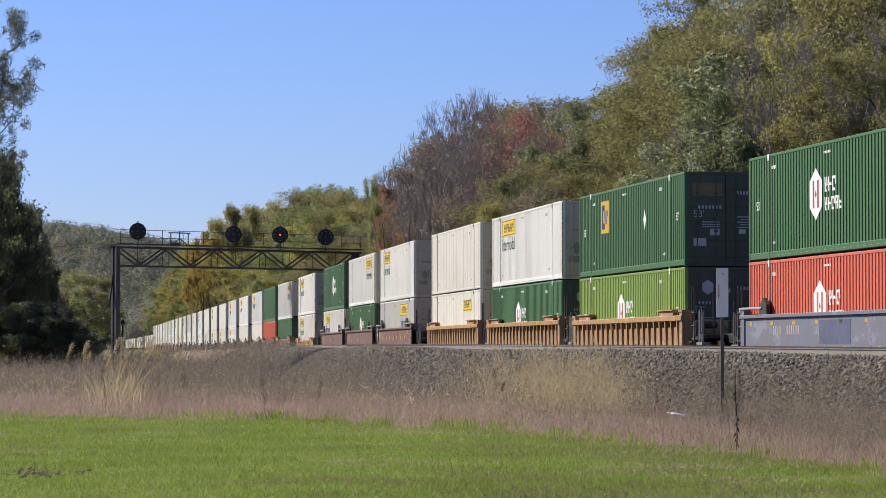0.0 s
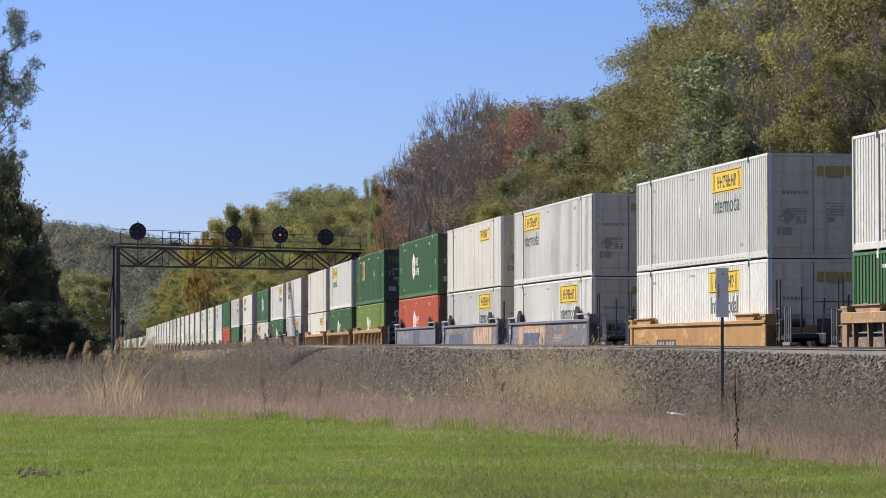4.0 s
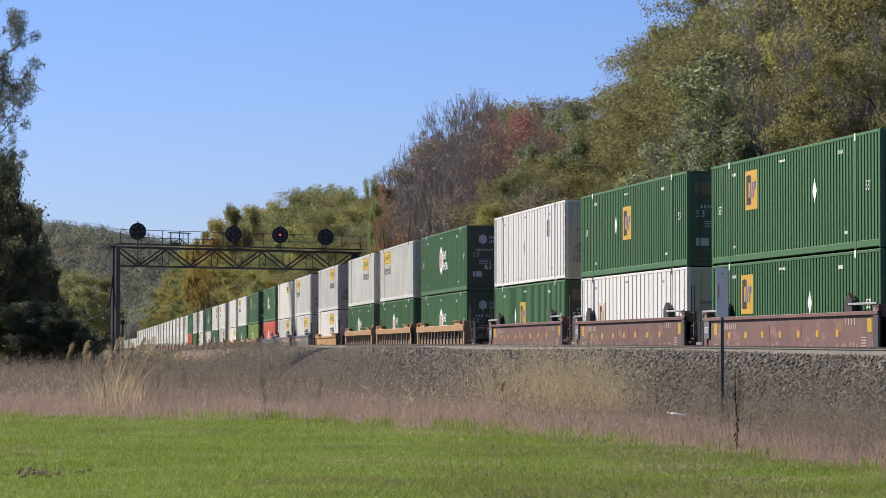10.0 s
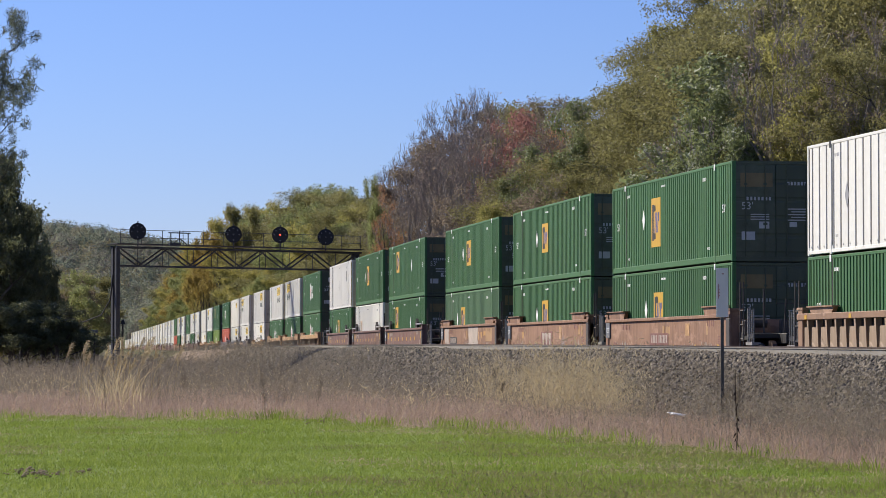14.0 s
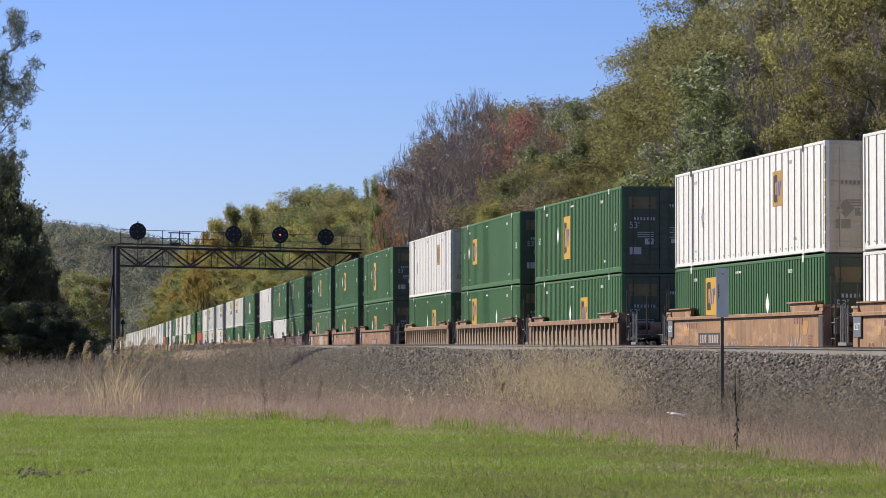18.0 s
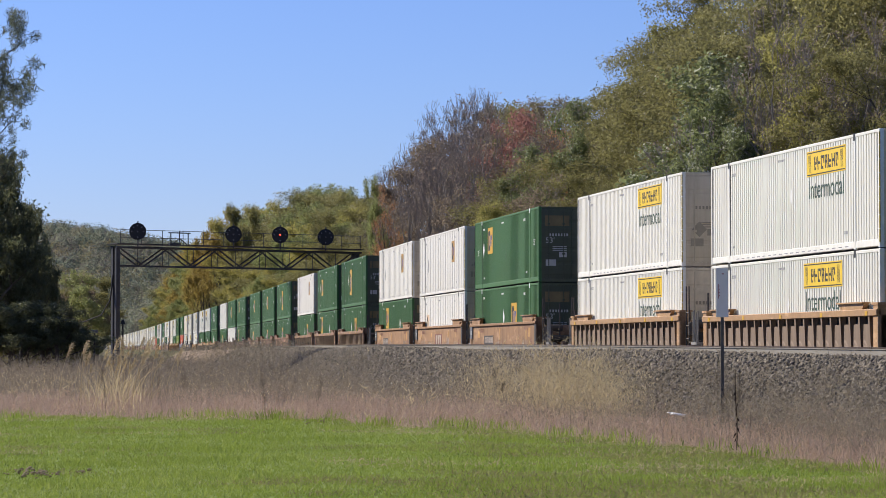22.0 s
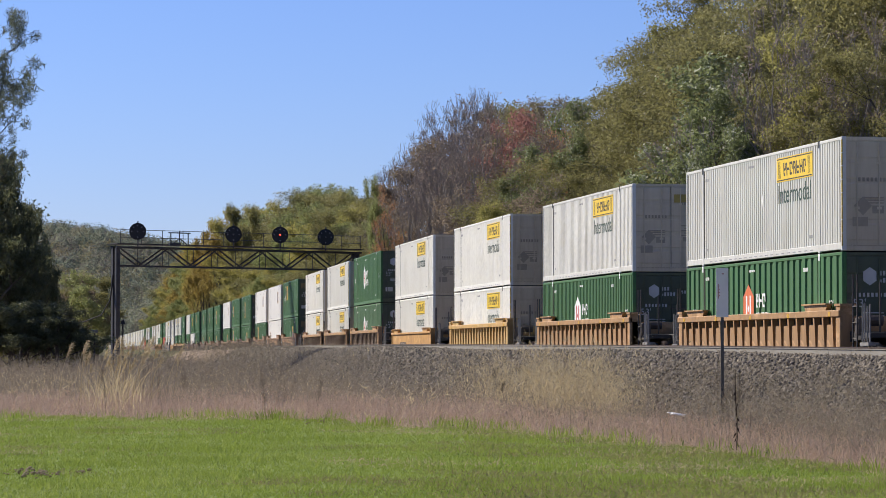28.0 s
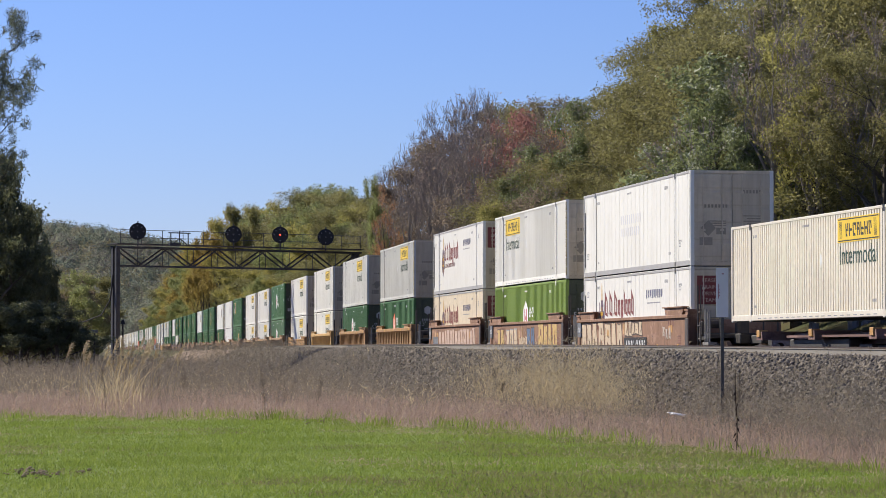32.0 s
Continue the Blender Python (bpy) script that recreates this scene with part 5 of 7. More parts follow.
def stack_car(middle, kind, colour, top, *units, pitch=19.5, full=True):
    """A car of one or more articulated wells, its middle at that place along the line at the start of the clip.
    Each unit: upper container and its logo's share from the front, lower container likewise, what is painted on the well's side."""
    n = len(units)
    for i, (up, up_logo, low, low_logo, deco) in enumerate(units):
        s = middle + pitch * ((n - 1) / 2 - i)
        CONSIST.append((well_car(kind, colour, top, i == 0, i == n - 1, deco, full), s, 0.0))
        CONSIST.append((container(low, low_logo, full), s, BASE))
        CONSIST.append((container(up, up_logo, full), s, BASE + HGT + 0.025))


def build_train():
    rng = random.Random(5)
    s = 206.3
    for upper in ["panel_grey"] + ["panel", "panel", "plain", "panel_old", "plain", "panel", "panel_old", "panel_grey", "panel", "plain", "panel_old"] * 2:
        if s > 640:
            break
        stack_car(s, "solid", rng.choice(("brown_red", "ribbed_brown", "brown_red")), 1.45, (upper, .5, rng.choice(("panel", "panel_old", "plain", "panel")), .5, ""), full=False)
        s += 22.4
    for i in range(15):
        CONSIST.append((spine_car(), s, 0.0))
        CONSIST.append((container(rng.choice(("panel", "plain", "panel_grey", "hex_lime")), 0.5, False), s, 1.2))
        s += 23.5
    stack_car(178.2, "solid", "ribbed_brown", 1.45, ("hex", .5, "hex_red", .5, ""), ("panel_grey", .8, "hex", .5, ""), full=False)
    stack_car(145.2, "solid", "yellow_steel", 1.25, ("panel", .25, "panel", .25, ""))
    stack_car(101.5, "solid", "brown_red", 1.65, ("hex", .48, "panel", .22, ""), ("panel", .8, "hex", .48, ""), ("panel", .2, "panel_grey", .72, "squares"))
    stack_car(39.2, "ribbed", "ribbed_ochre", 1.62, ("plain", .5, "panel_old", .75, ""), ("panel", .25, "hex", .4, ""), ("goldtag", .27, "hex_lime", .43, ""))
    stack_car(-23.5, "solid", "blue_grey", 1.62, ("hex", .4, "hex_red", .42, "numbers"), ("panel_old", .72, "panel_grey", .72, "scrawl1"), ("panel_grey", .25, "panel", .72, "scrawl2"))
    stack_car(-66.4, "solid", "yellow_steel", 1.42, ("panel_grey", .72, "panel", .7, "tablet"))
    stack_car(-109.8, "ribbed_wide", "ochre_chord", 1.62, ("panel_grey", .7, "hex", .42, ""), ("panel_grey", .24, "hex", .44, ""), ("hex", .46, "hex", .46, ""))
    stack_car(-172.7, "solid", "brown_red", 1.58, ("goldtag_white", .78, "goldtag", .43, "squares"), ("goldtag", .47, "goldtag_white", .22, "squares"), ("goldtag", .27, "goldtag", .24, "squares"), pitch=19.2)
    stack_car(-235.7, "solid", "rust_steel", 1.61, ("goldtag", .46, "goldtag_old", .35, "patches"), ("goldtag", .44, "goldtag", .44, "name"), ("goldtag", .4, "goldtag", .42, "tablet"), pitch=19.8)
    stack_car(-298.9, "ribbed", "ribbed_brown", 1.62, ("goldtag_white", .72, "goldtag", .62, ""), ("goldtag", .25, "goldtag", .24, ""), ("goldtag", .4, "goldtag", .6, ""), pitch=19.6)
    stack_car(-361.8, "solid", "tan_steel", 1.62, ("goldtag_white", .72, "goldtag", .27, "tablet"), ("goldtag_white", .76, "goldtag_white", .2, "name"), ("goldtag", .26, "goldtag", .64, "tablet"), pitch=19.35)
    stack_car(-425.0, "ribbed", "ochre_chord", 1.62, ("panel", .72, "panel", .72, ""), ("panel", .72, "panel", .7, ""), ("hex", .42, "hex_old", .42, ""), pitch=19.8)
    stack_car(-468.6, "solid", "yellow_steel", 1.38, ("panel", .7, "panel", .68, "tablet"))
    stack_car(-492.2, "ribbed", "bright_ochre", 1.62, ("panel", .72, "panel", .72, ""))
    stack_car(-515.9, "ribbed", "ribbed_ochre", 1.62, ("panel_grey", .7, "hex", .42, ""))
    stack_car(-539.6, "ribbed", "ribbed_ochre", 1.62, ("panel_grey", .73, "hex_wide", .44, ""))
    stack_car(-583.3, "solid", "rust_steel", 1.64, ("reefer", .38, "reefer_cream", .38, "graffiti1"), ("panel", .27, "hex_lime", .46, "graffiti2"), ("temp", .48, "reefer", .36, "graffiti3"))
    CONSIST.append((spine_car(), -626.4, 0.0))
    last = container("panel_cream", 0.745, True)
    for p in last.children:
        p.matrix_basis = Matrix.Diagonal((1, 1, 0.945, 1)) @ p.matrix_basis
    CONSIST.append((last, -623.8, 1.42))


def train_pose(s, z):
    x, y, tz, p = on_line(s)
    return pose(x, y, tz + z, 0, 0, 90 - math.degrees(p))


def motions():
    """The train rolls away along the line for the whole clip."""
    times = [32.0 * i / 16 for i in range(17)]
    for thing, s, z in CONSIST:
        walk(thing, [(t, train_pose(s + travel(t), z)) for t in times])
    # the wheels of the end trucks that pass nearest turn as they roll
    place = {thing: s for thing, s, z in CONSIST}
    ticks = [32.0 * i / 1020 for i in range(1021)]
    for wheel, car, a in WHEELS:
        if -640 < place[car] < 40 and (abs(a) > WELL + 1.5 or abs(a) < WELL):
            walk(wheel, [(t, pose(a, 0, WHEEL, 0, math.degrees(travel(t) / WHEEL) % 360.0, 0)) for t in ticks])

# ------------------------------------------------------------ ground
def lawn_edge(x):
    wave = 0.9 * np.sin(np.multiply(x, 1.9)) + 0.6 * np.sin(np.multiply(x, 4.7) + 1.0) + 0.5 * np.sin(np.multiply(x, 11.0) + 2.0)
    return np.interp(x, (-60, -30, -10.8, -3.8, 2.4, 5.2, 6.3, 9.0, 14.0), (90, 80, 76, 73, 59, 44, 39, 26, 4)) + wave


def build_ground():
    ys = np.concatenate([np.arange(-120, 20, 10), np.arange(20, 120, 1.0), np.arange(120, 300, 3), np.arange(300, 720, 12), np.arange(720, 2400, 60), np.arange(2400, 4600, 200)])
    qs = np.concatenate([-np.geomspace(14, 2600, 34)[::-1], np.arange(-13.5, 8, 0.45), np.geomspace(8.2, 2600, 34)])
    Y, Q = np.meshgrid(ys, qs, indexing="ij")
    X = np.interp(Y, LINE_Y, LINE_X) + Q / np.cos(np.interp(Y, LINE_Y, PSI))
    Z = ground_z(X, Y)
    ny, nq = Y.shape
    V = np.stack([X, Y, Z], -1).reshape(-1, 3)
    i = np.arange((ny - 1) * nq).reshape(ny - 1, nq)[:, :-1].ravel()
    F = np.stack([i, i + 1, i + nq + 1, i + nq], -1).tolist()
    me = mesh_of("ground", V.tolist(), F, M["earth"])
    q = offset_at(V[:, 0], V[:, 1])
    weed = smooth(-0.6, 0.8, V[:, 1] - lawn_edge(V[:, 0])) * (V[:, 1] < 330)
    stone = smooth(-9.4, -8.4, q) * (1 - smooth(3.2, 4.2, q)) * (V[:, 1] < 215) + 0.6 * (abs(q) < 3.2) * (V[:, 1] < 1200)
    valley = ((q > -55) | (V[:, 1] < 105)) & (V[:, 1] < 330)
    weed = weed * valley
    lawn = ((q < 3) & valley) * 1.0
    col = me.color_attributes.new("cover", "FLOAT_COLOR", "POINT")
    data = np.stack([lawn, weed * (q < 3), np.clip(stone, 0, 1), np.ones(len(q))], -1).astype(np.float32)
    col.data.foreach_set("color", data.ravel())
    for p in me.polygons:
        p.use_smooth = True
    tagged(new("ground", me), "grassy valley ground with weeds, ballast slope and wooded hillside", "ground", kind="structure")


def along(profile, s0, s1, off, z, step=6.0):
    """A bar with that profile (sideways, up) laid along the line at a sideways distance."""
    n = len(profile)
    V, F = [], []
    ss = np.arange(s0, s1 + 0.1, step)
    for k, s in enumerate(ss):
        for a, b in profile:
            x, y, tz, p = on_line(s, off + a)
            V.append((float(x), float(y), float(tz + z + b)))
        if k:
            o = (k - 1) * n
            F += [[o + i, o + (i + 1) % n, o + n + (i + 1) % n, o + n + i] for i in range(n)]
    F += [list(range(n))[::-1], [len(V) - n + i for i in range(n)]]
    return V, F


RAIL = ((-0.07, 0.0), (-0.07, 0.015), (-0.012, 0.03), (-0.012, 0.125), (-0.036, 0.135), (-0.036, 0.172), (0.036, 0.172), (0.036, 0.135), (0.012, 0.125), (0.012, 0.03), (0.07, 0.015), (0.07, 0.0))
NEAR_OFF, NEAR_Z = -4.5, 0.745        # the near track: sideways distance and height of its rail heads


def build_tracks():
    for off, z, s1, kind in ((0.0, 0.0, 1500.0, "far_track"), (NEAR_OFF, NEAR_Z, 196.0, "near_track")):
        root = tagged(new(kind), "steel rails on wooden ties over stone ballast", "railway track", kind="structure")
        for side in (-0.755, 0.755):
            r = part("rail", along(RAIL, -70.0, s1, off + side, z - 0.172), M["rail"], root, "dusty steel rail")
            part("rail_head", along(((-0.038, 0.0), (-0.038, 0.018), (0.038, 0.018), (0.038, 0.0)), -70.0, s1, off + side, z - 0.016), M["wheel_steel"], r, "dark rail head")
        ties = []
        for s in np.arange(-70.0, 190.0, 0.55):
            x, y, tz, p = on_line(s, off)
            v, f = box(-0.11, 0.11, -1.3, 1.3, z - 0.33, z - 0.176)
            m = pose(x, y, tz, 0, 0, 90 - math.degrees(p))
            ties.append(([tuple(m @ Vector(a)) for a in v], f))
        t = part("ties", joined(*ties), M["bark"], root, "dark wooden ties")
        t["kind"] = "stuff"
    # switch stand and frames at the end of the near track
    root = tagged(new("switch_machine"), "dark low switch machine beside the track end", "switch machine")
    x, y, tz, p = on_line(208.0, NEAR_OFF - 0.8)
    root.matrix_basis = pose(x, y, tz + 0.72, 0, 0, 90 - math.degrees(p))
    part("housing", box(-4.5, 2.5, -0.35, 0.35, 0.0, 0.30, 0.05), M["dark_steel"], root)
    part("motor_box", box(2.6, 4.4, -0.4, 0.4, -0.05, 0.38, 0.05), M["dark_steel"], root)
    part("throw_rod", rod((-6.5, 0, 0.08), (6.5, 0, 0.08), 0.06), M["dark_steel"], root)


def ico(seed):
    """A broken stone of twenty faces, about one across."""
    rng = random.Random(seed)
    t = (1 + 5 ** 0.5) / 2
    base = [(-1, t, 0), (1, t, 0), (-1, -t, 0), (1, -t, 0), (0, -1, t), (0, 1, t), (0, -1, -t), (0, 1, -t), (t, 0, -1), (t, 0, 1), (-t, 0, -1), (-t, 0, 1)]
    sc = (rng.uniform(0.7, 1.3), rng.uniform(0.7, 1.2), rng.uniform(0.5, 0.9))
    V = [tuple(c * k * rng.uniform(0.72, 1.2) / 3.4 for c, k in zip(p, sc)) for p in base]
    F = [(0, 11, 5), (0, 5, 1), (0, 1, 7), (0, 7, 10), (0, 10, 11), (1, 5, 9), (5, 11, 4), (11, 10, 2), (10, 7, 6), (7, 1, 8), (3, 9, 4), (3, 4, 2), (3, 2, 6), (3, 6, 8), (3, 8, 9), (4, 9, 5), (2, 4, 11), (6, 2, 10), (8, 6, 7), (9, 8, 1)]
    return V, F


def build_ballast():
    rng = np.random.default_rng(3)
    n = 88000
    y = 50 + (215 - 50) * rng.random(n) ** 1.9
    q = rng.uniform(-9.3, -5.1, n)
    x = np.interp(y, LINE_Y, LINE_X) + q / np.cos(np.interp(y, LINE_Y, PSI))
    crest = np.interp(y, LINE_Y, TRACK_Z) + NEAR_Z - 0.175
    z = np.minimum(ground_z(x, y) + rng.uniform(0.0, 0.07, n), crest + rng.uniform(-0.02, 0.06, n))
    size = rng.uniform(0.05, 0.125, n) * (1 + (y - 40) / 240)
    kinds = [ico(k) for k in range(12)]
    octa = np.array([(1, 0, 0), (-1, 0, 0), (0, 1, 0), (0, -1, 0), (0, 0, 1), (0, 0, -1)]) * 0.55
    rough = [octa * rng.uniform(0.6, 1.25, (6, 1)) + rng.normal(size=(6, 3)) * 0.09 for _ in range(12)]
    F0 = np.array([(0, 2, 4), (2, 1, 4), (1, 3, 4), (3, 0, 4), (2, 0, 5), (1, 2, 5), (3, 1, 5), (0, 3, 5)])
    order = np.argsort(y + (q < -8.6) * 500)
    root = tagged(new("ballast"), "coarse grey-brown crushed stone ballast on the slope", "ballast", kind="structure")
    meshes = [mesh_of("stone", v, [list(f) for f in fs], M["stone"]) for v, fs in kinds]
    for i in order[:300]:
        ob = part("stone", meshes[i % 12], M["stone"], root)
        ob.matrix_basis = pose(x[i], y[i], z[i], rng.uniform(0, 360), rng.uniform(0, 360), rng.uniform(0, 360)) @ Matrix.Scale(size[i], 4)
    rest = order[300:]
    a, b = rng.uniform(0, 6.28, len(rest)), rng.uniform(0, 6.28, len(rest))
    K = np.array(rough)[rest % 12] * size[rest][:, None, None]
    ca, sa, cb, sb = np.cos(a)[:, None], np.sin(a)[:, None], np.cos(b)[:, None], np.sin(b)[:, None]
    X1, Y1 = K[:, :, 0] * ca - K[:, :, 1] * sa, K[:, :, 0] * sa + K[:, :, 1] * ca
    Y2, Z2 = Y1 * cb - K[:, :, 2] * sb, Y1 * sb + K[:, :, 2] * cb
    V = np.stack([X1 + x[rest][:, None], Y2 + y[rest][:, None], Z2 + z[rest][:, None]], -1).reshape(-1, 3)
    F = (F0[None] + 6 * np.arange(len(rest))[:, None, None]).reshape(-1, 3)
    fast_mesh_object("stones", V, F, M["stone"], root)["kind"] = "stuff"


def fast_mesh_object(name, V, F, mat, parent=None):
    me = bpy.data.meshes.new(name)
    V, F = np.ascontiguousarray(V, np.float32), np.ascontiguousarray(F, np.int32)
    k = F.shape[1]
    me.vertices.add(len(V))
    me.vertices.foreach_set("co", V.ravel())
    me.loops.add(F.size)
    me.loops.foreach_set("vertex_index", F.ravel())
    me.polygons.add(len(F))
    me.polygons.foreach_set("loop_start", np.arange(len(F), dtype=np.int32) * k)
    me.materials.append(mat)
    me.update(calc_edges=True)
    ob = new(name, me)
    if parent is not None:
        ob.parent = parent
    return ob


# ------------------------------------------------------------ grass and weeds
def fuzz_field(name, x, y, height, length, width, mat, label, seed, up=0.8, category="weeds"):
    """Dry weeds as a tangle: short thin twigs and leaves, one face each, at all heights over the places x, y."""
    rng = np.random.default_rng(seed)
    n = len(x)
    z = ground_z(x, y) + height * rng.random(n) ** 1.3
    d = rng.normal(size=(n, 3)) * np.array([1, 1, 0.6]) + np.array([0, 0, up])
    d = d / np.linalg.norm(d, axis=1)[:, None] * (length * rng.uniform(0.4, 1.3, n))[:, None]
    w = np.cross(d, rng.normal(size=(n, 3)))
    w = w / np.linalg.norm(w, axis=1)[:, None] * (np.asarray(width) * rng.uniform(0.5, 1.4, n) / 2)[:, None]
    p = np.stack([x, y, z], -1)
    V = np.stack([p - w, p + w, p + d], 1).reshape(-1, 3)
    return tagged(fast_mesh_object(name, V, 3 * np.arange(n)[:, None] + np.arange(3)[None], mat), label, category, kind="stuff")


def blade_field(name, x, y, height, width, lean, mat, label, seed, z_add=0.0, category="grass"):
    """Thin bent blades, each of two faces, at the places x, y."""
    rng = np.random.default_rng(seed)
    n = len(x)
    z = ground_z(x, y) + z_add - 0.01
    turn, dirn = rng.uniform(-1.0, 1.0, n), rng.uniform(0, 6.283, n)
    wx, wy = np.cos(turn) * width / 2, np.sin(turn) * width / 2
    lx, ly = np.cos(dirn) * lean * height * rng.uniform(0.2, 1, n), np.sin(dirn) * lean * height * rng.uniform(0.2, 1, n)
    base = np.stack([x, y, z], -1)
    w = np.stack([wx, wy, np.zeros(n)], -1)
    mid = base + np.stack([lx * 0.35, ly * 0.35, height * 0.55], -1)
    tip = base + np.stack([lx, ly, height * np.ones(n)], -1)
    V = np.stack([base - w, base + w, mid + w * 0.75, mid - w * 0.75, tip], 1).reshape(-1, 3)
    o = 5 * np.arange(n)[:, None]
    tris = np.concatenate([np.concatenate([o, o + 1, o + 2], 1), np.concatenate([o, o + 2, o + 3], 1), np.concatenate([o + 3, o + 2, o + 4], 1)])
    ob = fast_mesh_object(name, V, tris, mat)
    return tagged(ob, label, category, kind="stuff")


def scatter(n, x0, x1, y0, y1, keep, seed, power=1.0):
    """Places in that stretch, denser near the camera where power is over one, cut to a fan that the camera sees."""
    rng = np.random.default_rng(seed)
    y = y0 + (y1 - y0) * rng.random(n) ** power
    u = rng.uniform(-1.08, 1.08, n) * 784 / 5453.3
    x = u * y
    ok = keep(x, y, offset_at(x, y), rng) & (x > x0) & (x < x1)
    return x[ok], y[ok]


def build_grass():
    rng = np.random.default_rng(8)
    x, y = scatter(330000, -40, 40, 30, 79, lambda x, y, q, r: y < lawn_edge(x) + 0.6 * r.random(len(x)), 1, 1.25)
    fuzz_field("lawn", x, y, 0.03, 0.035 + 0.03 * (waves(x, y, 1.3) > 0.2), 0.008 + 0.00012 * y, M["grass"], "short mown bright green lawn", 2, 1.6, "grass")
    x, y = scatter(16000, -40, 40, 30, 79, lambda x, y, q, r: (y < lawn_edge(x) + 0.3) & (waves(x, y, 2.3) + waves(x, y, 0.9) > 0.85 + 0.4 * r.random(len(x))), 21, 1.2)
    fuzz_field("clover", x, y, 0.04, 0.05, 0.02, M["low_green"], "patches of coarser darker lawn weeds", 22, 0.8, "grass")
    x, y = scatter(110000, -40, 40, 30, 79, lambda x, y, q, r: (y < lawn_edge(x) + 0.3) & (waves(x, y, 3.1) - waves(x, y, 1.2) > 1.2 * r.random(len(x)) + 1.1 * smooth(0, 9, lawn_edge(x) - y) - 0.35 - 0.5 * smooth(0, 4, x)), 23, 1.2)
    fuzz_field("dead_lawn_grass", x, y, 0.05, 0.08, 0.012, M["straw"], "withered straw-coloured grass in the lawn", 24, 0.6, "grass")
    x, y = scatter(190000, -40, 40, 30, 79, lambda x, y, q, r: (y < lawn_edge(x) + 0.3) & (waves(x, y, 2.6) + 0.7 * waves(x, y, 0.7) + 0.9 * smooth(-6, 6, x) + 0.9 * smooth(10, 0, lawn_edge(x) - y) * smooth(-4, 3, x) > 0.45 + 0.95 * r.random(len(x))), 25, 1.2)
    fuzz_field("lawn_thatch", x, y, 0.045, 0.065, 0.013, M["thatch"], "dull brown thatch showing in the lawn", 26, 0.7, "grass")
    x, y = scatter(80000, -40, 40, 30, 79, lambda x, y, q, r: (abs(lawn_edge(x) - y) < 0.7 + 2.2 * r.random(len(x))) & (waves(x, y, 0.6) + waves(x, y, 1.7) > 0.15 + 0.5 * r.random(len(x))), 27, 1.0)
    blade_field("lawn_tufts", x, y, rng.uniform(0.08, 0.3, len(x)), 0.016, 0.6, M["grass"], "longer green grass tufts at the lawn's edge", 28)
    # the edge of the lawn: fine dry pinkish grass
    def pink(x, y, q, r):
        return (y > lawn_edge(x) - 1.5 * r.random(len(x)) ** 3) & (q < -9.0) & (y < lawn_edge(x) + 24 - 14 * r.random(len(x)))

    x, y = scatter(520000, -60, 40, 36, 130, pink, 3, 1.3)
    h = np.clip((0.36 + 0.14 * smooth(3, -1, x)) * (0.8 + 0.35 * waves(x, y, 3.0) + 0.3 * waves(x, y, 0.8)) * smooth(-0.5, 3.0, y - lawn_edge(x)), 0.05, 0.8)
    fuzz_field("dry_grass", x, y, h, 0.12, 0.005 + 0.00007 * y, M["pink_grass"], "fine dry pinkish grass along the lawn", 4, 1.0)
    x, y = scatter(30000, -60, 40, 36, 130, pink, 13, 1.3)
    blade_field("dry_grass", x, y, rng.uniform(0.2, 0.6, len(x)), 0.005 + 0.00005 * y, 0.8, M["pink_grass"], "dry pinkish grass stems along the lawn", 14)

    def rank(x, y, q, r):
        straw = (abs(x / y * 5453 - 200) < 170 * r.random(len(x)) ** 0.5) & (abs(q + 9.2) < 1.3) & (r.random(len(x)) < 0.8)
        return (y > lawn_edge(x) + 1.4 + 4.5 * smooth(3, -1, x) + 4 * r.random(len(x))) & (q < -7.3 - 0.8 * r.random(len(x))) & (q > -60) & ~straw

    x, y = scatter(560000, -80, 40, 42, 240, rank, 5, 1.4)
    tall = (0.8 + 0.3 * waves(x, y, 4.0) + 0.3 * waves(x, y, 1.1)) * (1 + 0.75 * smooth(1.0, -8.0, x))
    fuzz_field("weeds", x, y, np.clip(0.72 * tall, 0.1, 1.6), 0.12, 0.006 + 0.00008 * y, M["grey_weed"], "tangled grey-brown dead weeds by the ballast", 6, 0.6)
    x, y = scatter(12000, -80, 40, 42, 240, rank, 15, 1.4)
    blade_field("weed_stems", x, y, rng.uniform(0.3, 0.95, len(x)) * (1 + 0.6 * smooth(1.0, -8.0, x)), 0.006 + 0.00008 * y, 0.6, M["grey_weed"], "thin grey stems of dead weeds", 16)
    x, y = scatter(36000, -80, 3, 42, 150, lambda x, y, q, r: (y > lawn_edge(x) + 1) & (q < -9.5) & (waves(x, y, 5.0) + 0.4 * waves(x, y, 1.4) > 0.35 - 0.55 * smooth(-3, -6, x) + 0.3 * r.random(len(x))), 7, 1.3)
    fuzz_field("straw_grass", x, y, 0.85, 0.2, 0.009 + 0.00008 * y, M["straw"], "tall straw-yellow grass in clumps", 8, 1.2)
    # brush on the old roadbed beyond the near track's end
    x, y = scatter(220000, -80, 0, 110, 380, lambda x, y, q, r: (q < -2.3) & (q > -26) & (y > 112 + 50 * (q > -7.6) + 33 * (q > -6.2)), 51, 1.0)
    fuzz_field("brush", x, y, (0.3 + 0.45 * rng.random(len(x))) * (1 + 1.1 * smooth(-8, -14, offset_at(x, y))), 0.22, 0.03, M["dark_brush"], "low dark grey brush on the old roadbed", 52)
    x, y = scatter(16000, -80, 0, 120, 340, lambda x, y, q, r: (q < -3.4) & (q > -30) & (y > 120 + 75 * (q > -7)) & (waves(x, y, 6.0) > 0.2), 53, 1.0)
    fuzz_field("brush", x, y, 0.3 + 0.5 * rng.random(len(x)), 0.3, 0.03, M["straw"], "straw-coloured brush on the old roadbed", 54)
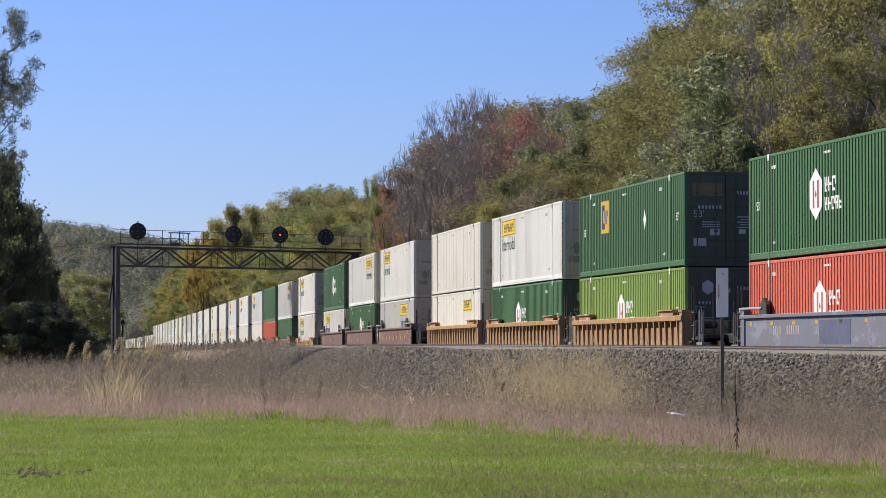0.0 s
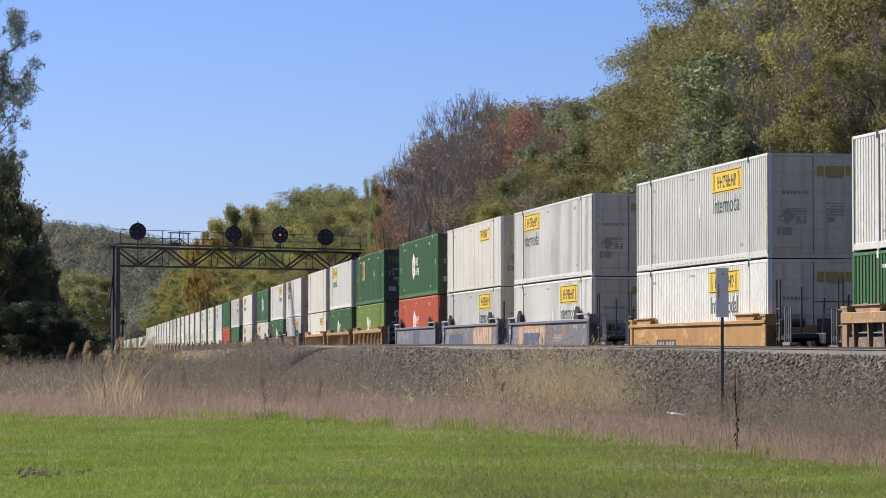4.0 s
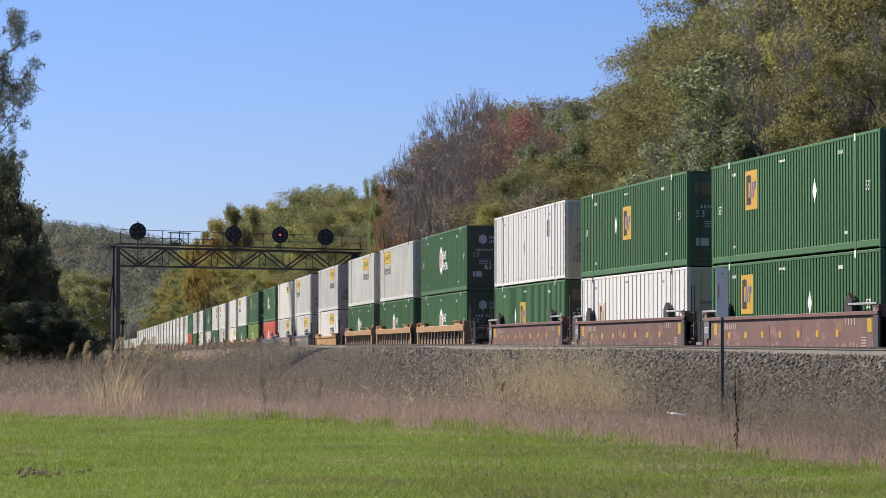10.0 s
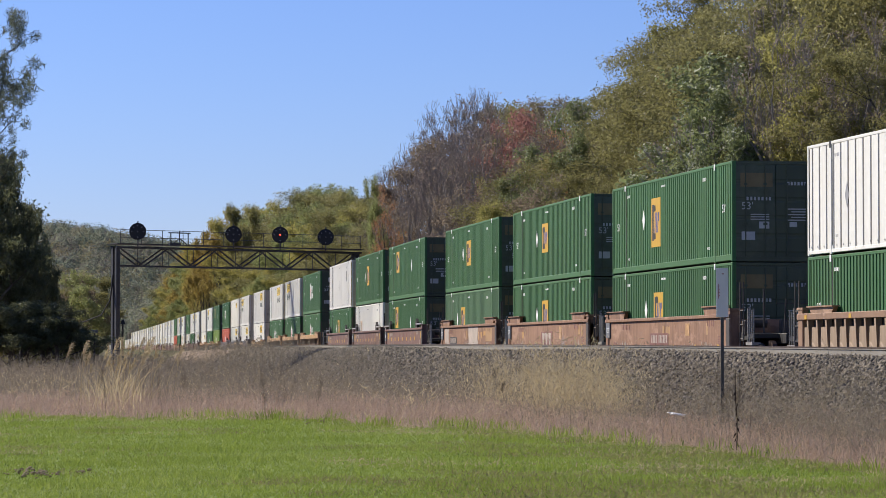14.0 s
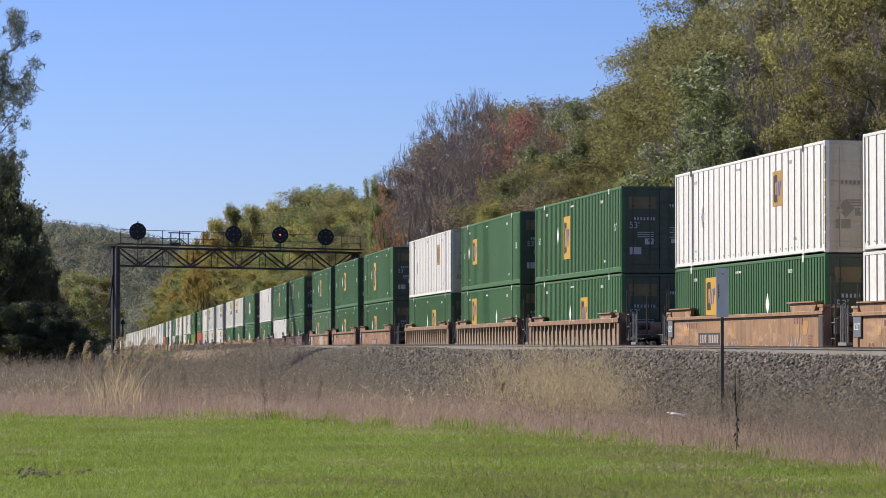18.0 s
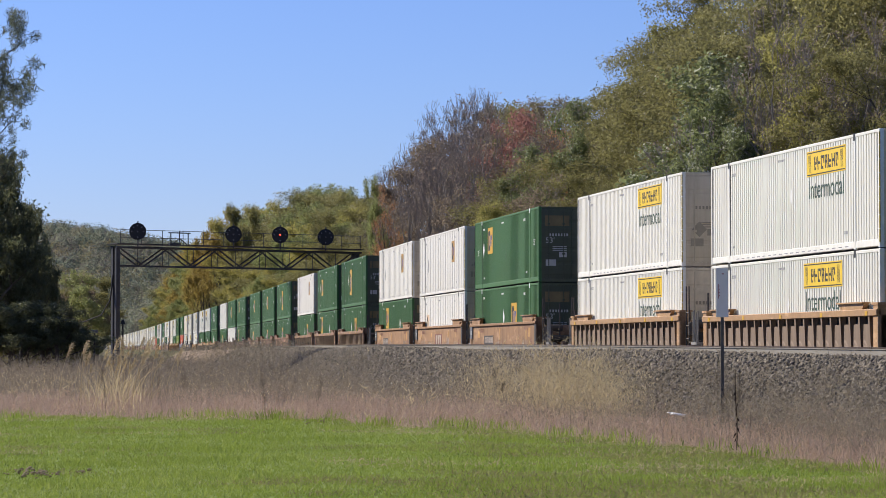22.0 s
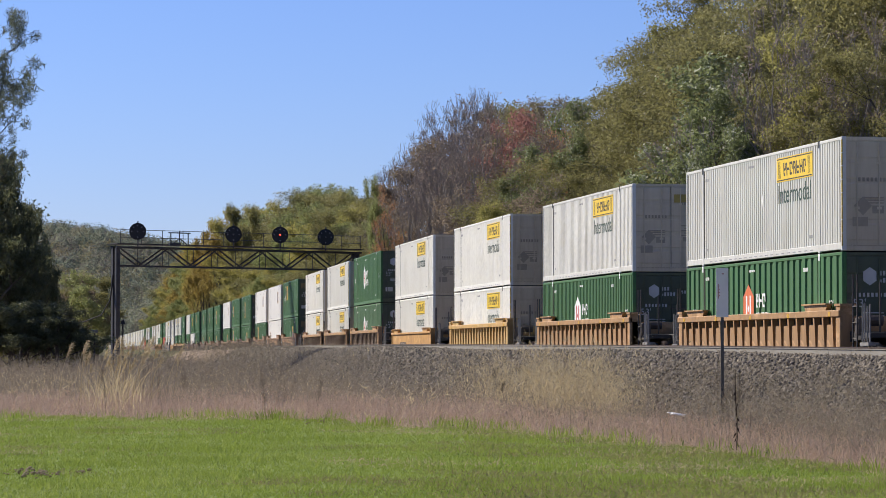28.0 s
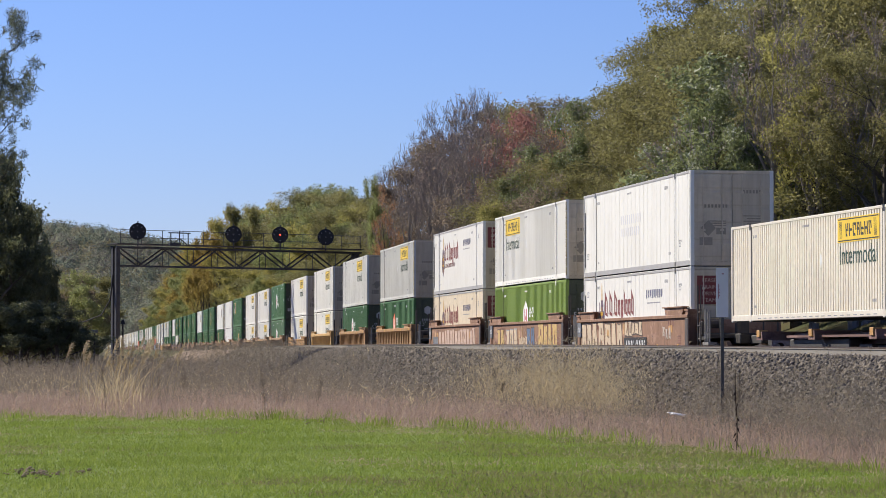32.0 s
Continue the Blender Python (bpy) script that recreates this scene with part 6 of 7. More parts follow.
    # straw grass before the ballast
    x, y = scatter(1300000, -2, 12, 55, 110, lambda x, y, q, r: (abs(x / y * 5453 - 195 - 40 * waves(x, y, 0.8)) < 185 * r.random(len(x))) & (abs(q + 9.3) < 1.5 * r.random(len(x)) ** 0.6) & (waves(x, y, 0.7) + waves(x, y, 0.3) > -0.9 + 0.8 * r.random(len(x))), 31)
    fuzz_field("straw_grass", x, y, 0.55 + 0.75 * rng.random(len(x)), 0.2, 0.013, M["straw"], "tall straw-yellow grass against the ballast", 32, 1.1)
    # taller grey weeds over the foot of the ballast
    x, y = scatter(260000, 2, 14, 46, 82, lambda x, y, q, r: (x / y * 5453 > 290 + 60 * r.random(len(x))) & (q > -10.6) & (q < -7.7 - 1.2 * r.random(len(x)) ** 2 + 0.35 * waves(x, y, 0.5)) & (waves(x, y, 0.45) + waves(x, y, 1.3) > -0.7 + 0.6 * r.random(len(x))), 61)
    fuzz_field("weeds", x, y, np.clip(0.62 + 0.22 * waves(x, y, 0.6) + 0.15 * waves(x, y, 0.23), 0.15, 1.1), 0.13, 0.009, M["grey_weed"], "grey dead weeds over the foot of the ballast", 62, 0.9)
    # long leaves of the reeds
    x, y = scatter(900000, -12, -6, 79, 89, lambda x, y, q, r: (abs(x / y + 0.1055) < 0.012 * r.random(len(x)) ** 0.5) & (r.random(len(x)) < 0.004), 63)
    blade_field("reed_leaves", x, y, rng.uniform(0.3, 1.5, len(x)) * (1.1 - 30 * abs(x / y + 0.104)), 0.02, 0.9, M["straw"], "long pale leaves of the reed clump", 64, category="reeds")
    x, y = scatter(9000, -60, 40, 38, 110, lambda x, y, q, r: (abs(y - lawn_edge(x)) < 0.9), 41)
    fuzz_field("weed_tufts", x, y, 0.12, 0.1, 0.02, M["low_green"], "green weed tufts at the lawn's edge", 42, 1.0)


def weed_stalk(height, seed, name="weed_stalk", plume=False):
    """A dry branching stalk; with a plume, a reed."""
    rng = random.Random(seed)
    root = tagged(new(name), "dry tan reed with a feathery plume" if plume else "dead brown branching weed stalk", "reed" if plume else "weed", "reeds" if plume else "weed stalks")
    bend = rng.uniform(0.02, 0.3) if plume else rng.uniform(-0.16, 0.16)
    pts = [Vector((bend * (i / 5) ** 2 * height, 0.05 * rng.uniform(-1, 1), height * i / 5)) for i in range(6)]
    sh = [rod(pts[i], pts[i + 1], 0.009 * (1 - i / 7), 0.009 * (1 - (i + 1) / 7), 4) for i in range(5)]
    if not plume:
        for i in range(20):
            a = pts[rng.randint(1, 4)].lerp(pts[5], rng.random() * 0.6)
            b = a + Vector((rng.uniform(-0.3, 0.3), rng.uniform(-0.2, 0.2), rng.uniform(0.1, 0.4))) * height * 0.4
            sh.append(rod(a, b, 0.004, 0.0015, 3))
            for k in range(4):
                c = a.lerp(b, 0.4 + 0.15 * k)
                sh.append(rod(c, c + Vector((rng.uniform(-0.08, 0.08), rng.uniform(-0.05, 0.05), rng.uniform(0, 0.1))), 0.004, 0.002, 3))
    part("stem", joined(*sh), M["grey_weed"] if not plume else M["straw"], root)
    if plume:
        fl = []
        top = pts[5]
        for i in range(110):
            a = pts[4].lerp(top, rng.random())
            d = Vector((0.5 * (1 if bend > 0 else -1) + rng.uniform(-0.5, 0.5), rng.uniform(-0.4, 0.4), rng.uniform(-0.3, 0.6))).normalized() * rng.uniform(0.06, 0.2)
            w = Vector((rng.uniform(-1, 1), rng.uniform(-1, 1), rng.uniform(-1, 1))) * 0.008
            fl.append(([tuple(a - w), tuple(a + w), tuple(a + d)], [[0, 1, 2]]))
        part("plume", joined(*fl), M["straw"], root)
    return root


# ------------------------------------------------------------ trees
def leaf_cloud(rng, centres, radii, count, size, shape=(1.0, 0.55)):
    """Leaf quads scattered in clumps: verts and faces."""
    n = len(centres)
    pick = rng.integers(0, n, count)
    d = rng.normal(size=(count, 3))
    d /= np.linalg.norm(d, axis=1)[:, None]
    r = radii[pick] * rng.random(count) ** 0.45 * np.where(rng.random(count) < 0.3, 1.15, 0.9)
    p = centres[pick] + d * r[:, None] * np.array([1, 1, 0.8])
    a = rng.normal(size=(count, 3))
    a /= np.linalg.norm(a, axis=1)[:, None]
    b = np.cross(a, rng.normal(size=(count, 3)))
    b /= np.linalg.norm(b, axis=1)[:, None]
    s = size * rng.uniform(0.6, 1.4, count)[:, None]
    V = np.stack([p - a * s * shape[0], p + b * s * shape[1] * 1.6, p + a * s * shape[0]], 1).reshape(-1, 3)
    F = (3 * np.arange(count)[:, None] + np.arange(3)[None]).astype(np.int32)
    return V, F


def tree(kind, height, spread, seed, leaves=7000, leaf=0.17, first=0.25, bare=0.0, bark="bark", shape=(1.0, 0.6), noun="", depth_most=3, clump=0.22):
    """A tree of trunk, limbs and a crown of many leaves; its foot at the origin."""
    rng = np.random.default_rng(seed)
    root = new("tree")
    tagged(root, noun, "tree", "trees on the hillside")
    sh, tips = [], []

    def grow(a, d, length, r, depth):
        steps = 3
        for _ in range(steps):
            d2 = (d + Vector(rng.normal(size=3)) * 0.16 + Vector((0, 0, 0.05))).normalized()
            b = a + d2 * length / steps
            if bare:
                r = max(r, 0.017)
            limb = rod(a, b, r, r * 0.8, 5 if depth < 2 else 3)
            sh.append((limb[0], limb[1][:-2]))
            a, d, r = b, d2, r * 0.8
            if depth >= 2:
                tips.append(tuple(a))
        if depth < depth_most:
            for _ in range(3):
                side = Vector(rng.normal(size=3))
                side.z = abs(side.z) * 0.5 + 0.1
                way = d * 1.15 + side.normalized() * 0.6 + Vector((0, 0, 0.3)) if bare else d * 0.75 + side.normalized() * 0.75
                grow(a, way.normalized(), length * rng.uniform(0.55, 0.78), r * 0.62, depth + 1)
        else:
            tips.append(tuple(a))

    r0 = height * 0.016
    trunk_top = Vector((rng.normal() * 0.3, rng.normal() * 0.3, height * first))
    sh.append(rod((0, 0, -0.6), trunk_top, r0 * 1.25, r0, 8))
    for k in range(6):
        w = k * 2.4 + rng.uniform(-0.5, 0.5)
        grow(trunk_top + Vector((0, 0, height * 0.07 * k)), Vector((math.cos(w) * spread / height * 1.6, math.sin(w) * spread / height * 1.6, 0.75)).normalized(), height * 0.22 * (1 - 0.06 * k), r0 * 0.5, 1)
    sh.append(rod(trunk_top, trunk_top + Vector((0, 0, height * 0.4)), r0, r0 * 0.4, 6))
    grow(trunk_top + Vector((0, 0, height * 0.38)), Vector((0, 0, 1)), height * 0.2, r0 * 0.4, 1)
    V, F = joined(*sh)
    V = np.array(V)
    T = np.array(tips)
    top = np.percentile(T[:, 2], 99)
    wide = np.percentile(np.hypot(T[:, 0], T[:, 1]), 96)
    grow_k = np.array([spread / wide, spread / wide, height * 0.96 / top])
    for arr in (V, T):
        f = np.clip(arr[:, 2:3] / (height * first), 0.0, 1)
        arr *= np.concatenate([1 + (grow_k[0] - 1) * f, 1 + (grow_k[1] - 1) * f, np.full((len(arr), 1), grow_k[2])], 1)
    part("trunk", (V.tolist(), F), M[bark], root)
    if leaves:
        rad = rng.uniform(0.5, 1.0, len(T)) * spread * (0.07 if bare else clump)
        V, F = leaf_cloud(rng, T, rad, leaves, leaf, shape)
        ob = fast_mesh_object("crown", V, F, M["leaf_" + kind], root)
    return root


PROTO = {}


def proto(key, **kw):
    PROTO[key] = tree(**kw)
    PROTO[key].matrix_basis = pose(0, 0, -400)


PLACED = set()


def plant(key, bearing, dist, top, turn, grow=1.0, label="", sink=0.0):
    """A copy of a tree out at that bearing (sideways per metre ahead) and distance, its top at that height."""
    x, y = bearing * dist, dist
    z = float(ground_z(x, y)) - sink
    src, h = PROTO[key], HEIGHTS[key]
    k = max(0.3, (top - z) / h)
    m = pose(x, y, z, 0, 0, turn) @ Matrix.Diagonal((k * grow, k * grow, k, 1))
    if key in PLACED:
        ob = copy_thing(src, m)
    else:
        ob = src
        PLACED.add(key)
    ob.matrix_basis = m
    if label:
        ob["label"] = label
    return ob


HEIGHTS = {}
NOUN = {"olive": "broadleaf tree with dense olive-green autumn foliage", "green": "broadleaf tree with green leaves", "silver": "poplar-like tree with silvery green leaves",
        "yellow": "tree with yellow-green autumn leaves", "rust": "tree with thin rust-brown autumn leaves", "orange": "small tree with orange autumn leaves", "gold": "tree with golden-yellow autumn leaves", "lemon": "tree with pale yellow-green autumn leaves", "red": "small maple with red autumn leaves", "brown": "nearly bare tree with brown twigs", "dark": "dark shaded tree beside the valley"}


def build_trees():
    rng = random.Random(11)
    for key, kind, h, sp, n, leaf, deep in (("olive_a", "olive", 18, 5.5, 21000, 0.097, 3), ("olive_b", "olive", 17, 6.0, 18000, 0.093, 4), ("green_a", "green", 15, 4.5, 18000, 0.09, 3),
                                           ("silver_a", "silver", 14, 3.4, 13000, 0.09, 3), ("yellow_a", "yellow", 16, 4.6, 18000, 0.09, 3), ("rust_a", "rust", 16, 4.8, 9000, 0.10, 4),
                                           ("red_a", "red", 12, 4.2, 3600, 0.10, 4), ("orange_a", "orange", 12, 3.4, 3200, 0.10, 3), ("bare_a", "brown", 17, 5.2, 1500, 0.07, 5), ("bare_b", "rust", 16, 5.2, 3800, 0.08, 5), ("dark_a", "dark", 14, 5.0, 15000, 0.14, 3)):
        HEIGHTS[key] = h
        bare = 1 if deep == 5 else 0
        proto(key, kind=kind, height=h, spread=sp, seed=len(key) * 7 + int(h * 10 + sp), leaves=n, leaf=leaf, bare=bare, bark="pale_bark" if deep > 3 else "bark", noun=NOUN["brown" if bare else kind], first=0.2, depth_most=deep)
    for key, kind, h, sp in (("olive_far", "olive", 18, 5.5), ("green_far", "green", 16, 5.0), ("yellow_far", "lemon", 17, 5.0), ("rust_far", "rust", 16, 5.0), ("dark_far", "olive", 14, 5.0), ("ochre_far", "gold", 15, 5.0)):
        HEIGHTS[key] = h
        proto(key, kind=kind, height=h, spread=sp, seed=len(key) * 9 + int(h * 10 + sp), leaves=15000, leaf=0.13, noun=NOUN[kind], first=0.14, depth_most=3, clump=0.24)
    skyline = ((0.148, -0.119), (0.12, -0.1185), (0.10, -0.117), (0.0845, -0.1125), (0.0730, -0.1090), (0.0600, -0.0985), (0.0515, -0.0835), (0.0370, -0.0825), (0.0200, -0.0785),
               (0.0100, -0.0835), (-0.006, -0.0750), (-0.0165, -0.0610), (-0.025, -0.0535), (-0.045, -0.052), (-0.05, -0.0475), (-0.066, -0.0450), (-0.076, -0.0365), (-0.082, -0.0335), (-0.086, -0.03), (-0.092, -0.022), (-0.1, -0.012), (-0.12, -0.008))
    sk_b, sk_e = np.array([a for a, b in skyline])[::-1], np.array([-b for a, b in skyline])[::-1]

    def kinds_at(b):
        if b > 0.09:
            return ("olive_a", "olive_b", "olive_b", "yellow_a", "bare_b", "olive_b", "olive_a", "olive_a")
        if b > 0.045:
            return ("olive_a", "olive_b", "olive_a", "olive_b", "yellow_a")
        if b > 0.022:
            return ("rust_a", "olive_b", "rust_a", "bare_b")
        if b > -0.02:
            return ("bare_a", "bare_b", "bare_a", "bare_b", "rust_a" if b > -0.008 else "bare_a")
        if b > -0.05:
            return ("olive_a", "green_a", "yellow_a", "olive_b")
        if b > -0.069:
            return ("olive_a", "green_a", "yellow_a", "olive_b")
        return ("yellow_a", "olive_a", "yellow_a", "green_a", "ochre_far")

    # the wood beyond the track, row behind row up the hillside
    for row, (side, share) in enumerate(((10.0, 0.74), (15.0, 0.9), (21.0, 0.985), (30.0, 1.0))):
        y = 96.0 + row * 5
        while y < 1150:
            x = float(np.interp(y, LINE_Y, LINE_X)) + side + rng.uniform(-2.0, 2.5)
            b = x / y
            if -0.13 < b < 0.152:
                e = min(float(np.interp(b, sk_b, sk_e)), float(np.interp(b - 2.2 / y, sk_b, sk_e)) + 0.004) * share * rng.uniform(0.96, 1.03)
                if row == 0:
                    e *= rng.uniform(0.72, 1.0)
                top = 0.6 + e * y
                g = float(ground_z(x, y))
                if top - g > 3.0:
                    key = rng.choice(kinds_at(b))
                    if y > 320 and not (key == "bare_a" and y < 520):
                        key = {"g": "green_far", "y": "yellow_far", "r": "rust_far", "b": "bare_a"}.get(key[0], key if key == "ochre_far" else "olive_far")
                    plant(key, b, y, min(top, g + 27), rng.uniform(0, 360), rng.uniform(0.95, 1.3) * max(1.0, 15.0 / max(6.0, top - g)) ** 0.4)
            y += (3.6 + row * 0.8) * (1 + (y / 230) ** 1.6) * rng.uniform(0.8, 1.2)
    # low trees along the far stretch of the track
    for i in range(46):
        y = rng.uniform(290, 720)
        x = float(np.interp(y, LINE_Y, LINE_X)) + rng.uniform(6.5, 11.0)
        if -0.1 < x / y < -0.03:
            plant(rng.choice(("yellow_far", "olive_far", "green_far", "olive_far", "ochre_far")), x / y, y, float(ground_z(x, y)) + rng.uniform(6.0, 10.0), rng.uniform(0, 360), 1.5)
    # single trees that stand out
    for key, b, d, e, grow in (("silver_a", 0.0835, 118, 0.098, 1.2), ("silver_a", 0.091, 116, 0.088, 1.1), ("yellow_a", 0.120, 112, 0.098, 0.9), ("silver_a", 0.0290, 190, 0.0680, 1.1), ("silver_a", 0.0340, 200, 0.060, 1.1), ("red_a", 0.0255, 235, 0.0800, 0.8), ("red_a", 0.0215, 238, 0.079, 0.7), ("red_a", 0.0305, 232, 0.0795, 0.8), ("red_a", 0.0185, 238, 0.070, 0.7),
                               ("yellow_a", 0.0125, 178, 0.050, 0.9), ("yellow_a", 0.0165, 180, 0.046, 0.9), ("silver_a", 0.093, 112, 0.074, 0.9), ("orange_a", -0.0185, 250, 0.055, 0.4), ("green_a", -0.0212, 255, 0.058, 0.4), ("bare_a", 0.006, 225, 0.0855, 0.9), ("bare_a", 0.002, 232, 0.083, 0.8),
                               ("bare_a", -0.004, 236, 0.077, 0.7), ("bare_a", 0.013, 222, 0.0855, 0.9), ("bare_a", -0.0105, 240, 0.069, 0.6), ("bare_a", 0.009, 228, 0.087, 0.7), ("silver_a", 0.041, 185, 0.0825, 0.8), ("yellow_far", -0.0790, 620, 0.0345, 0.7), ("ochre_far", -0.0752, 600, 0.0400, 0.5), ("yellow_far", -0.0670, 560, 0.0440, 0.9), ("ochre_far", -0.0715, 575, 0.0435, 0.6), ("ochre_far", -0.0775, 590, 0.0375, 0.5), ("dark_far", -0.0655, 545, 0.0478, 0.45), ("dark_far", -0.0625, 548, 0.0470, 0.4), ("orange_a", 0.0385, 195, 0.076, 0.5),
                               ("olive_b", 0.099, 120, 0.081, 0.9), ("olive_a", 0.112, 122, 0.092, 1.0), ("yellow_a", 0.121, 124, 0.105, 1.0), ("olive_b", 0.131, 120, 0.108, 1.0), ("olive_a", 0.104, 125, 0.092, 0.9), ("olive_b", 0.141, 116, 0.10, 0.9), ("olive_b", 0.137, 128, 0.142, 1.0), ("olive_a", 0.149, 124, 0.142, 1.0), ("yellow_a", 0.127, 132, 0.130, 1.0), ("olive_a", 0.143, 108, 0.100, 1.0), ("bare_a", 0.108, 114, 0.118, 0.9), ("bare_a", 0.121, 112, 0.108, 0.9), ("bare_b", 0.133, 110, 0.112, 0.9)):
        plant(key, b, d, 0.6 + e * d, rng.uniform(0, 360), grow)
    # the dark trees on the near side of the valley
    for b, d, e, grow in ((-0.150, 172, 0.070, 0.8), (-0.1425, 180, 0.061, 0.65), (-0.1370, 188, 0.052, 0.55), (-0.1330, 195, 0.043, 0.5), (-0.1295, 205, 0.030, 0.5), (-0.146, 196, 0.064, 0.9), (-0.139, 204, 0.046, 0.7),
                          (-0.133, 214, 0.034, 0.6), (-0.157, 180, 0.062, 1.0), (-0.1265, 215, 0.018, 0.7), (-0.15, 215, 0.062, 1.1), (-0.143, 175, 0.036, 0.8), (-0.135, 178, 0.030, 0.7), (-0.1285, 186, 0.020, 0.7), (-0.1355, 180, 0.0525, 0.4), (-0.1305, 184, 0.0455, 0.38), (-0.1265, 188, 0.037, 0.36), (-0.1385, 176, 0.0585, 0.4)):
        plant("dark_a", b - 0.002, d, 0.6 + e * d, rng.uniform(0, 360), grow)
    for i in range(30):
        d = rng.uniform(255, 600)
        b = rng.uniform(-0.148, -0.1115)
        if float(offset_at(b * d, d)) < -14:
            plant(rng.choice(("dark_far", "olive_far", "rust_far", "green_far")), b, d, 0.6 + d * rng.uniform(0.012, 0.028), rng.uniform(0, 360), 1.1)
    HEIGHTS["willow"] = 20
    PROTO["willow"] = tree("willow", 20, 6.0, 77, 15000, 0.17, 0.3, 0.0, "bark", (1.0, 0.14), "tall tree with narrow drooping grey-green leaves", clump=0.1)
    plant("willow", -0.1665, 162, 0.6 + 0.130 * 162, 40)
    plant("willow", -0.163, 168, 0.6 + 0.082 * 168, 160, 0.9)
    plant("willow", -0.1600, 164, 0.6 + 0.092 * 164, 75, 0.8)
    plant("willow", -0.1570, 160, 0.6 + 0.115 * 160, 250, 0.75)
    HEIGHTS["shrub"] = 3
    PROTO["shrub"] = tree("olive", 3, 1.6, 78, 5000, 0.09, 0.06, 0.0, "bark", (1.0, 0.6), "dense olive shrub at the foot of the trees")
    for i in range(9):
        plant("dark_a", -0.148 + 0.0027 * i, rng.uniform(160, 168), 0.6 + rng.uniform(0.8, 2.2), rng.uniform(0, 360), 1.7)
    for i in range(34):
        plant("shrub", rng.uniform(-0.156, -0.124), rng.uniform(168, 215), 0.6 + rng.uniform(0.4, 2.2), rng.uniform(0, 360), 1.1)
    for k in PROTO:
        if k not in PLACED:
            for o in (*PROTO[k].children, PROTO[k]):
                bpy.data.objects.remove(o)


def build_far_woods():
    """Wooded hills at the end of the valley: thousands of crowns of leaf clumps, kind by kind."""
    rng = np.random.default_rng(21)
    n = 3600
    y = np.where(rng.random(n) < 0.72, rng.uniform(1380, 2250, n), rng.uniform(620, 1380, n))
    b = rng.uniform(-0.150, -0.060, n)
    x = b * y
    q = offset_at(x, y)
    ok = (y > 1350) | (q < -40) | (q > 20)
    x, y = x[ok], y[ok]
    n, m = len(x), 430
    foot = np.stack([x, y, ground_z(x, y)], -1)
    d = rng.normal(size=(n, m, 3))
    d /= np.linalg.norm(d, axis=2)[:, :, None]
    lump = 1 + 0.28 * np.sin(d[:, :, :1] * 5 + d[:, :, 1:2] * 4 + rng.uniform(0, 6, (n, 1, 1)))
    size = rng.uniform(0.6, 1.35, (n, 1, 1))
    c = foot[:, None, :] + d * lump * size * np.array([4.0, 4.0, 5.6]) + np.array([0, 0, 6.5]) * size
    pick = rng.random(n)
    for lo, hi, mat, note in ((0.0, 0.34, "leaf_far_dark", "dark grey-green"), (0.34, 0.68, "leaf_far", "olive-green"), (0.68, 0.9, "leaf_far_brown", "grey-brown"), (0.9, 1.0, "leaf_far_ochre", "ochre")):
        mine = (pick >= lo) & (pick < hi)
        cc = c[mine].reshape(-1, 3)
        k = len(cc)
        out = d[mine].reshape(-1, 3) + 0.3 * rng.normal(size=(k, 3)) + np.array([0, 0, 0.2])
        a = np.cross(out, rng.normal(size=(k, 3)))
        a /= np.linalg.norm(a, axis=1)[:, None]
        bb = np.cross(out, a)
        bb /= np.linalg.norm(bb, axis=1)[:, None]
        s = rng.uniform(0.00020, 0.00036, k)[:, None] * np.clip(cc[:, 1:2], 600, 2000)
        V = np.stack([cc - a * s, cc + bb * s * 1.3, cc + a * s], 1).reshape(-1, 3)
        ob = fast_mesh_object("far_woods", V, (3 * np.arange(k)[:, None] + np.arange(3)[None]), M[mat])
        tagged(ob, "distant haze-toned wooded hills with " + note + " autumn crowns", "woods", kind="stuff")


# greyed, lifted leaf tones: distance haze is mixed into these colours
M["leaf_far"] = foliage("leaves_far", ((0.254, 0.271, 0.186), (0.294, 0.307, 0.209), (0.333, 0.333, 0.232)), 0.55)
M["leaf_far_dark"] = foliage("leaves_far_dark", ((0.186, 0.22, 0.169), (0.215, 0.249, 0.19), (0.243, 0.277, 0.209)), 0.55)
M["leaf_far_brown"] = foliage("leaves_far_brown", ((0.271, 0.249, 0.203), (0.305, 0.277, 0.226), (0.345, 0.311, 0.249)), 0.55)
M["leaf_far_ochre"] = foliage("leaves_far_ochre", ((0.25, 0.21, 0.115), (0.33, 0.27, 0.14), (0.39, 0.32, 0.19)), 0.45)


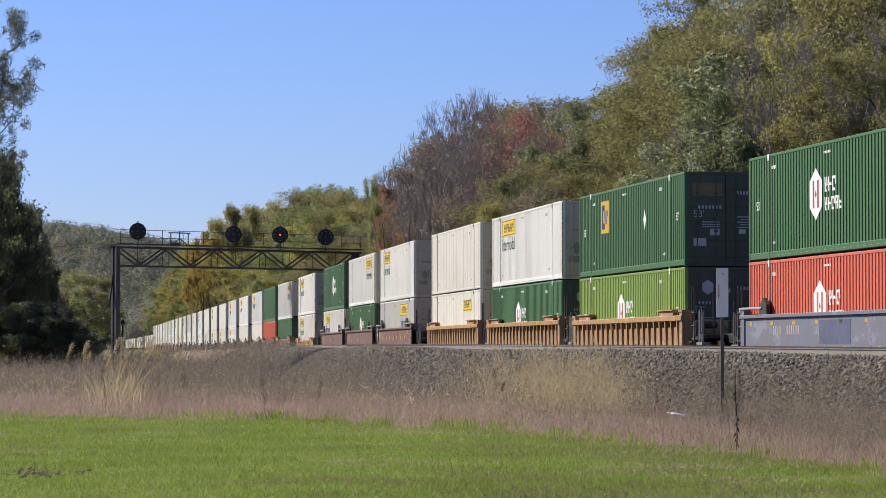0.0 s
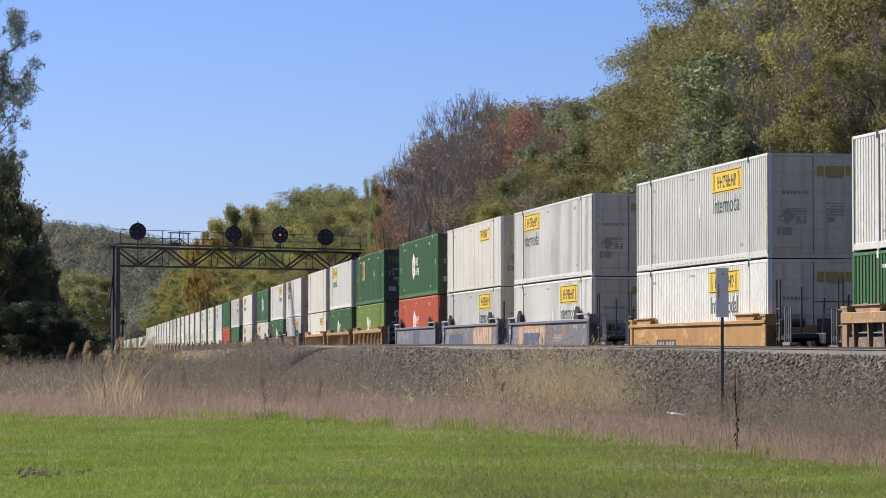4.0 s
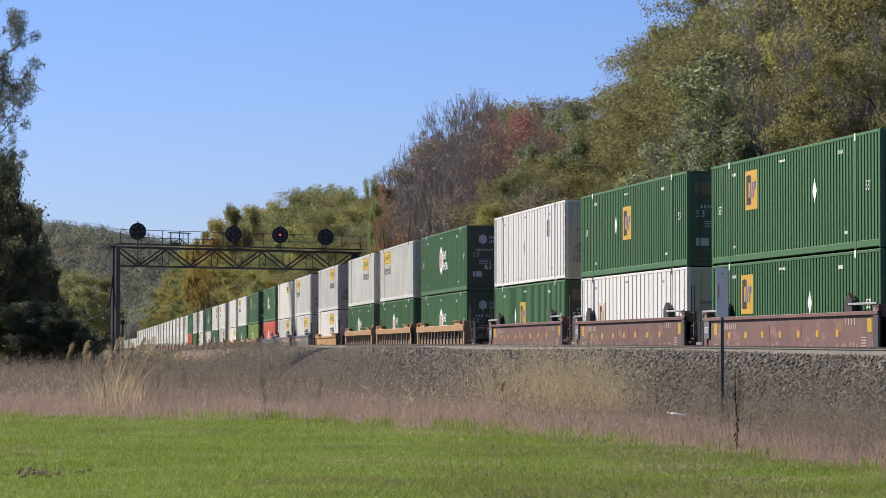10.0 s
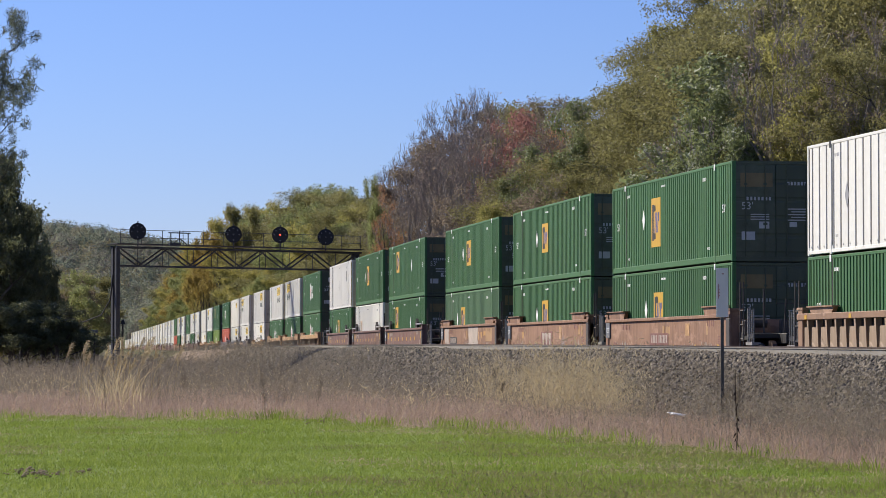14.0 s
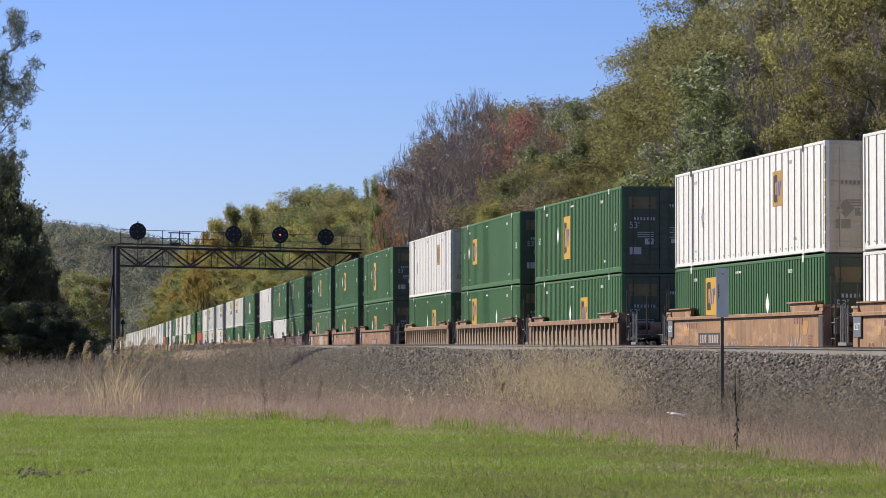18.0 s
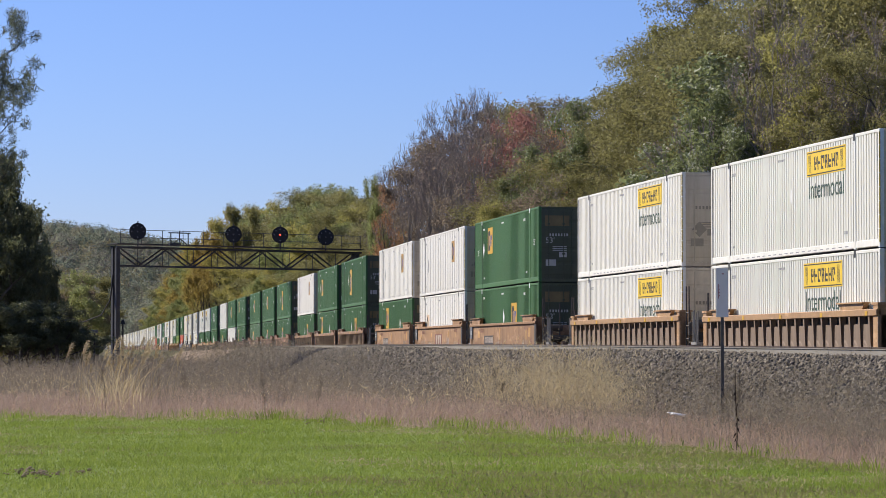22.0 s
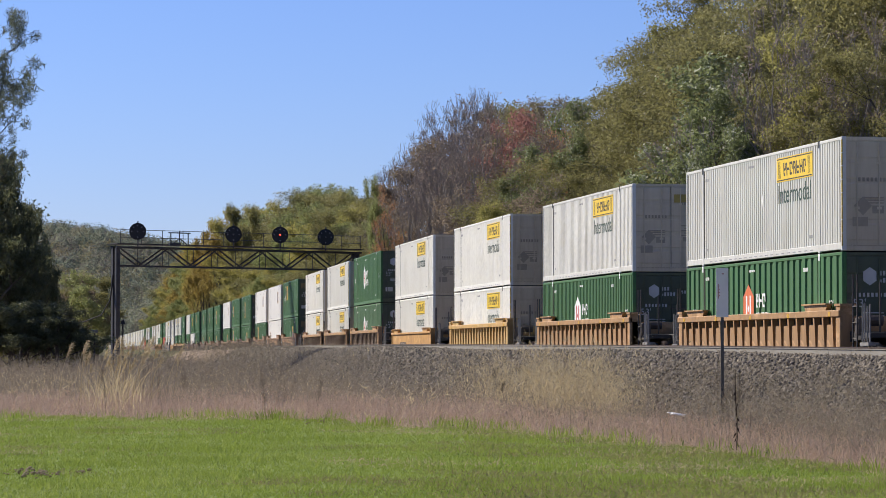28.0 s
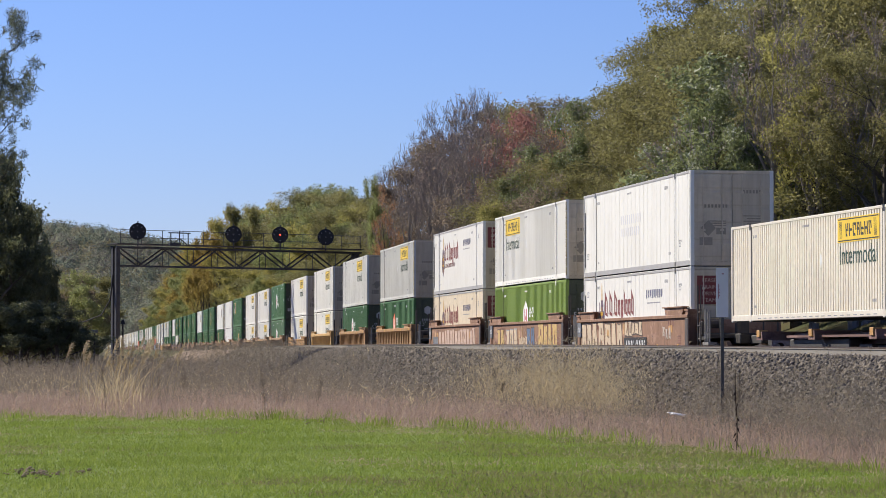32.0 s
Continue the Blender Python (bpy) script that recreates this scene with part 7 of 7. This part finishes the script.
# ------------------------------------------------------------ signal bridge
def build_bridge():
    """The truss over the tracks with its walkway and four round signals."""
    a, b = Vector((-25.3, 238.0, 0)), Vector((-7.2, 252.0, 0))
    length = (b - a).length
    ang = math.degrees(math.atan2(b.y - a.y, b.x - a.x))
    root = tagged(new("signal_bridge"), "dark steel truss signal bridge across the tracks", "signal bridge")
    root.matrix_basis = pose(a.x, a.y, 0.0, 0, 0, ang)
    st = M["bridge_steel"]
    zb, zt = 7.22, 8.66
    for y in (-0.45, 0.45):
        part("bottom_chord", box(0, length, y - 0.07, y + 0.07, zb - 0.06, zb + 0.06), st, root)
        part("top_chord", box(-0.2, length + 0.3, y - 0.08, y + 0.08, zt - 0.07, zt + 0.07), st, root)
        n = 10
        for i in range(n):
            x0, x1 = length * i / n, length * (i + 1) / n
            p, q = ((x0, zt), (x1, zb)) if i % 2 == 0 else ((x0, zb), (x1, zt))
            part("diagonal", rod((p[0], y, p[1]), (q[0], y, q[1]), 0.068, None, 4), st, root)
            part("web_post", rod((x1, y, zb), (x1, y, zt), 0.035, None, 4), st, root)
    part("deck", box(-0.3, length + 0.4, -0.75, 0.75, zt + 0.22, zt + 0.29), st, root, "walkway deck")
    for x, z0 in ((0.0, -0.9), (length, -0.2)):
        for y in (-0.26, 0.26):
            part("leg", box(x - 0.17, x + 0.17, y - 0.14, y + 0.14, z0, zt, 0.02), st, root)
        for k in range(5):
            z = 0.6 + k * 1.4
            part("leg_brace", rod((x, -0.26, z), (x, 0.26, z + 1.3), 0.04, None, 4), st, root)
    for i in range(13):
        x = length * i / 12
        part("rail_post", rod((x, -0.72, zt + 0.2), (x, -0.72, zt + 1.36), 0.028, None, 5), st, root)
    for z in (zt + 0.75, zt + 1.34):
        part("handrail", rod((0, -0.72, z), (length, -0.72, z), 0.024, None, 5), st, root)
    part("bracket_frame", joined(rod((4.6, -0.7, zt + 0.2), (4.6, -0.7, zt + 1.2), 0.05), rod((6.2, -0.7, zt + 0.2), (6.2, -0.7, zt + 1.2), 0.05), rod((4.4, -0.7, zt + 1.2), (6.4, -0.7, zt + 1.2), 0.05),
         rod((5.4, -0.7, zt + 0.3), (5.4, -0.7, zt + 1.35), 0.05), rod((4.7, -0.7, zt + 0.25), (5.4, -0.7, zt + 0.8), 0.04), rod((6.1, -0.7, zt + 0.3), (5.4, -0.7, zt + 0.8), 0.04), box(4.4, 5.4, -0.9, -0.6, zt + 0.2, zt + 0.42)), st, root, "small bracket frame on the walkway")
    for i, (x, z, lit) in enumerate(((1.40, 1.22, 0), (10.3, 1.2, 0), (14.78, 1.26, 1), (19.25, 1.18, 0))):
        sg = tagged(new("position_light_signal"), "round black signal target" + (" with one red light lit" if lit else " with its lights out"), "railway signal", "signals on the bridge")
        c = root.matrix_basis @ Vector((x, -0.95, zt + z))
        sg.matrix_basis = pose(c.x, c.y, c.z)
        part("target", disc(0.66, -0.02, 0.02, 28), M["black"], sg, "round black target disc")
        part("mast", rod((0, 0.12, -1.2), (0, 0.12, 0.8), 0.05), st, sg)
        part("bracket", box(-0.2, 0.2, 0.02, 0.5, -0.2, -0.05), st, sg)
        for px, pz in ((0, 0), (-0.32, 0.32), (0, 0.45), (0.32, 0.32), (0.45, 0), (-0.45, 0), (0, -0.45)):
            on = lit and (px, pz) == (0, 0)
            lamp = part("lamp", joined(disc(0.085, -0.16, -0.02, 12, px, pz)), M["black"], sg)
            part("lens", disc(0.052, -0.17, -0.163, 12, px, pz), M["signal_red"] if on else M["grille"], lamp, "lit red lens" if on else "dark lens")
    # cable from the leg to the trees
    cb = []
    pts = [(-25.5, 238.0, 6.5), (-25.7, 238.0, 4.6), (-26.4, 238.0, 3.4), (-28.0, 238.2, 2.8), (-31.0, 238.4, 2.4), (-36, 238.5, 2.1)]
    for p, q in zip(pts, pts[1:]):
        cb.append(rod(p, q, 0.06, None, 5))
    ob = new("cable", mesh_of("cable", *joined(*cb), M["dark_steel"]))
    tagged(ob, "black cable sagging from the bridge leg to the trees", "cable")


def build_small_things():
    # sign on its post before the ballast
    root = tagged(new("sign_post"), "narrow grey trackside sign on a dark steel post", "sign")
    x, y = (1278 - 784) / 5453.3 * 58, 58.0
    z = float(ground_z(x, y))
    root.matrix_basis = pose(x, y, z)
    part("post", joined(box(-0.03, 0.03, -0.02, 0.02, -0.3, 2.18 - z - 0.6, 0.005), box(-0.02, 0.02, 0.02, 0.05, -0.3, 2.18 - z - 0.6)), M["post_steel"], root)
    zt = 0.6 + (622.6 - 475) / 5453.3 * 58 - z
    zb = 0.6 + (622.6 - 562) / 5453.3 * 58 - z
    b = part("board", box(-0.115, 0.115, -0.04, -0.022, zb, zt, 0.004), M["sign_grey"], root, "narrow grey board")
    part("marking", joined(box(-0.08, -0.068, -0.044, -0.041, zb + 0.35, zt - 0.3), box(-0.01, 0.03, -0.044, -0.041, zt - 0.12, zt - 0.1), *[box(-0.065, -0.045, -0.044, -0.041, zb + 0.4 + 0.06 * i, zb + 0.412 + 0.06 * i) for i in range(4)]), M["faded_red"], b, "faded red strokes")
    # low marker and relay post by the bridge
    for px, d, h, arrow in ((0.5 - 784 + 217, 170.0, 1.25, True), (167 - 784, 170.0, 1.15, False)):
        xx = px / 5453.3 * d
        zz = float(ground_z(xx, d))
        r = tagged(new("marker_post" if arrow else "small_sign"), "dark trackside marker with a pointed head" if arrow else "small pale board on a thin post", "marker" if arrow else "sign")
        r.matrix_basis = pose(xx, d, zz)
        top = 0.6 + (622.6 - (573 if arrow else 587)) / 5453.3 * d - zz
        part("post", rod((0, 0, -0.2), (0, 0, top), 0.04), M["dark_steel"], r)
        if arrow:
            part("head", prism([(-0.15, top - 0.05), (0.15, top - 0.05), (0.05, top + 0.22), (-0.05, top + 0.22)], -0.05, 0.05), M["black"], r)
        else:
            part("board", box(-0.2, 0.2, -0.05, -0.02, top - 0.08, top + 0.08), M["grille"], r)
    # a scrap of white litter and one tall dark stalk
    for px, py, d, w in ((1200, 734, 55.0, 0.28), (1184, 731, 55.5, 0.10)):
        xx, zz = (px - 784) / 5453.3 * d, 0.6 - (py - 622.6) / 5453.3 * d
        v, f = ico(91 + int(px) % 7)
        ob = new("litter", mesh_of("litter", [(a * w, b * w * 0.7, c * w * 0.4 - a * w * 0.15) for a, b, c in v], [list(t) for t in f], M["pale"]))
        tagged(ob, "scrap of white litter caught in the weeds", "litter")
        ob.matrix_basis = pose(xx, d, zz)
    xx = (1303 - 784) / 5453.3 * 48.5
    st = tagged(new("dead_stalk"), "tall dark dead weed stalk with hanging leaves", "weed")
    st.matrix_basis = pose(xx, 48.5, float(ground_z(xx, 48.5)))
    srng = random.Random(12)
    pts = [Vector((0.02 * srng.uniform(-1, 1), 0, 0.28 * i)) for i in range(6)]
    part("stem", joined(*[rod(pts[i], pts[i + 1], 0.011 - 0.0016 * i, None, 5) for i in range(5)]), M["dead_stalk"], st)
    for i in range(11):
        p = Vector((0, 0, 0.15 + 0.08 * i))
        w, dz = srng.choice((-1, 1)) * srng.uniform(0.02, 0.06), srng.uniform(-0.1, -0.03)
        part("leaf", prism([(p.x, p.z), (p.x + w * 0.5, p.z + 0.015), (p.x + w, p.z + dz), (p.x + w * 0.4, p.z - 0.035)], -0.004, 0.004), M["dead_stalk"], st)
    rng = random.Random(4)
    for px, py, w, n in ((50, 842, 0.85, 70), (990, 780, 0.5, 26), (565, 748, 0.5, 16), (5, 702, 0.6, 14)):
        d = 1.6 / ((py - 622.6) / 5453.3)
        cx = (px - 784) / 5453.3 * d
        r = tagged(new("soil_heap"), "low heap of dark soil clods on the lawn", "soil heap")
        zz = float(ground_z(cx, d))
        r.matrix_basis = pose(cx, d, zz)
        for i in range(n):
            v, f = ico(200 + i)
            ob = part("clod", mesh_of("clod", [(a * 0.26, b * 0.26, c * 0.24) for a, b, c in v], [list(t) for t in f], M["soil"]), M["soil"], r)
            ob.matrix_basis = pose(rng.gauss(0, w / 3), rng.gauss(0, 0.8), 0.02 + 0.02 * rng.random(), 0, 0, rng.uniform(0, 360)) @ Matrix.Scale(rng.uniform(0.1, 0.3), 4)
    for i in range(30):
        u, d = (rng.uniform(-0.11, 0.14) if i < 24 else rng.uniform(0.05, 0.13)), (rng.uniform(52, 100) if i < 24 else rng.uniform(50, 66))
        xx = u * d
        if d < float(lawn_edge(xx)) + 1 or float(offset_at(xx, d)) > -8.6:
            continue
        w = weed_stalk(rng.uniform(0.8, 1.25), 300 + i)
        w.matrix_basis = pose(xx, d, float(ground_z(xx, d)), 0, 0, rng.uniform(-40, 40))
    for i in range(34):
        u, d = -0.1055 + rng.gauss(0, 0.0075), rng.uniform(80, 88)
        w = weed_stalk(rng.uniform(1.25, 2.0), 500 + i, "reed", True)
        xx = u * d
        w.matrix_basis = pose(xx, d, float(ground_z(xx, d)), 0, 0, rng.uniform(-60, 60))


M["soil"] = plain("dark_soil", (0.27, 0.195, 0.12), 0.95, 0, 0.4)

build_ground()
build_tracks()
build_bridge()
build_trees()
build_far_woods()
build_train()
build_small_things()
build_grass()
build_ballast()
motions()
